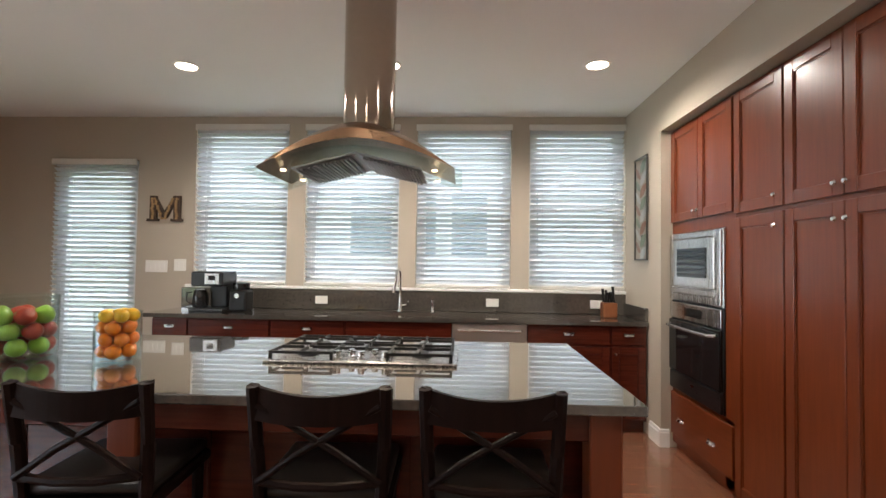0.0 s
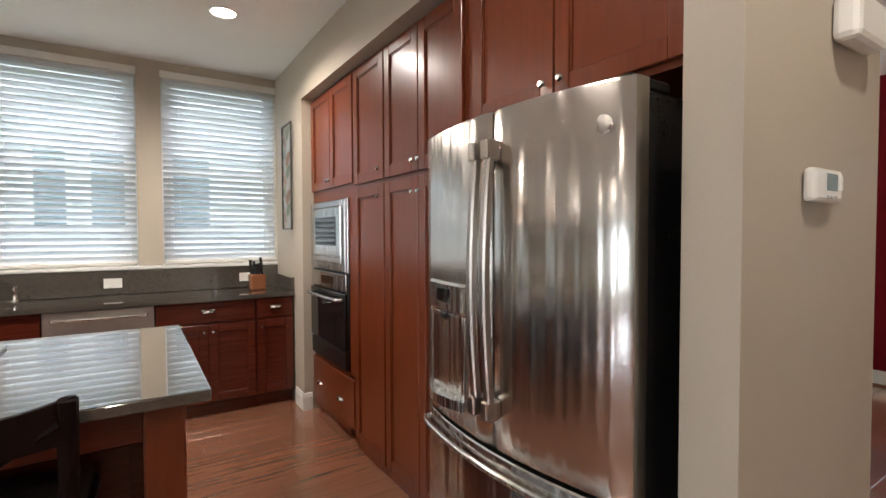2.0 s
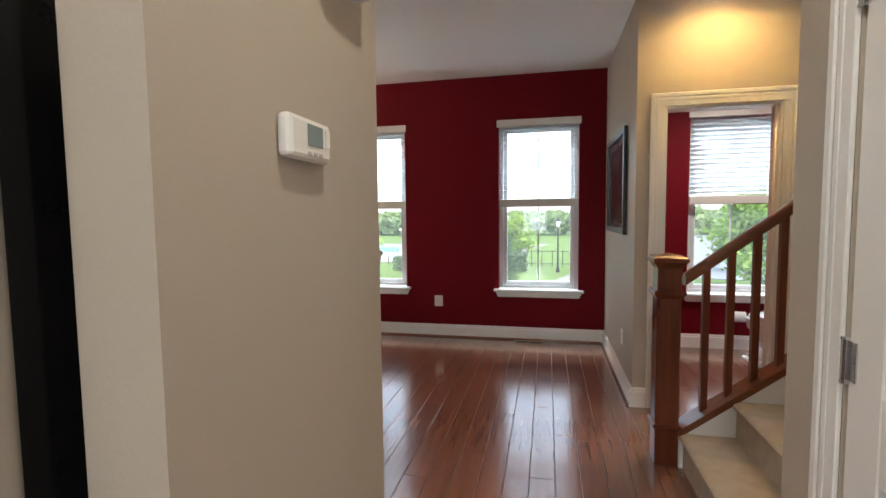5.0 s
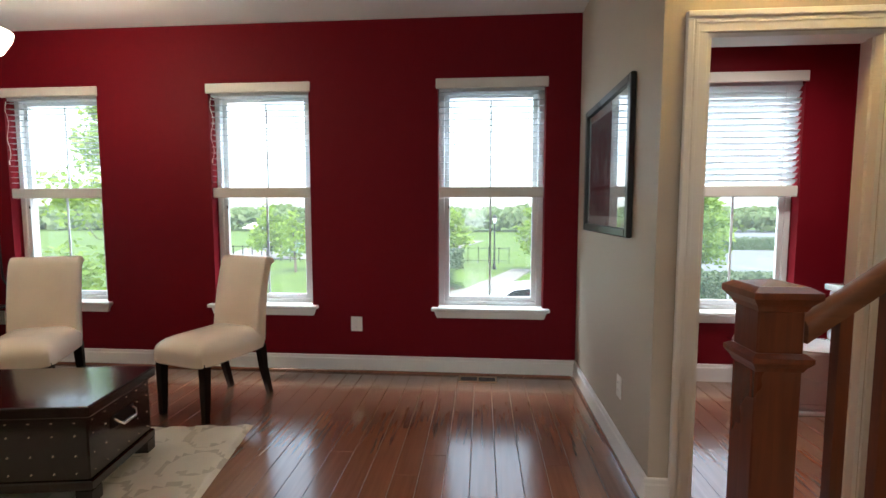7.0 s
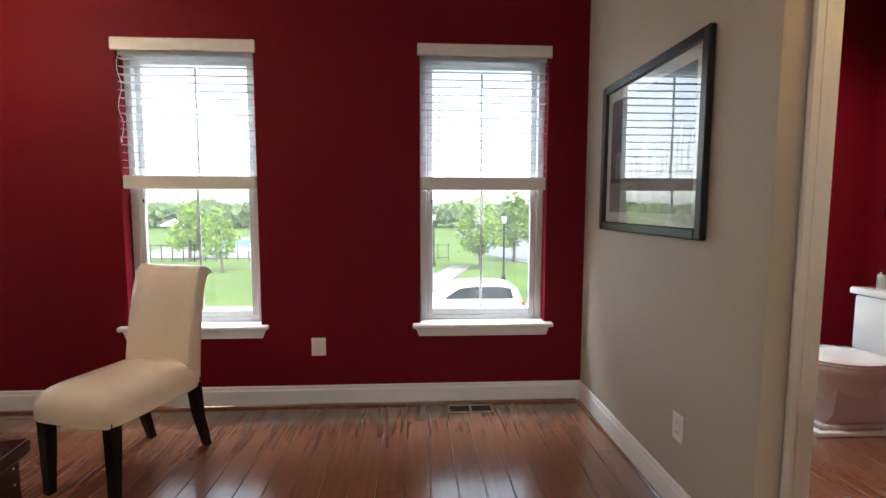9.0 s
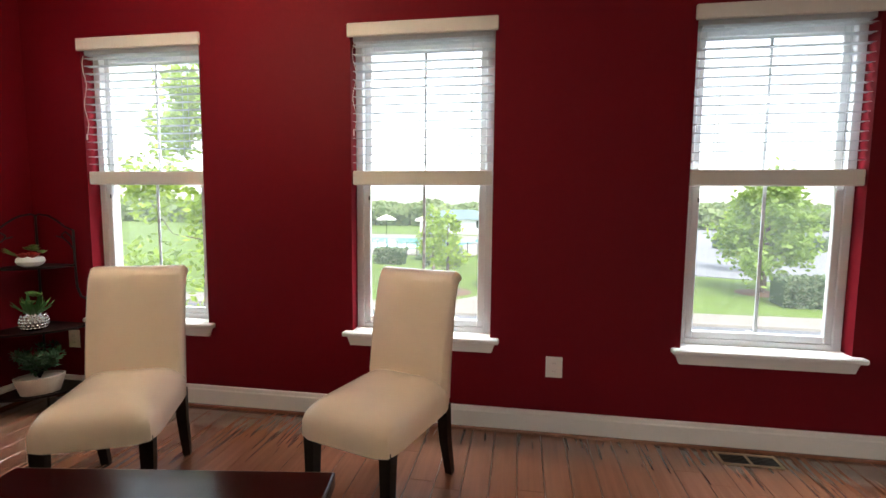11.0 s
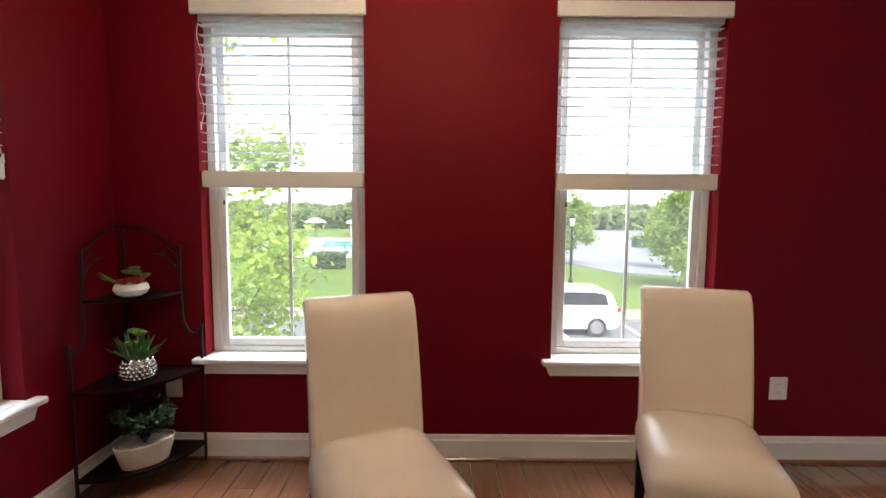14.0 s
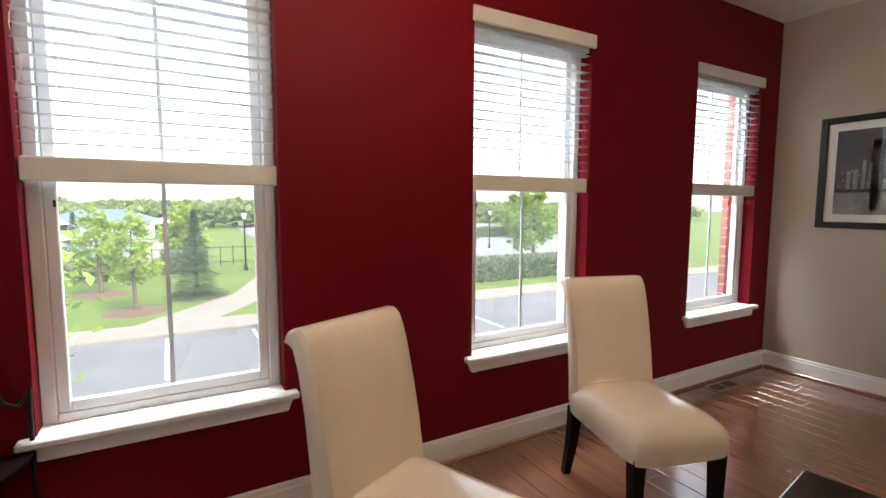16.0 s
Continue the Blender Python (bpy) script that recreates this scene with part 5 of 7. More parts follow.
# ---- hall: closet door, stairs ----
def casing(name, axis, face, s, u0, u1, z1, w=0.085, label="white moulded door casing"):
    f = at_wall(axis, face, s)
    t = thing(name, f((u0 + u1) / 2, 0, 0), label, kind="structure")
    for nm, u in (("casing_side", (u0 - w, u0)), ("casing_side", (u1, u1 + w))):
        bm = bmesh.new()
        wbox(bm, f, u, (0.001, 0.012), (0, z1 + 0.0005), 0.002)
        out = (u[0], u[0] + 0.028) if u[0] < u0 else (u[1] - 0.028, u[1])
        wbox(bm, f, out, (0.012, 0.021), (0, z1 + w - 0.028), 0.004)
        mid2 = (u[0] + 0.034, u[0] + 0.05) if u[0] < u0 else (u[1] - 0.05, u[1] - 0.034)
        wbox(bm, f, mid2, (0.012, 0.016), (0, z1 + w - 0.05), 0.002)
        part(nm, bm, WHITE, t)
    bm = bmesh.new()
    wbox(bm, f, (u0 - w, u1 + w), (0.001, 0.0125), (z1 + 0.001, z1 + w), 0.002)
    wbox(bm, f, (u0 - w, u1 + w), (0.0125, 0.0215), (z1 + w - 0.028, z1 + w), 0.004)
    wbox(bm, f, (u0 - w + 0.034, u1 + w - 0.034), (0.0125, 0.0165), (z1 + w - 0.05, z1 + w - 0.034), 0.002)
    part("casing_head", bm, WHITE, t)
    return t


def jamb(parent, axis, face, s, u0, u1, z1, depth):
    f = at_wall(axis, face, s)
    bm = bmesh.new()
    for u in ((u0 - 0.001, u0 + 0.018), (u1 - 0.018, u1 + 0.001)):
        wbox(bm, f, u, (-depth, 0.0), (0, z1), 0)
    wbox(bm, f, (u0 + 0.018, u1 - 0.018), (-depth, 0.0), (z1 - 0.018, z1), 0)
    part("jamb", bm, WHITE, parent)
    bm = bmesh.new()
    for u in ((u0 + 0.018, u0 + 0.03), (u1 - 0.03, u1 - 0.018)):
        wbox(bm, f, u, (-depth * 0.6, -depth * 0.35), (0, z1 - 0.018), 0)
    part("door_stop", bm, WHITE, parent)


bc2 = casing("door_casing_bath", "x", XB, -1, -1.18, -0.49, 2.02)
jamb(bc2, "x", XB, -1, -1.18, -0.49, 2.02, 0.119)
cc = casing("door_casing_closet", "y", -0.40, 1, 1.24, 2.06, 2.04)
cd = thing("door_2", (1.65, -0.42, 0), "closed white four-panel closet door with steel hinges", kind="structure")
bm = bmesh.new()
box(bm, (1.262, 2.05), (-0.44, -0.425), (0.012, 2.03))
for u in ((1.262, 1.372), (1.601, 1.711), (1.94, 2.05)):
    box(bm, u, (-0.4252, -0.402), (0.012, 2.03), 0.003)
ZR = ((0.012, 0.22), (0.77, 0.955), (1.92, 2.03))
for z in ZR:
    for u in ((1.372, 1.601), (1.711, 1.94)):
        box(bm, u, (-0.4252, -0.4025), z, 0.003)
leaf = part("leaf", bm, WHITE, cd)
for u in ((1.395, 1.578), (1.734, 1.917)):
    for a, b2 in zip(ZR, ZR[1:]):
        part("panel", one(u, (-0.4245, -0.409), (a[1] + 0.022, b2[0] - 0.022), 0.012), WHITE, leaf)
for z in (0.22, 1.0, 1.815):
    bm = bmesh.new()
    tube(bm, (2.052, -0.394, z - 0.048), (2.052, -0.394, z + 0.048), 0.0075, n=10)
    for k in (-0.05, 0.05):
        tube(bm, (2.052, -0.394, z + k - 0.003), (2.052, -0.394, z + k + 0.003), 0.009, n=10)
    box(bm, (2.02, 2.056), (-0.4015, -0.3985), (z - 0.044, z + 0.044))
    part("hinge", bm, STEEL, cd, "steel butt hinge")

CARPET = surf("beige_stair_carpet", (0.52, 0.43, 0.33), 0.95, var=0.18, big=14, fine=420, bump=0.6)
sr = thing("staircase", (2.9, -0.4, 0), "carpeted staircase with a white stringer climbing up", "staircase")
RISE, RUN, Y0 = 0.187, 0.245, -0.44
for i in range(14):
    y1 = Y0 - i * RUN
    z = (i + 1) * RISE
    bm = bmesh.new()
    n = 5
    pts = [(y1 - RUN - 0.02, z - RISE if i else 0.0), (y1, z - RISE if i else 0.0), (y1, z - 0.045)]
    pts += [(y1 + 0.022 * math.sin(math.pi * k / n) , z - 0.045 + 0.045 * k / n) for k in range(1, n)]
    pts += [(y1 - 0.006, z), (y1 - RUN - 0.02, z)]
    prism(bm, pts, 0, 2.325, 3.44)
    part("step", bm, CARPET, sr, "beige carpeted step", smooth=True)
bm = bmesh.new()
sl = RISE / RUN
prism(bm, [(Y0 + 0.02, 0.0), (Y0 + 0.02, 0.16), (Y0 - 3.4, 0.16 + 3.4 * sl), (Y0 - 3.4, 3.0 * sl), (Y0 - 0.12, 0.0)], 0, 3.441, 3.475)
part("stringer", bm, WHITE, sr, "white painted stringer")
bm = bmesh.new()
prism(bm, [(Y0 + 0.02, 0.165), (Y0 + 0.02, 0.205), (Y0 - 3.4, 0.205 + 3.4 * sl), (Y0 - 3.4, 0.165 + 3.4 * sl)], 0, 3.435, 3.555)
part("shoe_rail", bm, OAK_Y, sr, "stained oak shoe rail under the balusters")
bm = bmesh.new()
prism(bm, [(Y0 + 0.02, 0.0), (Y0 + 0.02, 0.16), (Y0 - 3.4, 0.16 + 3.4 * sl), (Y0 - 3.4, 0.0)], 0, 3.476, 3.55)
part("side_wall", bm, TAUPE, sr, "taupe wall under the stairs")

bl3 = thing("stair_balustrade", (3.5, -0.375, 0), "stained oak stair balustrade with a boxed newel post", "balustrade")
nw = part("newel_post", one((3.447, 3.563), (-0.418, -0.302), (0.0, 1.046), 0.004), OAK, bl3, "square boxed oak newel post")


def collar(z0, z1, grow):
    bm = bmesh.new()
    c = 0.058
    rows = []
    for dz, g in ((0, 0.001), (0.25, grow * 0.35), (0.55, grow), (0.8, grow), (1.0, 0.004)):
        z = z0 + (z1 - z0) * dz
        rows.append([bm.verts.new((3.505 + sx * (c + g), -0.360 + sy * (c + g), z)) for sx, sy in ((-1, -1), (1, -1), (1, 1), (-1, 1))])
    for u, w in zip(rows, rows[1:]):
        for j in range(4):
            bm.faces.new((u[j], u[(j + 1) % 4], w[(j + 1) % 4], w[j]))
    bm.faces.new(rows[0][::-1])
    bm.faces.new(rows[-1])
    return bm


part("collar", collar(0.885, 0.935, 0.018), OAK, nw)
part("base_collar", collar(0.19, 0.225, 0.012), OAK, nw)
part("cap", collar(1.045, 1.11, 0.026), OAK, nw, "moulded oak cap")
bm = bmesh.new()
lo = [bm.verts.new((3.505 + sx * 0.055, -0.360 + sy * 0.055, 1.109)) for sx, sy in ((-1, -1), (1, -1), (1, 1), (-1, 1))]
hi = bm.verts.new((3.505, -0.360, 1.124))
for j in range(4):
    bm.faces.new((lo[j], lo[(j + 1) % 4], hi))
bm.faces.new(lo[::-1])
part("finial", bm, OAK, nw)
bm = bmesh.new()
prof = [(-0.03, -0.03), (0.03, -0.03), (0.034, -0.005), (0.030, 0.018), (0.018, 0.030), (-0.018, 0.030), (-0.030, 0.018), (-0.034, -0.005)]
RY0, RZ0 = -0.44, 0.985
for (ya, za), (yb, zb) in (((RY0, RZ0), (RY0 - 3.2, RZ0 + 3.2 * sl)),):
    A = [bm.verts.new((3.5 + p, ya, za + q)) for p, q in prof]
    B = [bm.verts.new((3.5 + p, yb, zb + q)) for p, q in prof]
    for j in range(8):
        bm.faces.new((A[j], A[(j + 1) % 8], B[(j + 1) % 8], B[j]))
    bm.faces.new(A[::-1])
    bm.faces.new(B)
    bmesh.ops.recalc_face_normals(bm, faces=bm.faces)
part("handrail", bm, OAK_Y, bl3, "rounded stained oak handrail", smooth=True)
for i in range(13):
    y = -0.545 - 0.115 * i
    zb = 0.205 + (Y0 + 0.02 - y) * sl
    zt = RZ0 - 0.03 + (RY0 - y) * sl
    bm = bmesh.new()
    prism(bm, [(y - 0.016, zb + 0.016 * sl), (y + 0.016, zb - 0.016 * sl), (y + 0.016, zt - 0.016 * sl), (y - 0.016, zt + 0.016 * sl)], 0, 3.484, 3.516)
    part("baluster", bm, OAK, bl3)
downlight(3.93, -0.80, KZ, 10, "white recessed hall downlight, lit warm", (1.0, 0.55, 0.15))

# ---- bathroom ----
CHINA = surf("white_china", (0.84, 0.84, 0.83), 0.08, var=0.02, big=5, fine=60, bump=0.0, rough_var=0.03, coat=0.5)
tl = thing("toilet", (5.42, -1.7, 0), "white china two-piece toilet with a closed lid", "toilet")
TX, TY = 5.42, -2.20  # wall point behind the tank


def oval(bm, rows, n=28):
    rings = []
    for cy, rx, ry, z in rows:
        rings.append([bm.verts.new((TX + rx * math.cos(q), TY + cy + ry * math.sin(q), z)) for q in (2 * math.pi * j / n for j in range(n))])
    for u, w in zip(rings, rings[1:]):
        for j in range(n):
            bm.faces.new((u[j], u[(j + 1) % n], w[(j + 1) % n], w[j]))
    bm.faces.new(rings[0][::-1])
    bm.faces.new(rings[-1])
    return bm


bm = bmesh.new()
oval(bm, [(0.44, 0.10, 0.22, 0.20), (0.45, 0.125, 0.24, 0.26), (0.475, 0.165, 0.258, 0.32), (0.48, 0.182, 0.264, 0.36), (0.48, 0.187, 0.267, 0.385), (0.48, 0.185, 0.265, 0.40)])
part("bowl", bm, CHINA, tl, smooth=True)
part("pedestal", prism(bmesh.new(), [(TY + 0.10, 0.05), (TY + 0.66, 0.05), (TY + 0.60, 0.12), (TY + 0.585, 0.28), (TY + 0.10, 0.30)], 0, TX - 0.105, TX + 0.105), CHINA, tl)
part("seat", oval(bmesh.new(), [(0.475, 0.186, 0.245, 0.401), (0.475, 0.192, 0.25, 0.408), (0.475, 0.19, 0.248, 0.418)]), CHINA, tl, smooth=True)
part("seat_lid", oval(bmesh.new(), [(0.47, 0.19, 0.245, 0.4185), (0.47, 0.194, 0.25, 0.428), (0.47, 0.18, 0.236, 0.438), (0.47, 0.10, 0.15, 0.443)]), CHINA, tl, smooth=True)
part("tank", one((TX - 0.215, TX + 0.215), (TY + 0.01, TY + 0.215), (0.41, 0.755), 0.018, 2), CHINA, tl, smooth=True)
part("tank_lid", one((TX - 0.235, TX + 0.235), (TY, TY + 0.235), (0.756, 0.80), 0.012, 2), CHINA, tl, smooth=True)
part("base_step", one((TX - 0.15, TX + 0.15), (TY + 0.09, TY + 0.72), (0.0, 0.03), 0.008, 2), CHINA, tl)
part("base_step", one((TX - 0.128, TX + 0.128), (TY + 0.095, TY + 0.69), (0.031, 0.062), 0.01, 2), CHINA, tl)
part("tank_foot", one((TX - 0.11, TX + 0.11), (TY + 0.03, TY + 0.25), (0.30, 0.409), 0.02, 2), CHINA, tl)
bm = bmesh.new()
pipe(bm, [(TX - 0.14, TY + 0.215, 0.70), (TX - 0.14, TY + 0.24, 0.70), (TX - 0.20, TY + 0.245, 0.695)], 0.007, 8)
part("flush_lever", bm, CHROME, tl)
JARW = surf("frosted_jar", (0.45, 0.45, 0.44), 0.3, var=0.1, big=10, fine=80)
for x in (5.36, 5.54):
    cj = thing("bathroom_jar", (x, -2.09, 0.80), "small grey glass jar on the toilet tank", "jar", "jars on the tank")
    bm = bmesh.new()
    lathe(bm, [(0, 0.8005), (0.042, 0.8005), (0.045, 0.81), (0.045, 0.885), (0.038, 0.89), (0, 0.89)], (x, -2.09, 0), 18)
    part("glass", bm, JARW, cj, smooth=True)
    bm = bmesh.new()
    lathe(bm, [(0.0, 0.8905), (0.04, 0.8905), (0.04, 0.905), (0, 0.908)], (x, -2.09, 0), 18)
    part("lid", bm, CHROME, cj, smooth=True)
tp = thing("toilet_roll", (5.77, -1.52, 0.55), "white toilet roll on a chrome wall holder", "toilet roll")
bm = bmesh.new()
tube(bm, (5.795, -1.58, 0.335), (5.795, -1.47, 0.335), 0.05, n=20)
part("roll", bm, WHITE, tp, smooth=True)
bm = bmesh.new()
pipe(bm, [(XR - 0.001, -1.45, 0.345), (5.80, -1.45, 0.345), (5.795, -1.46, 0.335), (5.795, -1.60, 0.335)], 0.007, 8)
part("holder", bm, CHROME, tp)


def picture(name, label, axis, face, s, u0, u1, z0, z1, border, mat_w, art, cat="framed picture"):
    f = at_wall(axis, face, s)
    t = thing(name, f((u0 + u1) / 2, 0, z0), label, cat)
    bm = bmesh.new()
    for u in ((u0, u0 + border), (u1 - border, u1)):
        wbox(bm, f, u, (0.002, 0.030), (z0, z1), 0.005)
    for z in ((z0, z0 + border), (z1 - border, z1)):
        wbox(bm, f, (u0 + border, u1 - border), (0.002, 0.0295), z, 0.005)
    part("picture_frame", bm, BLACK, t, "black wooden picture frame")
    part("mat_board", wbox(bmesh.new(), f, (u0 + border, u1 - border), (0.003, 0.008), (z0 + border, z1 - border)), WHITE, t, "white mat board")
    m = border + mat_w
    part("print", wbox(bmesh.new(), f, (u0 + m, u1 - m), (0.0085, 0.0095), (z0 + m, z1 - m)), art[0], t, "black and white photographic print")
    for nm, shapes, mt in art[1]:
        bm = bmesh.new()
        for a, b2, c, d in shapes:
            W, H = u1 - u0 - 2 * m, z1 - z0 - 2 * m
            wbox(bm, f, (u0 + m + W * a, u0 + m + W * b2), (0.0097, 0.0103), (z0 + m + H * c, z0 + m + H * d))
        part(nm, bm, mt, t)
    g = part("glazing", wbox(bmesh.new(), f, (u0 + border, u1 - border), (0.013, 0.0145), (z0 + border, z1 - border)), PICGLASS, t, "clear picture glass")
    g.visible_shadow = False
    return t


PICGLASS = glass("picture_glass", power=2.6, most=0.9)
SKYP = surf("print_dark_sky", (0.08, 0.085, 0.095), 0.5, var=0.4, big=3, fine=50)
INK = surf("print_ink", (0.012, 0.012, 0.014), 0.5, var=0.3, big=4, fine=60)
GREYP = surf("print_grey", (0.30, 0.30, 0.305), 0.5, var=0.5, big=6, fine=70)
LIT = surf("print_white", (0.6, 0.6, 0.6), 0.5, var=0.3, big=9, fine=90)
rng = random.Random(21)
towers = [(u, u + rng.uniform(0.02, 0.05), 0.30, rng.uniform(0.38, 0.66)) for u in [i * 0.052 for i in range(18)]]
lights = [(u, u + 0.008, z, z + 0.012) for u, z in ((rng.uniform(0.02, 0.97), rng.uniform(0.22, 0.52)) for _ in range(45))]
river = [(0.0, 1.0, 0.0, 0.26)]
# the bridge stands towards the near end of the wall
bridge = [(0.52, 0.60, 0.05, 0.86), (0.66, 0.74, 0.05, 0.86), (0.52, 0.74, 0.76, 0.86), (0.52, 0.74, 0.32, 0.38), (0.0, 1.0, 0.27, 0.30)]
picture("city_print", "black-framed night print of a lit city and bridge", "y", YG, 1, 4.56, 5.56, 1.17, 1.97, 0.045, 0.055, (SKYP, (("river", river, GREYP), ("skyline", towers, GREYP), ("lit_windows", lights, LIT), ("bridge", bridge, INK))))
picture("bath_print", "small black-framed print with a wide white mat", "y", -2.25, 1, 5.28, 5.72, 1.26, 1.80, 0.035, 0.10, (GREYP, (("shape", [(0.2, 0.8, 0.1, 0.5)], INK),)))
# unseen fill spot without a fixture, added to brighten the bathroom
lamp("bath_fill_light", "SPOT", look((5.0, -1.4, KZ - 0.05), (5.0, -1.401, 0)), 24, (1.0, 0.88, 0.74), spot=(radians(150), 0.8), radius=0.1)

# ---- living room ----
def seat_cushion():
    """A plump upholstered seat: rounded corners, domed top, straight lower edge."""
    bm = bmesh.new()
    n = 40
    rows = []
    # (inset from the widest outline, height)
    for inset, z in ((0.010, 0.352), (0.001, 0.360), (0.0, 0.400), (0.002, 0.428), (0.010, 0.454), (0.026, 0.477), (0.050, 0.495), (0.085, 0.508), (0.13, 0.517), (0.18, 0.521)):
        ring = []
        for i in range(n):
            q = 2 * math.pi * i / n
            c, d = math.cos(q), math.sin(q)
            k = (abs(c) ** 9 + abs(d) ** 9) ** (-1 / 9)
            hx, hy = 0.222 - inset, 0.282 - inset
            ring.append(bm.verts.new((hx * c * k, -0.030 + hy * d * k, z)))
        rows.append(ring)
    for u, w in zip(rows, rows[1:]):
        for j in range(n):
            bm.faces.new((u[j], u[(j + 1) % n], w[(j + 1) % n], w[j]))
    bm.faces.new(rows[0][::-1])
    bm.faces.new(rows[-1])
    return bm


def leather_chair(m, label):
    t = thing("dining_chair", (0, 0, 0), label, "chair", "cream leather chairs")
    bm = seat_cushion()
    part("seat", bm, LEATHER, t, "cream leather padded seat", smooth=True)
    bm = bmesh.new()
    prof = [(0.165, 0.40), (0.168, 0.50), (0.185, 0.62), (0.208, 0.74), (0.235, 0.86), (0.256, 0.93), (0.272, 0.965), (0.295, 0.980), (0.325, 0.981), (0.348, 0.970), (0.356, 0.952), (0.350, 0.935), (0.330, 0.922), (0.308, 0.86), (0.284, 0.74), (0.266, 0.60), (0.256, 0.48), (0.252, 0.40)]
    xs = (-0.206, -0.203, -0.194, -0.1, 0.0, 0.1, 0.194, 0.203, 0.206)
    rows = []
    for x in xs:
        e = max(0.0, (abs(x) - 0.194) / 0.012)
        k = 0.014 * e ** 2
        row = []
        for i, (y, z) in enumerate(prof):
            dy = k if i < 7 else (-k if i > 10 else 0)
            dz = -k if 6 <= i <= 10 else 0
            bulge = -0.006 * (1 - (x / 0.206) ** 2) if 1 <= i <= 5 else 0
            row.append(bm.verts.new((x, y + dy + bulge, z + dz)))
        rows.append(row)
    K = len(prof)
    for u, w in zip(rows, rows[1:]):
        for j in range(K):
            bm.faces.new((u[j], w[j], w[(j + 1) % K], u[(j + 1) % K]))
    bm.faces.new(rows[0])
    bm.faces.new(rows[-1][::-1])
    bmesh.ops.recalc_face_normals(bm, faces=bm.faces)
    part("backrest", bm, LEATHER, t, "tall cream leather back with a rolled top", smooth=True)
    for sx in (-1, 1):
        for fy, foot in ((-0.255, -0.262), (0.215, 0.292)):
            bm = bmesh.new()
            rows = []
            for z, w in ((0.001, 0.017), (0.2, 0.022), (0.376, 0.026)):
                k = (0.376 - z) / 0.376
                y = fy + (foot - fy) * k ** 1.6
                rows.append([bm.verts.new((sx * 0.183 + a * w, y + b2 * w, z)) for a, b2 in ((-1, -1), (1, -1), (1, 1), (-1, 1))])
            for u, w in zip(rows, rows[1:]):
                for j in range(4):
                    bm.faces.new((u[j], u[(j + 1) % 4], w[(j + 1) % 4], w[j]))
            bm.faces.new(rows[0][::-1])
            bm.faces.new(rows[-1])
            part("leg", bm, ESPRESSO, t, "tapered black wooden leg")
    return put(t, m)


leather_chair(pose(5.16, 2.19, 0.0, 0, 0, -107), "cream leather parsons chair between two windows")
leather_chair(pose(4.975, 3.338, 0.0, 0, 0, -66), "cream leather parsons chair near the corner shelf")

# rug
RUGM = surf("cream_carved_rug", (0.72, 0.68, 0.60), 0.95, var=0.10, big=6, fine=300, bump=0.5)
# cream pile darkened for the carved grooves: their shade put into the colour
RUG_GROOVE = surf("rug_groove_shade", (0.56, 0.52, 0.45), 0.95, var=0.2, big=9, fine=300, bump=0.4)
rg = thing("area_rug", (0, 0, 0), "cream pile rug with carved swirls under the trunk", "rug")
RW, RL = 1.55, 2.25
bm = bmesh.new()
nx, ny = 62, 90
grid = []


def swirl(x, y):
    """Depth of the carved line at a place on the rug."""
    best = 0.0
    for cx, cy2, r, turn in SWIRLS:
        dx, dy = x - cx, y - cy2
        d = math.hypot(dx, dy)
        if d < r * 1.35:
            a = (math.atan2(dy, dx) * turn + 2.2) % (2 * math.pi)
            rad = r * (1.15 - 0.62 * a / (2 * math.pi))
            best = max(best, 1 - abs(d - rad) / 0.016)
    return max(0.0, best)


SWIRLS = []
rng = random.Random(4)
for i in range(5):
    for j in range(7):
        SWIRLS.append((-RW + 0.17 + i * 0.31 + rng.uniform(-0.05, 0.05), 0.16 + j * 0.32 + rng.uniform(-0.05, 0.05), rng.uniform(0.12, 0.18), rng.choice((-1, 1))))
for i in range(nx + 1):
    col = []
    for j in range(ny + 1):
        x, y = -RW + RW * i / nx, RL * j / ny
        e = min(i, nx - i, j, ny - j)
        col.append(bm.verts.new((x, y, (0.022 if e else 0.003) - 0.012 * swirl(x, y) + (0.002 * noise.noise((x * 30, y * 30, 0)) if e else 0))))
    grid.append(col)
for i in range(nx):
    for j in range(ny):
        f = bm.faces.new((grid[i][j], grid[i + 1][j], grid[i + 1][j + 1], grid[i][j + 1]))
        # groove faces take the darker tone that stands for shade
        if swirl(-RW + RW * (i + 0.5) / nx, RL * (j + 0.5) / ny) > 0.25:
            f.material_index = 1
part("rug_surface", bm, (RUGM, RUG_GROOVE), rg, smooth=True)
put(rg, pose(4.86, 1.79, 0.0, 0, 0, 8.6))

# trunk
tk = thing("coffee_table_trunk", (0, 0, 0), "dark stained wooden trunk table with brass studs", "trunk")
tw, tlen, tht = 0.54, 1.0, 0.47
MAHOG = wood("mahogany_trunk", (0.006, 0.003, 0.0025), (0.024, 0.007, 0.005), 0.2, 1, coat=0.5, grain=18, bump=0.03)
BRASS = surf("pewter_stud", (0.55, 0.50, 0.42), 0.25, metal=1.0, var=0.1, big=9, fine=60, bump=0)
part("body", one((-tw + 0.025, -0.025), (0.025, tlen - 0.025), (0.085, tht - 0.055), 0.006), MAHOG, tk)
part("lid", one((-tw, 0), (0, tlen), (tht - 0.052, tht), 0.007, 2), MAHOG, tk, "polished wooden lid")
part("plinth", one((-tw + 0.012, -0.012), (0.012, tlen - 0.012), (0.085, 0.13), 0.005), MAHOG, tk)
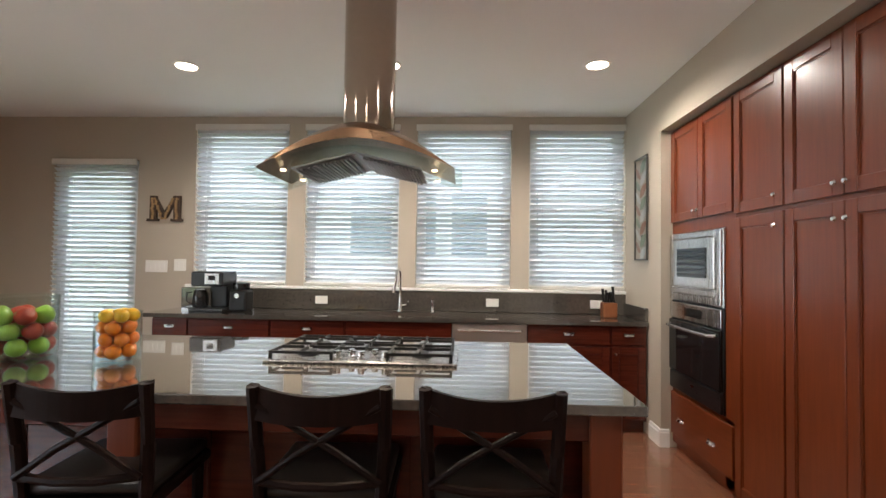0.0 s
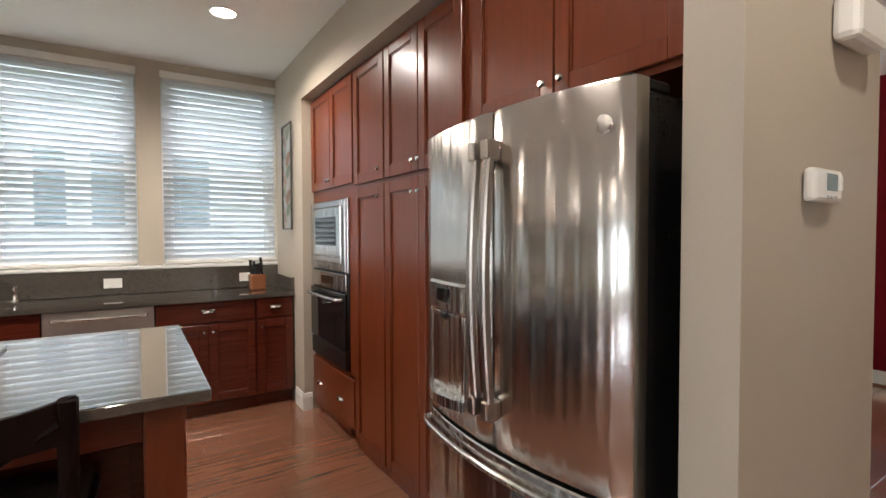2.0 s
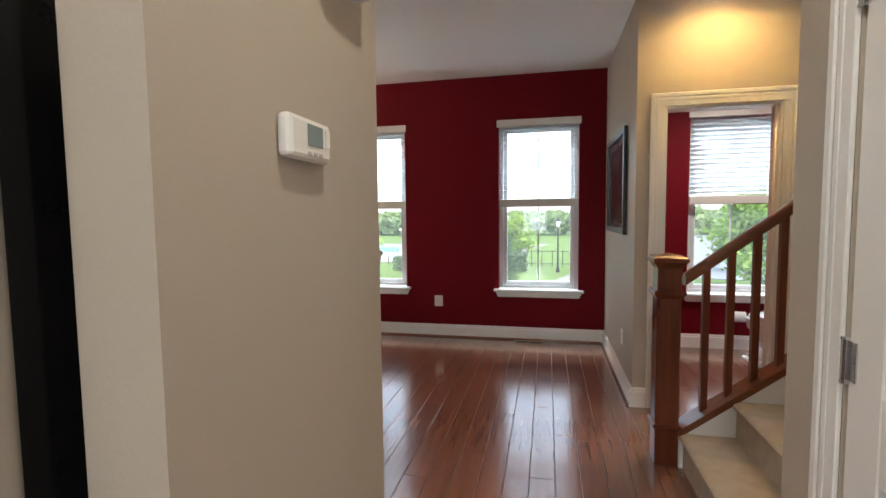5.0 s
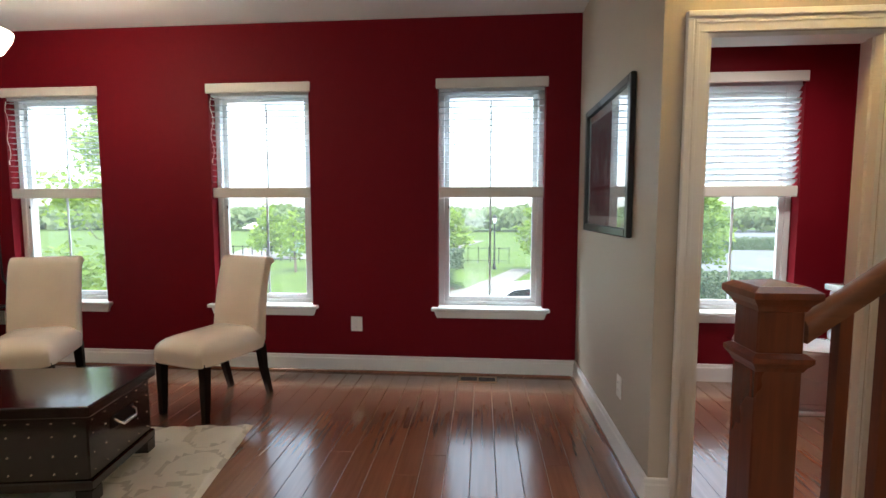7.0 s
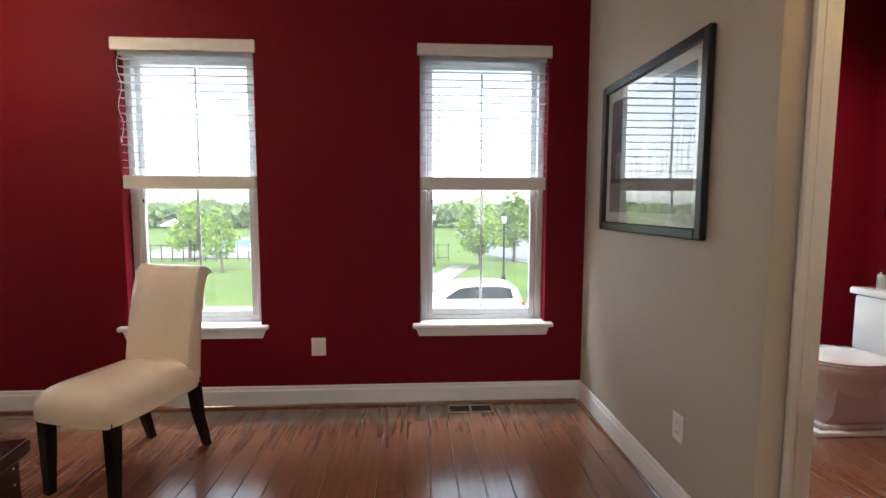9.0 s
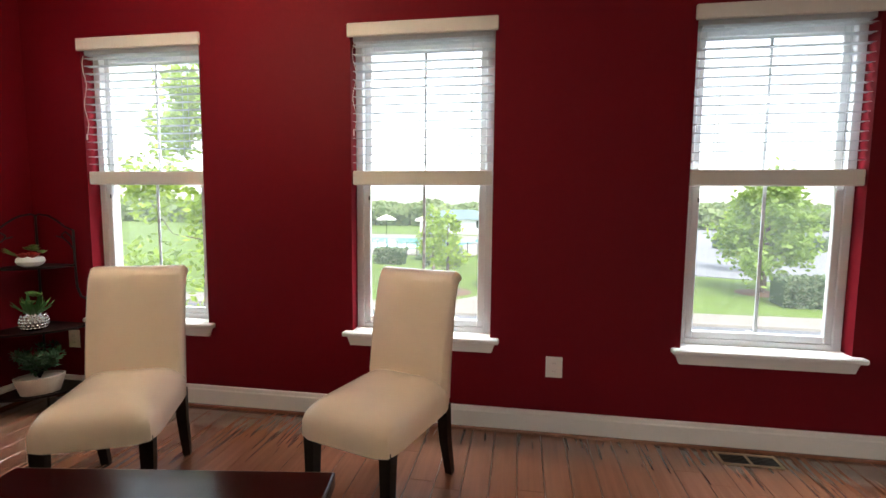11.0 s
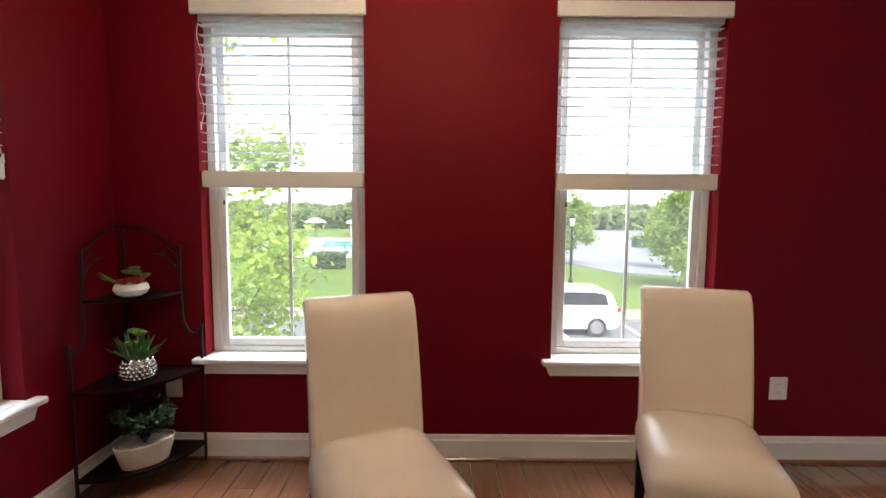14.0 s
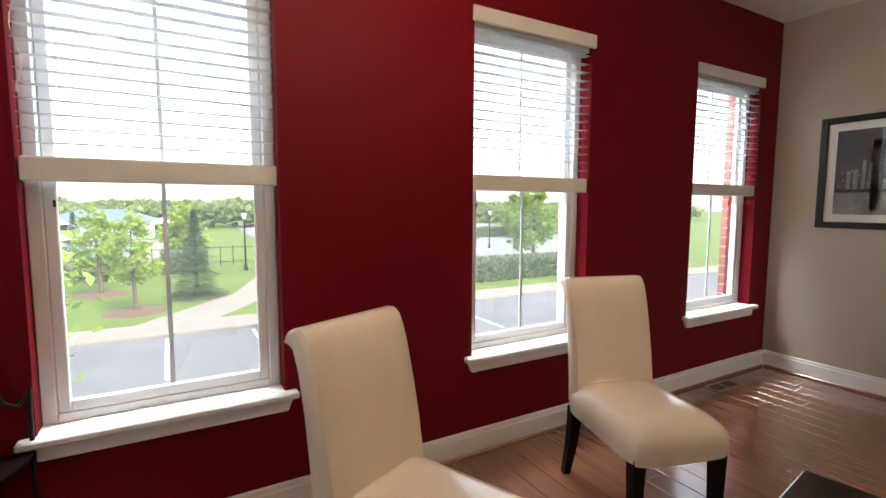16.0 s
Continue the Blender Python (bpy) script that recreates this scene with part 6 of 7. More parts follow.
for x in (-tw + 0.05, -0.05):
    for y in (0.05, tlen - 0.05):
        bm = bmesh.new()
        prism(bm, [(x - 0.035, y - 0.035), (x + 0.035, y - 0.035), (x + 0.035, y + 0.035), (x - 0.035, y + 0.035)], 2, 0.024, 0.084)
        part("foot", bm, MAHOG, tk)
bm = bmesh.new()
for k in range(6):
    for z in (0.16, 0.24, 0.33, 0.39):
        x = -tw + 0.06 + k * 0.084
        if z in (0.24, 0.33) and k in (2, 3):
            continue
        for y, s in ((0.025, -1), (tlen - 0.025, 1)):
            tube(bm, (x, y, z), (x, y + s * 0.004, z), 0.0045, 0.0025, 8)
for k in range(10):
    for z in (0.16, 0.24, 0.33, 0.39):
        y = 0.08 + k * 0.094
        for x, s in ((-0.025, 1), (-tw + 0.025, -1)):
            tube(bm, (x, y, z), (x + s * 0.004, y, z), 0.006, 0.003, 8)
part("studs", bm, BRASS, tk, "small pewter studs")
bm = bmesh.new()
box(bm, (-0.36, -0.18), (0.018, 0.0245), (0.285, 0.345), 0.003)
part("handle_plate", bm, ESPRESSO, tk)
bm = bmesh.new()
pipe(bm, [(-0.34, 0.018, 0.325), (-0.34, 0.0, 0.315), (-0.32, -0.012, 0.295), (-0.22, -0.012, 0.295), (-0.20, 0.0, 0.315), (-0.20, 0.018, 0.325)], 0.007, 8)
part("handle", bm, BRASS, tk, "pewter drop handle", smooth=True)
put(tk, pose(4.54, 2.165, 0.0, 0, 0, 8.6))

# ceiling pendant over the trunk
OPAL = glow("opal_lamp_glass", (1.0, 0.78, 0.52), 2.0)
lp = thing("pendant_lamp", (4.6, 3.2, 2.15), "warm opal glass bowl lamp hanging from the ceiling", "ceiling light")
bm = bmesh.new()
lathe(bm, [(0, 2.13), (0.08, 2.14), (0.15, 2.18), (0.19, 2.25), (0.20, 2.29), (0.19, 2.29), (0, 2.28)], (4.6, 3.2, 0), 28)
part("bowl", bm, OPAL, lp, smooth=True)
bm = bmesh.new()
tube(bm, (4.6, 3.2, 2.28), (4.6, 3.2, KZ - 0.02), 0.008)
lathe(bm, [(0.0, KZ - 0.03), (0.06, KZ - 0.025), (0.065, KZ - 0.001), (0, KZ - 0.001)], (4.6, 3.2, 0), 20)
part("stem", bm, IRON, lp, smooth=True)
lamp("pendant_light", "POINT", pose(4.6, 3.2, 2.42), 7, (1.0, 0.80, 0.58), radius=0.12)

# floor vent
VENTM = surf("bronze_vent", (0.50, 0.38, 0.26), 0.45, metal=0.3, var=0.2, big=9, fine=80)
fv = thing("floor_vent", (5.76, 0.44, 0), "brown floor register with narrow slots", "floor vent")
bm = bmesh.new()
for y in ((0.29, 0.305), (0.43, 0.445), (0.57, 0.585)):
    box(bm, (5.70, 5.82), y, (0.0005, 0.006), 0.001)
for x in ((5.70, 5.715), (5.805, 5.82)):
    box(bm, x, (0.305, 0.57), (0.0005, 0.0058), 0.001)
part("rim", bm, VENTM, fv)
for i in range(6):
    part("slat", one((5.719 + i * 0.0145, 5.726 + i * 0.0145), (0.305, 0.57), (0.0005, 0.0045)), BLACK, fv)

# corner shelf
cs = thing("corner_shelf", (5.72, 4.64, 0), "black wrought iron corner shelf with three wooden shelves", "corner shelf")
CX, CYN = 5.845, 4.745


def quarter(r, z, th=0.014):
    bm = bmesh.new()
    pts = [(CX, CYN)] + [(CX - r * math.cos(q), CYN - r * math.sin(q)) for q in (math.pi / 2 * i / 16 for i in range(17))]
    return prism(bm, pts, 2, z - th, z)


SH = ((0.11, 0.38), (0.505, 0.38), (0.89, 0.285))
for z, r in SH:
    part("shelf", quarter(r, z), ESPRESSO, cs, "black quarter-round shelf")
for way in (0, 1):
    def at(d, z):
        return (CX - d, CYN, z) if way else (CX, CYN - d, z)
    bm = bmesh.new()
    pts = [at(0.375, 0.0), at(0.375, 0.35), at(0.375, 0.66), at(0.378, 0.72), at(0.37, 0.70), at(0.345, 0.665), at(0.31, 0.68), at(0.285, 0.74), at(0.28, 0.85), at(0.28, 1.115)]
    pipe(bm, pts, 0.0075, 8)
    part("upright", bm, IRON, cs, "scrolled iron upright", smooth=True)
    bm = bmesh.new()
    pipe(bm, [at(0.28, 1.11), at(0.22, 1.13), at(0.16, 1.17), at(0.10, 1.20), at(0.03, 1.21), at(0.0, 1.20)], 0.006, 8)
    pipe(bm, [at(0.28, 1.02), at(0.26, 1.07), at(0.22, 1.10), at(0.19, 1.08), at(0.20, 1.06)], 0.0045, 6)
    pipe(bm, [at(0.28, 0.98), at(0.24, 1.03), at(0.20, 1.06), at(0.15, 1.07)], 0.0045, 6)
    part("scroll", bm, IRON, cs, smooth=True)
bm = bmesh.new()
pipe(bm, [(CX, CYN, 0.0), (CX, CYN, 1.205)], 0.0075, 8)
part("corner_post", bm, IRON, cs, smooth=True)

LEAFG = surf("succulent_green", (0.06, 0.16, 0.035), 0.5, var=0.4, big=25, fine=120, bump=0.1)
LEAFL = surf("succulent_light", (0.15, 0.27, 0.06), 0.5, var=0.3, big=25, fine=120, bump=0.1)
LEAFR = surf("succulent_red", (0.42, 0.03, 0.02), 0.5, var=0.3, big=25, fine=120, bump=0.1)
LEAFD = surf("boxwood_green", (0.03, 0.075, 0.022), 0.55, var=0.5, big=30, fine=120, bump=0.1)
SOIL = surf("pot_gravel", (0.22, 0.17, 0.12), 0.95, var=0.4, big=40, fine=220, bump=0.5)
POTW = surf("white_ceramic_pot", (0.78, 0.77, 0.74), 0.3, var=0.05, big=8, fine=100, bump=0.03)
POTS = surf("pale_stone_pot", (0.62, 0.56, 0.48), 0.8, var=0.18, big=12, fine=150, bump=0.2)
SILVER = surf("dimpled_silver_pot", (0.62, 0.60, 0.57), 0.16, metal=1.0, var=0.15, big=20, fine=60, bump=0.0)


def spike(bm, base, way, length, r, mat_index=0, flat=0.45):
    """A pointed fleshy leaf."""
    base, way = Vector(base), Vector(way).normalized()
    side = way.cross(Vector((0, 0, 1)))
    side = side.normalized() if side.length > 0.05 else Vector((1, 0, 0))
    up = side.cross(way)
    rings = []
    for k, w in ((0, 0.55), (0.35, 1.0), (0.7, 0.75)):
        p = base + way * length * k + up * (0.10 * length * k * k)
        rings.append([bm.verts.new(p + side * math.cos(q) * r * w + up * math.sin(q) * r * w * flat) for q in (2 * math.pi * j / 6 for j in range(6))])
    tip = bm.verts.new(base + way * length + up * 0.1 * length)
    for u, w in zip(rings, rings[1:]):
        for j in range(6):
            bm.faces.new((u[j], u[(j + 1) % 6], w[(j + 1) % 6], w[j])).material_index = mat_index
    for j in range(6):
        bm.faces.new((rings[-1][j], rings[-1][(j + 1) % 6], tip)).material_index = mat_index


def rosette(bm, c, r, layers, mi, rng):
    for lay in range(layers):
        n = 5 + lay * 2
        tilt = 1.25 - lay * 0.38
        for i in range(n):
            q = 2 * math.pi * i / n + lay
            spike(bm, Vector(c), (math.cos(q) * math.cos(tilt), math.sin(q) * math.cos(tilt), math.sin(tilt)), r * (0.6 + 0.2 * lay), r * 0.22, mi)


P1, P2, P3 = (5.675, 4.60), (5.640, 4.565), (5.635, 4.545)
rng = random.Random(11)
p1 = thing("succulent_bowl", (*P1, 0.891), "white bowl of red and green succulents on the top shelf", "potted plant", "plants on the corner shelf")
bm = bmesh.new()
lathe(bm, [(0, 0.8905), (0.035, 0.8905), (0.062, 0.905), (0.074, 0.925), (0.068, 0.945), (0.060, 0.952), (0.056, 0.945), (0, 0.943)], (*P1, 0), 28)
part("pot", bm, POTW, p1, "white glazed bowl", smooth=True)
bm = bmesh.new()
rosette(bm, (P1[0] - 0.01, P1[1] - 0.03, 0.95), 0.055, 3, 0, rng)
rosette(bm, (P1[0] - 0.035, P1[1] + 0.01, 0.95), 0.045, 3, 0, rng)
part("red_succulent", bm, LEAFR, p1, "red succulent", smooth=True)
bm = bmesh.new()
for i in range(5):
    rosette(bm, (P1[0] + 0.025 + rng.uniform(-0.025, 0.03), P1[1] + rng.uniform(-0.045, 0.03), 0.955 + rng.uniform(0, 0.055)), 0.035, 3, 0, rng)
for i in range(4):
    spike(bm, (P1[0] - 0.03, P1[1] + 0.02, 0.95), (-0.8, 0.5 + i * 0.12, 0.35 + i * 0.12), 0.11, 0.008)
part("green_succulent", bm, LEAFL, p1, "pale green succulents", smooth=True)
p2 = thing("succulent_pot", (*P2, 0.506), "spiky green succulent in a dimpled silver pot", "potted plant", "plants on the corner shelf")
bm = bmesh.new()
prof = [(0, 0.5055), (0.045, 0.5055), (0.062, 0.53), (0.068, 0.56), (0.062, 0.595), (0.050, 0.612), (0.046, 0.606), (0, 0.600)]
lathe(bm, prof, (*P2, 0), 24)
part("pot", bm, SILVER, p2, "silver pot", smooth=True)
bm = bmesh.new()
for lay in range(5):
    z = 0.522 + lay * 0.018
    r = (0.060, 0.067, 0.069, 0.066, 0.058)[lay]
    for i in range(20):
        q = 2 * math.pi * (i + 0.5 * (lay % 2)) / 20
        ball(bm, (P2[0] + r * math.cos(q), P2[1] + r * math.sin(q), z), 0.0095, 8)
part("studs", bm, SILVER, p2, "rows of silver dimples", smooth=True)
bm = bmesh.new()
for i in range(46):
    q, tl2 = rng.uniform(0, 6.283), rng.uniform(0.35, 1.3)
    spike(bm, (P2[0] + 0.03 * math.cos(q), P2[1] + 0.03 * math.sin(q), 0.605), (math.cos(q) * math.cos(tl2), math.sin(q) * math.cos(tl2), math.sin(tl2)), rng.uniform(0.08, 0.14), 0.0085)
part("spiky_leaves", bm, LEAFG, p2, smooth=True)
bm = bmesh.new()
for i in range(7):
    rosette(bm, (P2[0] + rng.uniform(-0.03, 0.03), P2[1] + rng.uniform(-0.03, 0.03), 0.66 + rng.uniform(0, 0.07)), 0.035, 3, 0, rng)
part("rosettes", bm, LEAFL, p2, smooth=True)
p3 = thing("shrub_pot", (*P3, 0.111), "small leafy shrub in an oval stone pot", "potted plant", "plants on the corner shelf")
bm = bmesh.new()
lathe(bm, [(0, 0.1105), (0.088, 0.1105), (0.105, 0.17), (0.115, 0.215), (0.108, 0.218), (0.10, 0.205), (0, 0.203)], (0, 0, 0), 32)
for v in bm.verts:
    v.co = Matrix.Rotation(radians(-42), 3, "Z") @ Vector((v.co.x * 1.12, v.co.y * 0.72, v.co.z)) + Vector((*P3, 0))
part("pot", bm, POTS, p3, "pale oval stone pot", smooth=True)
bm = bmesh.new()
stems = []
for i in range(9):
    q = 2 * math.pi * i / 9
    a = Vector((*P3, 0.205))
    b2 = a + Vector((0.10 * math.cos(q), 0.10 * math.sin(q), rng.uniform(0.10, 0.17)))
    pipe(bm, [a, a + (b2 - a) * 0.5 + Vector((0, 0, 0.03)), b2], [0.006, 0.005, 0.003], 6)
    stems += [a + (b2 - a) * k for k in (0.55, 0.8, 1.0)]
part("stems", bm, ESPRESSO, p3)
bm = bmesh.new()
for s in stems:
    for i in range(26):
        d = Vector((rng.gauss(0, 1), rng.gauss(0, 1), rng.gauss(0, 0.8))).normalized()
        spike(bm, s + d * rng.uniform(0.005, 0.03), d + Vector((0, 0, 0.3)), rng.uniform(0.018, 0.032), 0.009, 0, 0.2)
part("leaves", bm, LEAFD, p3)

# ---- outside ----
GRASS = surf("lawn", (0.092, 0.150, 0.014), 0.95, var=0.3, big=0.4, fine=14, bump=0.4)
ASPHALT = surf("asphalt", (0.135, 0.14, 0.15), 0.9, var=0.2, big=0.5, fine=40, bump=0.2)
CONCRETE = surf("concrete_walk", (0.23, 0.21, 0.18), 0.9, var=0.12, big=0.6, fine=30, bump=0.2)
MULCH = surf("bark_mulch", (0.13, 0.075, 0.05), 0.95, var=0.4, big=3, fine=30, bump=0.5)
BARK = surf("tree_bark", (0.14, 0.10, 0.075), 0.9, var=0.4, big=6, fine=40, bump=0.5)
BRICK = surf("red_brick", (0.30, 0.085, 0.055), 0.85, var=0.3, big=6, fine=60, bump=0.3)
SIDING = surf("pale_siding", (0.62, 0.64, 0.64), 0.7, var=0.06, big=1, fine=30, bump=0.1)
SHUTTER = surf("blue_grey_shutter", (0.12, 0.17, 0.20), 0.6, var=0.15, big=4, fine=40, bump=0.1)
POOLW = surf("pool_water", (0.10, 0.45, 0.46), 0.05, var=0.15, big=0.4, fine=3, bump=0.05)
CANVAS = surf("umbrella_canvas", (0.75, 0.72, 0.66), 0.9, var=0.1, big=2, fine=60, bump=0.2)


def leaf_mat(name, a, b):
    m, nt, bs = node_material(name)
    info = nt.nodes.new("ShaderNodeNewGeometry")
    ramp = nt.nodes.new("ShaderNodeValToRGB")
    ramp.color_ramp.elements[0].color, ramp.color_ramp.elements[1].color = (*a, 1), (*b, 1)
    nt.links.new(info.outputs["Random Per Island"], ramp.inputs[0])
    nt.links.new(ramp.outputs[0], bs.inputs["Base Color"])
    bs.inputs["Roughness"].default_value = 0.6
    bs.inputs["Subsurface Weight"].default_value = 0.0
    tr = nt.nodes.new("ShaderNodeBsdfTranslucent")
    mx = nt.nodes.new("ShaderNodeMixShader")
    mx.inputs[0].default_value = 0.5
    nt.links.new(ramp.outputs[0], tr.inputs[0])
    nt.links.new(bs.outputs[0], mx.inputs[1])
    nt.links.new(tr.outputs[0], mx.inputs[2])
    nt.links.new(mx.outputs[0], nt.nodes["Material Output"].inputs[0])
    return m


LEAF1 = leaf_mat("spring_leaves", (0.19, 0.30, 0.03), (0.38, 0.50, 0.07))
LEAF2 = leaf_mat("tree_leaves", (0.15, 0.25, 0.04), (0.29, 0.40, 0.08))
LEAF3 = leaf_mat("conifer_needles", (0.06, 0.11, 0.045), (0.13, 0.19, 0.08))
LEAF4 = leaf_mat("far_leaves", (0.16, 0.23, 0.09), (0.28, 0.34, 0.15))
HEDGE = leaf_mat("hedge_leaves", (0.08, 0.13, 0.06), (0.24, 0.30, 0.16))

part("ground", one((-120, 420), (-350, 350), (GROUND - 1.0, GROUND)), GRASS, kind="structure", label="green lawn reaching to the horizon")
part("road", one((9.0, 22.9), (-45, 60), (GROUND - 0.5, GROUND + 0.03)), ASPHALT, kind="structure", label="grey asphalt parking bay")
part("kerb", one((22.9, 23.1), (-45, 60), (GROUND - 0.5, GROUND + 0.15), 0.02), CONCRETE, kind="structure", label="concrete kerb")
part("pavement", one((23.1, 24.8), (-45, 60), (GROUND - 0.5, GROUND + 0.14)), CONCRETE, kind="structure", label="concrete pavement")
bm = bmesh.new()
prism(bm, [(24.8, 5.6), (24.8, 2.6), (29.5, -0.6), (40, -3.6), (40, -2.0), (30.5, 1.2)], 2, GROUND - 0.2, GROUND + 0.06)
part("walkway", bm, CONCRETE, kind="structure", label="concrete path curving across the lawn")
bm = bmesh.new()
prism(bm, [(38, -9.5), (36, -14), (32, -40), (120, -70), (120, -8), (52, -5)], 2, GROUND - 0.2, GROUND + 0.05)
part("car_park", bm, surf("pale_asphalt", (0.19, 0.195, 0.21), 0.9, var=0.1, big=0.4, fine=20, bump=0.1), kind="structure", label="pale asphalt car park")
bm = bmesh.new()
prism(bm, [(46, 6), (46, 26), (75, 34), (75, 0)], 2, GROUND - 0.2, GROUND + 0.08)
part("pool_deck", bm, CONCRETE, kind="structure", label="pale concrete pool deck")
bm = bmesh.new()
prism(bm, [(52, 10), (52, 22), (66, 26), (66, 6)], 2, GROUND, GROUND + 0.14)
part("pool", bm, POOLW, kind="structure", label="turquoise outdoor pool water")
for y in (-7.0, -4.2, -1.4, 1.4, 4.2, 7.0, 9.8):
    tagged(part("parking_line", one((18.2, 22.6), (y - 0.06, y + 0.06), (GROUND + 0.031, GROUND + 0.036)), CANVAS), "white painted parking line", kind="structure")
part("verge", one((6.2, 9.0), (-45, 60), (GROUND - 0.5, GROUND + 0.06)), GRASS, kind="structure", label="grass verge below the house")


def tree(x, y, height, spread, leaves, crown_from, seed, count=1500, size=0.16, mat=None, label="leafy green tree on the lawn", trunk_r=0.10):
    rng = random.Random(seed)
    t = thing("tree", (x, y, GROUND), label, "tree", "trees outside")
    bm = bmesh.new()
    top = Vector((x + rng.uniform(-0.2, 0.2), y + rng.uniform(-0.2, 0.2), GROUND + height * 0.9))
    base = Vector((x, y, GROUND))
    pts = [base + (top - base) * k + Vector((rng.uniform(-0.05, 0.05), rng.uniform(-0.05, 0.05), 0)) * height * 0.2 * k for k in (0, 0.2, 0.4, 0.6, 0.8, 1.0)]
    pipe(bm, pts, [trunk_r * (1.15 - k) for k in (0, 0.2, 0.4, 0.6, 0.8, 1.0)], 8)
    clumps = []
    limbs = 13
    for i in range(limbs):
        k = crown_from + (0.95 - crown_from) * (i + 0.5) / limbs
        s = base + (top - base) * max(0.15, k - 0.12)
        rel = (k - crown_from) / (1 - crown_from)
        w = spread * (0.55 + 0.9 * rel) * (1.15 - rel) * 0.95
        q = i * 2.4 + rng.uniform(-0.4, 0.4)
        e = base + (top - base) * k + Vector((math.cos(q), math.sin(q), 0)) * w * rng.uniform(0.7, 1.05)
        mid2 = (s + e) / 2 + Vector((0, 0, -0.04 * height))
        pipe(bm, [s, mid2, e], [trunk_r * 0.4 * (1.1 - k), trunk_r * 0.25 * (1.1 - k), 0.008], 6)
        clumps += [(e, w * 0.42), (mid2 * 0.35 + e * 0.65, w * 0.42), ((s + e) / 2 + Vector((0, 0, 0.05 * height)), w * 0.4)]
    clumps.append((top, spread * 0.3))
    part("trunk", bm, BARK, t, smooth=True)
    verts, faces = [], []
    for c in range(count):
        p, r = clumps[c % len(clumps)]
        o = p + Vector((rng.gauss(0, 0.5), rng.gauss(0, 0.5), rng.gauss(0, 0.42))) * max(0.25, r)
        a = Vector((rng.gauss(0, 1), rng.gauss(0, 1), rng.gauss(0, 0.6))).normalized()
        b = a.cross(Vector((rng.gauss(0, 1), rng.gauss(0, 1), rng.gauss(0, 1)))).normalized()
        s = size * rng.uniform(0.6, 1.25)
        i = len(verts)
        verts += [o - a * s * 0.6, o + b * s * 0.33, o + a * s * 0.6, o - b * s * 0.33]
        faces.append((i, i + 1, i + 2, i + 3))
    me = bpy.data.meshes.new("crown")
    me.from_pydata([v - base for v in verts], [], faces)
    me.materials.append(mat or leaves)
    o = new("crown", me)
    o.parent = t
    return t


tree(9.2, 5.9, 7.4, 1.65, LEAF1, 0.2, 3, 8500, 0.10, label="young maple close to the house", trunk_r=0.06)
tree(28.3, 5.4, 4.7, 1.35, LEAF1, 0.34, 5, 1700, 0.20, label="young spring-green tree in a mulch ring", trunk_r=0.09)
tree(33.8, 7.2, 4.9, 1.45, LEAF1, 0.34, 6, 1800, 0.21, label="young spring-green tree in a mulch ring", trunk_r=0.10)
tree(31.4, -11.5, 6.8, 3.4, LEAF2, 0.24, 7, 5000, 0.30, label="broad shade tree beside the car park", trunk_r=0.2)
tree(38.0, -4.0, 5.8, 2.2, LEAF1, 0.3, 8, 3000, 0.28, trunk_r=0.12)
tree(42.5, -7.5, 6.2, 2.4, LEAF2, 0.3, 9, 3000, 0.30, trunk_r=0.13)
tree(40.5, -14.5, 6.2, 2.4, LEAF1, 0.3, 10, 3000, 0.30, trunk_r=0.13)
tree(47.0, 3.0, 4.9, 1.9, LEAF1, 0.28, 13, 2600, 0.34, trunk_r=0.13)
tree(37.0, 14.5, 4.8, 1.6, LEAF1, 0.3, 14, 1700, 0.24, trunk_r=0.1)
tree(44.0, 20.0, 5.2, 2.2, LEAF1, 0.28, 15, 2600, 0.34, trunk_r=0.13)
tree(34.0, -22.0, 6.6, 2.9, LEAF2, 0.26, 16, 3200, 0.32, trunk_r=0.16)
tree(52.0, -22.0, 7.1, 2.9, LEAF1, 0.26, 17, 2600, 0.36, trunk_r=0.16)
tree(58.0, -40.0, 7.5, 3.4, LEAF2, 0.26, 18, 2600, 0.40, trunk_r=0.16)
for x, y in ((28.3, 5.4), (33.8, 7.2), (30.9, 2.9), (31.4, -11.5)):
    bm = bmesh.new()
    lathe(bm, [(0.0, GROUND + 0.10), (0.7, GROUND + 0.08), (1.2, GROUND + 0.03), (1.35, GROUND - 0.02)], (x, y, 0), 20)
    tagged(part("mulch_ring", bm, MULCH, smooth=True), "ring of dark bark mulch round a tree", "mulch bed")


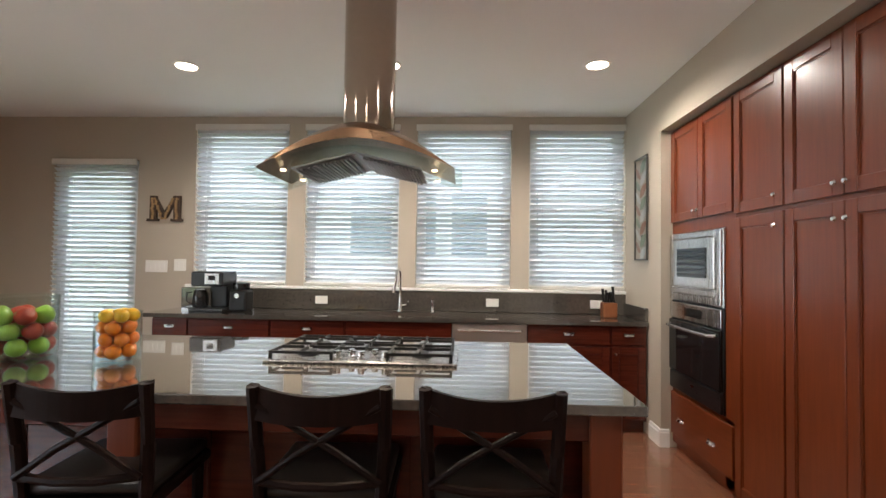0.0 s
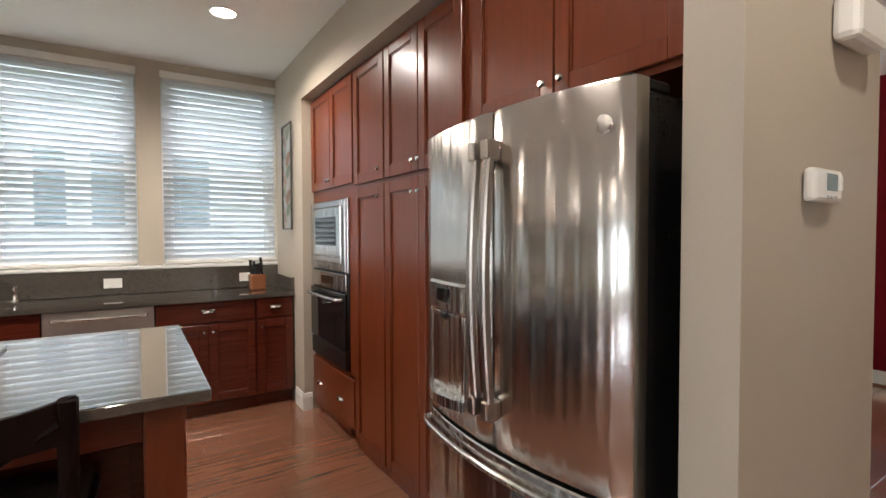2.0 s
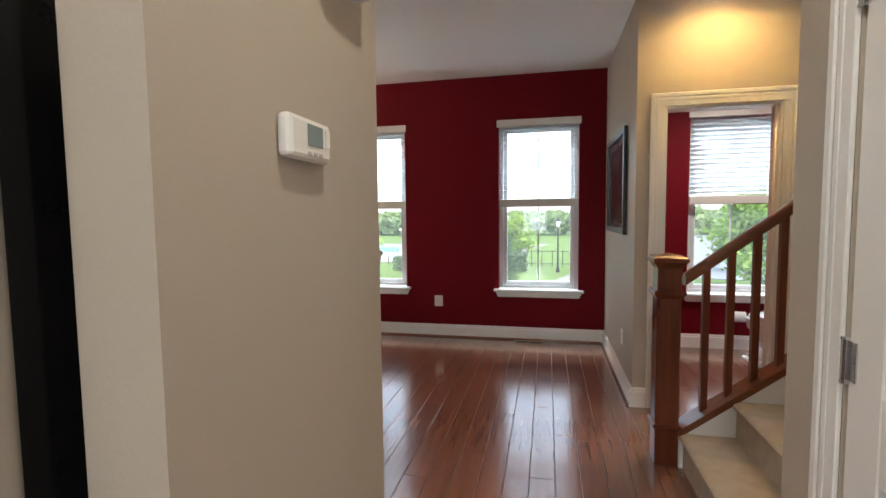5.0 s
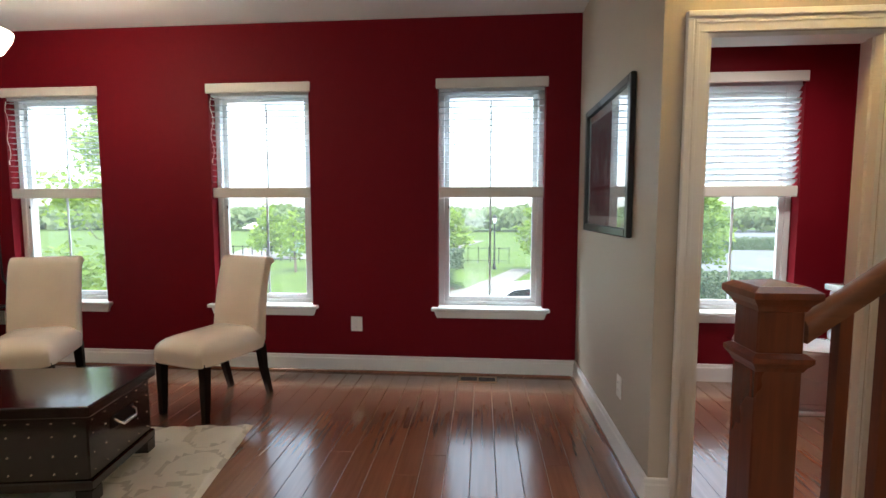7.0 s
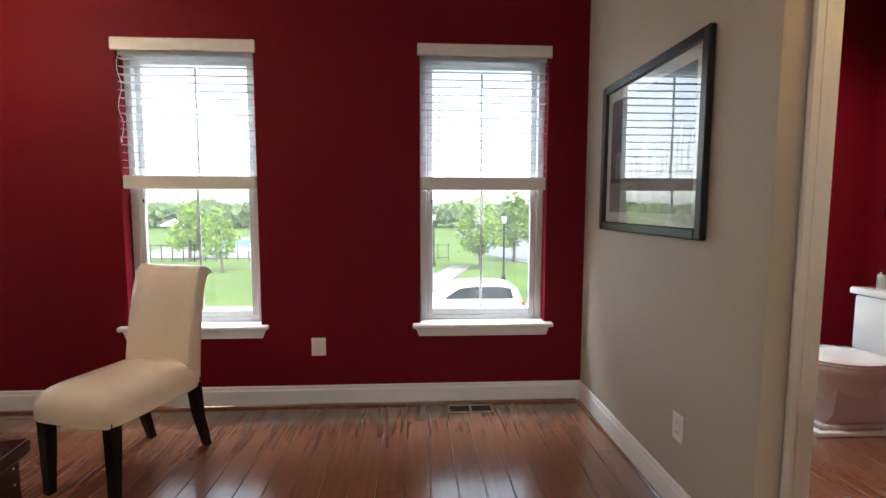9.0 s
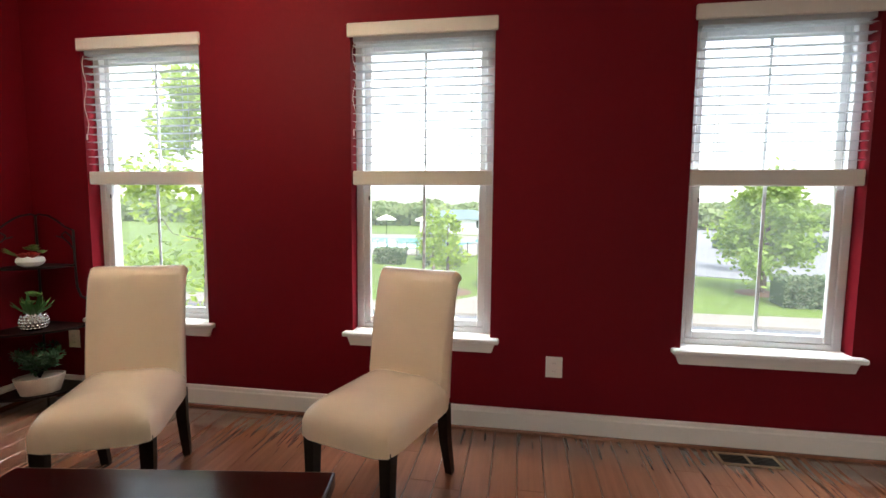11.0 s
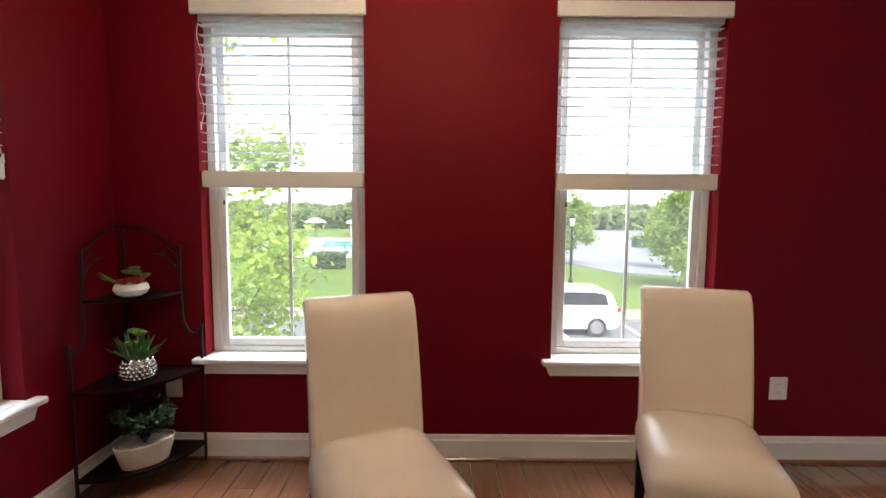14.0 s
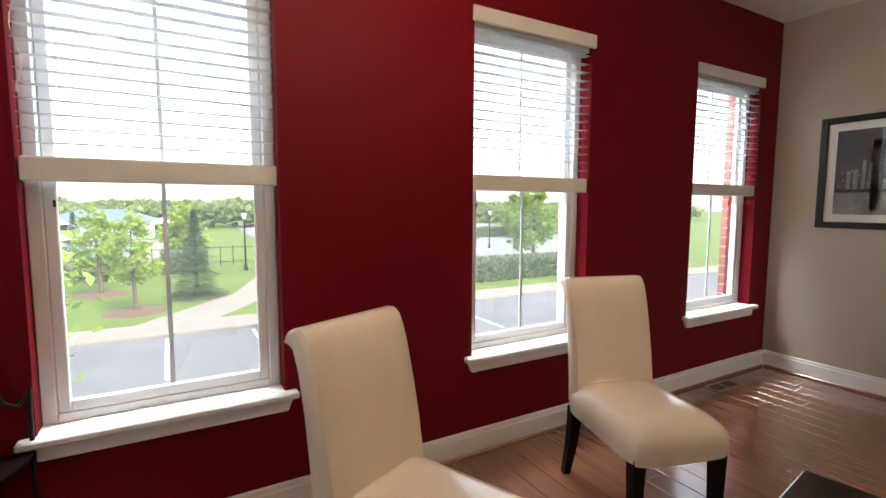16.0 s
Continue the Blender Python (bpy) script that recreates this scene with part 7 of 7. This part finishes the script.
def conifer(x, y, h, r, seed, count=3500):
    rng = random.Random(seed)
    t = thing("conifer", (x, y, GROUND), "dense dark green spruce on the lawn", "tree", "trees outside")
    bm = bmesh.new()
    tube(bm, (x, y, GROUND), (x, y, GROUND + h * 0.97), 0.12, 0.01, 8)
    part("trunk", bm, BARK, t)
    verts, faces = [], []
    for _ in range(count):
        k = rng.random() ** 1.5
        lay = 0.82 + 0.18 * math.sin(k * 60)
        rad = r * (1 - k) * lay * rng.uniform(0.35, 1.05)
        q = rng.uniform(0, 6.283)
        o = Vector((rad * math.cos(q), rad * math.sin(q), 0.15 + h * k - 0.10 * rad))
        a = Vector((math.cos(q), math.sin(q), -0.15)).normalized()
        b = Vector((-math.sin(q), math.cos(q), rng.uniform(-0.4, 0.4)))
        s = 0.26 * rng.uniform(0.6, 1.2)
        i = len(verts)
        verts += [o - a * s * 0.6, o + b * s * 0.2, o + a * s * 0.6, o - b * s * 0.2]
        faces.append((i, i + 1, i + 2, i + 3))
    me = bpy.data.meshes.new("crown")
    me.from_pydata(verts, [], faces)
    me.materials.append(LEAF3)
    o = new("crown", me)
    o.parent = t


conifer(30.9, 2.9, 4.3, 1.5, 31)
conifer(43.0, 9.5, 4.0, 1.4, 32, 2000)


def bush(name, x0, x1, y0, y1, h, seed, count, label, kind_tag="hedge"):
    rng = random.Random(seed)
    t = thing(name, ((x0 + x1) / 2, (y0 + y1) / 2, GROUND), label, kind_tag)
    verts, faces = [], []
    for _ in range(count):
        f = rng.random()
        x, y, z = rng.uniform(x0, x1), rng.uniform(y0, y1), rng.uniform(0, h)
        if f < 0.5:
            z = h * rng.uniform(0.85, 1.05)
        elif f < 0.9:
            x = x0 + rng.uniform(-0.1, 0.15)
        o = Vector((x - (x0 + x1) / 2, y - (y0 + y1) / 2, z))
        a = Vector((rng.gauss(0, 1), rng.gauss(0, 1), rng.gauss(0, 1))).normalized()
        b = a.cross(Vector((rng.gauss(0, 1), rng.gauss(0, 1), 1))).normalized()
        s = 0.2 * rng.uniform(0.6, 1.3)
        i = len(verts)
        verts += [o - a * s * 0.5, o + b * s * 0.35, o + a * s * 0.5, o - b * s * 0.35]
        faces.append((i, i + 1, i + 2, i + 3))
    me = bpy.data.meshes.new("foliage")
    me.from_pydata(verts, [], faces)
    me.materials.append(HEDGE)
    o = new("foliage", me)
    o.parent = t
    part("inner", one((x0 + 0.15, x1 - 0.15), (y0 + 0.15, y1 - 0.15), (GROUND - 0.05, GROUND + h * 0.9), 0.1), LEAF3, t)


bush("hedge", 27.4, 29.2, -21.5, -10.6, 1.35, 41, 6000, "long clipped grey-green hedge by the car park")
bush("hedge", 38.5, 40.0, 6.0, 9.0, 1.3, 42, 1400, "rounded green shrubs beside the pool fence")
bush("hedge", 39.0, 40.5, 10.5, 13.0, 1.2, 43, 1200, "rounded green shrubs beside the pool fence")
bush("hedge", 40.0, 41.5, 1.8, 4.6, 1.5, 44, 1200, "rounded green shrubs beside the pool fence")
bush("hedge", 60.0, 62.0, -50, -20, 1.5, 45, 3500, "far green hedge across the car park")

# pool fence
pf = thing("pool_fence", (44, 10, GROUND), "black metal railing fence round the pool", "fence")
for i in range(30):
    part("post", one((43.97, 44.03), (-2 + i * 0.9 - 0.03, -2 + i * 0.9 + 0.03), (GROUND, GROUND + 1.5)), IRON, pf)
for z in (0.25, 1.35):
    part("rail", one((43.98, 44.02), (-2, 24.2), (GROUND + z, GROUND + z + 0.04)), IRON, pf)


def umbrella(x, y):
    t = thing("patio_umbrella", (x, y, GROUND), "pale canvas patio umbrella by the pool", "umbrella", "pool umbrellas")
    bm = bmesh.new()
    tube(bm, (x, y, GROUND + 0.08), (x, y, GROUND + 2.9), 0.04)
    part("pole", bm, IRON, t)
    bm = bmesh.new()
    lathe(bm, [(1.6, GROUND + 2.35), (1.55, GROUND + 2.45), (0.8, GROUND + 2.85), (0.0, GROUND + 3.15), (0.0, GROUND + 3.1), (0.8, GROUND + 2.8), (1.6, GROUND + 2.34)], (x, y, 0), 8)
    part("canopy", bm, CANVAS, t)


for x, y in ((70, 4.5), (72, 15.5), (62, 30), (74, 22)):
    umbrella(x, y)


def lamp_post(x, y):
    t = thing("street_lamp", (x, y, GROUND), "black lantern street lamp on a slim post", "street lamp", "street lamps")
    bm = bmesh.new()
    lathe(bm, [(0.0, GROUND), (0.16, GROUND), (0.14, GROUND + 0.3), (0.07, GROUND + 0.5), (0.055, GROUND + 3.6), (0.09, GROUND + 3.65), (0, GROUND + 3.66)], (x, y, 0), 10)
    part("post", bm, IRON, t)
    bm = bmesh.new()
    lathe(bm, [(0.1, GROUND + 3.66), (0.2, GROUND + 4.1), (0, GROUND + 4.1)], (x, y, 0), 8)
    part("lantern", bm, POTW, t, "pale glass lantern")
    bm = bmesh.new()
    lathe(bm, [(0.24, GROUND + 4.1), (0.1, GROUND + 4.3), (0.0, GROUND + 4.42)], (x, y, 0), 8)
    part("cap", bm, IRON, t)


lamp_post(32.2, -4.7)
lamp_post(45.7, -25.9)
lamp_post(40.0, -0.6)

# parked car
CARW = surf("white_car_paint", (0.80, 0.81, 0.82), 0.2, var=0.02, big=2, fine=30, bump=0, coat=0.8)
RUBBER = surf("tyre_rubber", (0.02, 0.02, 0.02), 0.8, var=0.2, big=8, fine=60)
cr2 = thing("parked_car", (21.4, -1.05, GROUND), "white parked sport utility car with dark windows", "car")
CYR, CYF = -3.35, 1.30
bm = bmesh.new()
side = [(0.0, 0.45), (0.02, 0.85), (0.10, 1.12), (0.30, 1.60), (0.75, 1.72), (1.9, 1.74), (2.6, 1.66), (3.35, 1.12), (4.35, 0.98), (4.62, 0.75), (4.65, 0.42), (4.3, 0.28), (0.2, 0.28)]
halves = []
for sx in (-1, 1):
    ring = []
    for d, z in side:
        inset = 0.0 if z < 1.0 else (z - 1.0) * 0.28
        ring.append(bm.verts.new((21.4 + sx * (0.94 - inset), CYR + d, GROUND + 0.03 + z)))
    halves.append(ring)
n = len(side)
bm.faces.new(halves[0])
bm.faces.new(halves[1][::-1])
for j in range(n):
    bm.faces.new((halves[0][j], halves[1][j], halves[1][(j + 1) % n], halves[0][(j + 1) % n]))
bmesh.ops.recalc_face_normals(bm, faces=bm.faces)
bmesh.ops.bevel(bm, geom=list(bm.edges), offset=0.05, segments=2, affect="EDGES")
part("body", bm, CARW, cr2, smooth=True)
for sx in (-1, 1):
    bm = bmesh.new()
    pts = []
    for d, z in ((0.42, 1.18), (0.52, 1.55), (0.9, 1.62), (1.9, 1.63), (2.5, 1.56), (3.1, 1.18)):
        inset = (z - 1.0) * 0.28
        pts.append((21.4 + sx * (0.945 - inset), CYR + d, GROUND + 0.03 + z))
    fc2 = [bm.verts.new(p) for p in pts]
    g = bm.faces.new(fc2)
    bmesh.ops.solidify(bm, geom=[g], thickness=0.01)
    part("side_window", bm, DARKGLASS, cr2, "dark side glass")
    for d in (0.85, 3.75):
        bm = bmesh.new()
        tube(bm, (21.4 + sx * 0.72, CYR + d, GROUND + 0.37), (21.4 + sx * 0.95, CYR + d, GROUND + 0.37), 0.36, n=24)
        wh = part("wheel", bm, RUBBER, cr2, "black tyre")
        bm = bmesh.new()
        tube(bm, (21.4 + sx * 0.94, CYR + d, GROUND + 0.37), (21.4 + sx * 0.962, CYR + d, GROUND + 0.37), 0.25, 0.23, n=10)
        part("rim", bm, CHROME, wh, "bright alloy rim")
    part("tail_light", one((21.4 + sx * 0.80, 21.4 + sx * 0.93), (CYR - 0.005, CYR + 0.12), (GROUND + 0.95, GROUND + 1.1), 0.01), surf("tail_light_red", (0.4, 0.02, 0.02), 0.2), cr2)

# low pool house and far tree belts
ph = thing("pool_house", (84, 12, GROUND), "low pool house with a blue-grey hipped roof", "house")
part("wall", one((80, 88), (6, 18), (GROUND, GROUND + 2.4)), SIDING, ph)
bm = bmesh.new()
lo = [bm.verts.new(p) for p in ((79.3, 5.3, GROUND + 2.4), (88.7, 5.3, GROUND + 2.4), (88.7, 18.7, GROUND + 2.4), (79.3, 18.7, GROUND + 2.4))]
r1, r2 = bm.verts.new((84, 9.5, GROUND + 3.9)), bm.verts.new((84, 14.5, GROUND + 3.9))
for f in ((lo[0], lo[1], r1), (lo[1], lo[2], r2, r1), (lo[2], lo[3], r2), (lo[3], lo[0], r1, r2), (lo[3], lo[2], lo[1], lo[0])):
    bm.faces.new(f)
part("roof", bm, SHUTTER, ph)
for y in (8, 12, 16):
    part("window", one((79.95, 80.02), (y - 0.7, y + 0.7), (GROUND + 1, GROUND + 2.2)), DARKGLASS, ph)


def belt(x, y0, y1, h, seed, count, size):
    rng = random.Random(seed)
    verts, faces = [], []
    for _ in range(count):
        y = rng.uniform(y0, y1)
        hh = h * (0.72 + 0.28 * noise.noise((y * 0.11, seed, 0)) + 0.12 * noise.noise((y * 0.4, seed, 3)))
        z = GROUND + hh * math.sqrt(rng.random())
        o = Vector((x + rng.uniform(-6, 6), y, z))
        a = Vector((rng.gauss(0, 1), rng.gauss(0, 1), rng.gauss(0, 1))).normalized()
        b = a.cross(Vector((rng.gauss(0, 1), rng.gauss(0, 1), 1))).normalized()
        s = size * rng.uniform(0.6, 1.4)
        i = len(verts)
        verts += [o - a * s * 0.5, o + b * s * 0.4, o + a * s * 0.5, o - b * s * 0.4]
        faces.append((i, i + 1, i + 2, i + 3))
    me = bpy.data.meshes.new("far_woods")
    me.from_pydata(verts, [], faces)
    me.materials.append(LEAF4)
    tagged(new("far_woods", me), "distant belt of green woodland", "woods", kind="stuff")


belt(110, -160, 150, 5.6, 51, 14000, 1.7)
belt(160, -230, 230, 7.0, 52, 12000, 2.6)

# brick veneer round the windows
HOLES = [(c - 0.42, c + 0.42, 0.50, 2.28) for c in WINS] + [(BW[0] - 0.01, BW[1] + 0.01, 0.50, 2.28)]
ve = wall("outer_wall_east", "x", XR + 0.203, XR + 0.255, -2.4, 5.05, GROUND, 3.0, HOLES, surf("mortar", (0.45, 0.42, 0.38), 0.9, var=0.1, big=4, fine=60), label="red brick outer wall with pale joints")
for k in range(22):
    z = 0.52 + k * 0.079
    part("brick", one((XR + 0.206, XR + 0.257), (WINS[2] - 0.425, WINS[2] - 0.409), (z, z + 0.068), 0.002), BRICK, ve)

# neighbour house beyond the kitchen windows
nh = thing("neighbour_house", (-1, 13.5, GROUND), "pale-sided neighbouring house with dark windows", "house")
part("wall", one((-18, 8), (12.0, 16), (GROUND, 7.0)), SIDING, nh)
bm = bmesh.new()
for k in range(52):
    z = GROUND + k * 0.2
    box(bm, (-18, 8), (11.975, 12.0), (z, z + 0.012))
tagged(part("siding_laps", bm, SIDING, nh), kind="stuff")
bm = bmesh.new()
prism(bm, [(11.4, 7.0), (16.6, 7.0), (14, 9.2)], 0, -18.4, 8.4)
part("roof", bm, SHUTTER, nh)
for x0, x1, z0, z1 in ((-2.95, -1.8, 1.5, 3.1), (-1.3, -0.82, 1.5, 3.1), (-0.42, 0.45, 1.5, 3.1), (0.93, 1.7, 1.5, 3.1), (-8.4, -7.4, 1.5, 3.1), (-7.0, -6.4, -1.6, 0.2)):
    wd = part("window", one((x0, x1), (11.955, 11.999), (z0, z1)), SHUTTER, nh, "dark shuttered window")
    part("window_frame", one((x0 - 0.08, x1 + 0.08), (11.975, 11.998), (z0 - 0.08, z1 + 0.08)), WHITE, wd)

# ---- floor planks ----
def plank_mesh(length, width, name="plank"):
    bm = bmesh.new()
    e, t = 0.0016, 0.011
    x, y = length / 2, width / 2
    lo = [bm.verts.new(p) for p in ((-x, -y, -t), (x, -y, -t), (x, y, -t), (-x, y, -t))]
    mi = [bm.verts.new(p) for p in ((-x, -y, -e * 0.8), (x, -y, -e * 0.8), (x, y, -e * 0.8), (-x, y, -e * 0.8))]
    up = [bm.verts.new(p) for p in ((-x + e, -y + e, 0), (x - e, -y + e, 0), (x - e, y - e, 0), (-x + e, y - e, 0))]
    bm.faces.new(up)
    for a, b in ((lo, mi), (mi, up)):
        for j in range(4):
            bm.faces.new((a[j], a[(j + 1) % 4], b[(j + 1) % 4], b[j]))
    me = bpy.data.meshes.new(name)
    bm.to_mesh(me)
    bm.free()
    me.materials.append(FLOORW)
    return me


floor_ob = bpy.data.objects["floor"]
PW = 0.127
LENS = (0.9, 1.2, 1.5, 1.8)
PLANKS = {n: plank_mesh(n - 0.002, PW - 0.0034) for n in LENS}
rng = random.Random(77)
rest = bmesh.new()
count = 0
y = -3.6 + PW / 2
while y < YN:
    x = -5.0 + rng.choice((0.1, 0.35, 0.6, 0.85)) - 0.9
    while x < XR:
        n = rng.choice(LENS)
        a, b = x, x + n
        x = b
        if b < -5.0:
            continue
        if b > XR:
            b = XR
        if b - a < 0.06:
            continue
        near = (a > 1.9 and y > -0.5) or (a > 3.5) or (a > -0.1 and 0.0 < y < 4.15 and b < 1.62)
        if near and count < 300:
            size = round(b - a, 2)
            if size not in PLANKS:
                PLANKS[size] = plank_mesh(size - 0.002, PW - 0.0034)
            o = new("plank", PLANKS[size])
            o.parent = floor_ob
            o.location = ((a + b) / 2, y, 0.0)
            count += 1
        else:
            box(rest, (a + 0.001, b - 0.001), (y - PW / 2 + 0.001, y + PW / 2 - 0.001), (-0.011, 0.0))
    y += PW
tagged(part("planks_beyond", rest, FLOORW, floor_ob), kind="stuff")
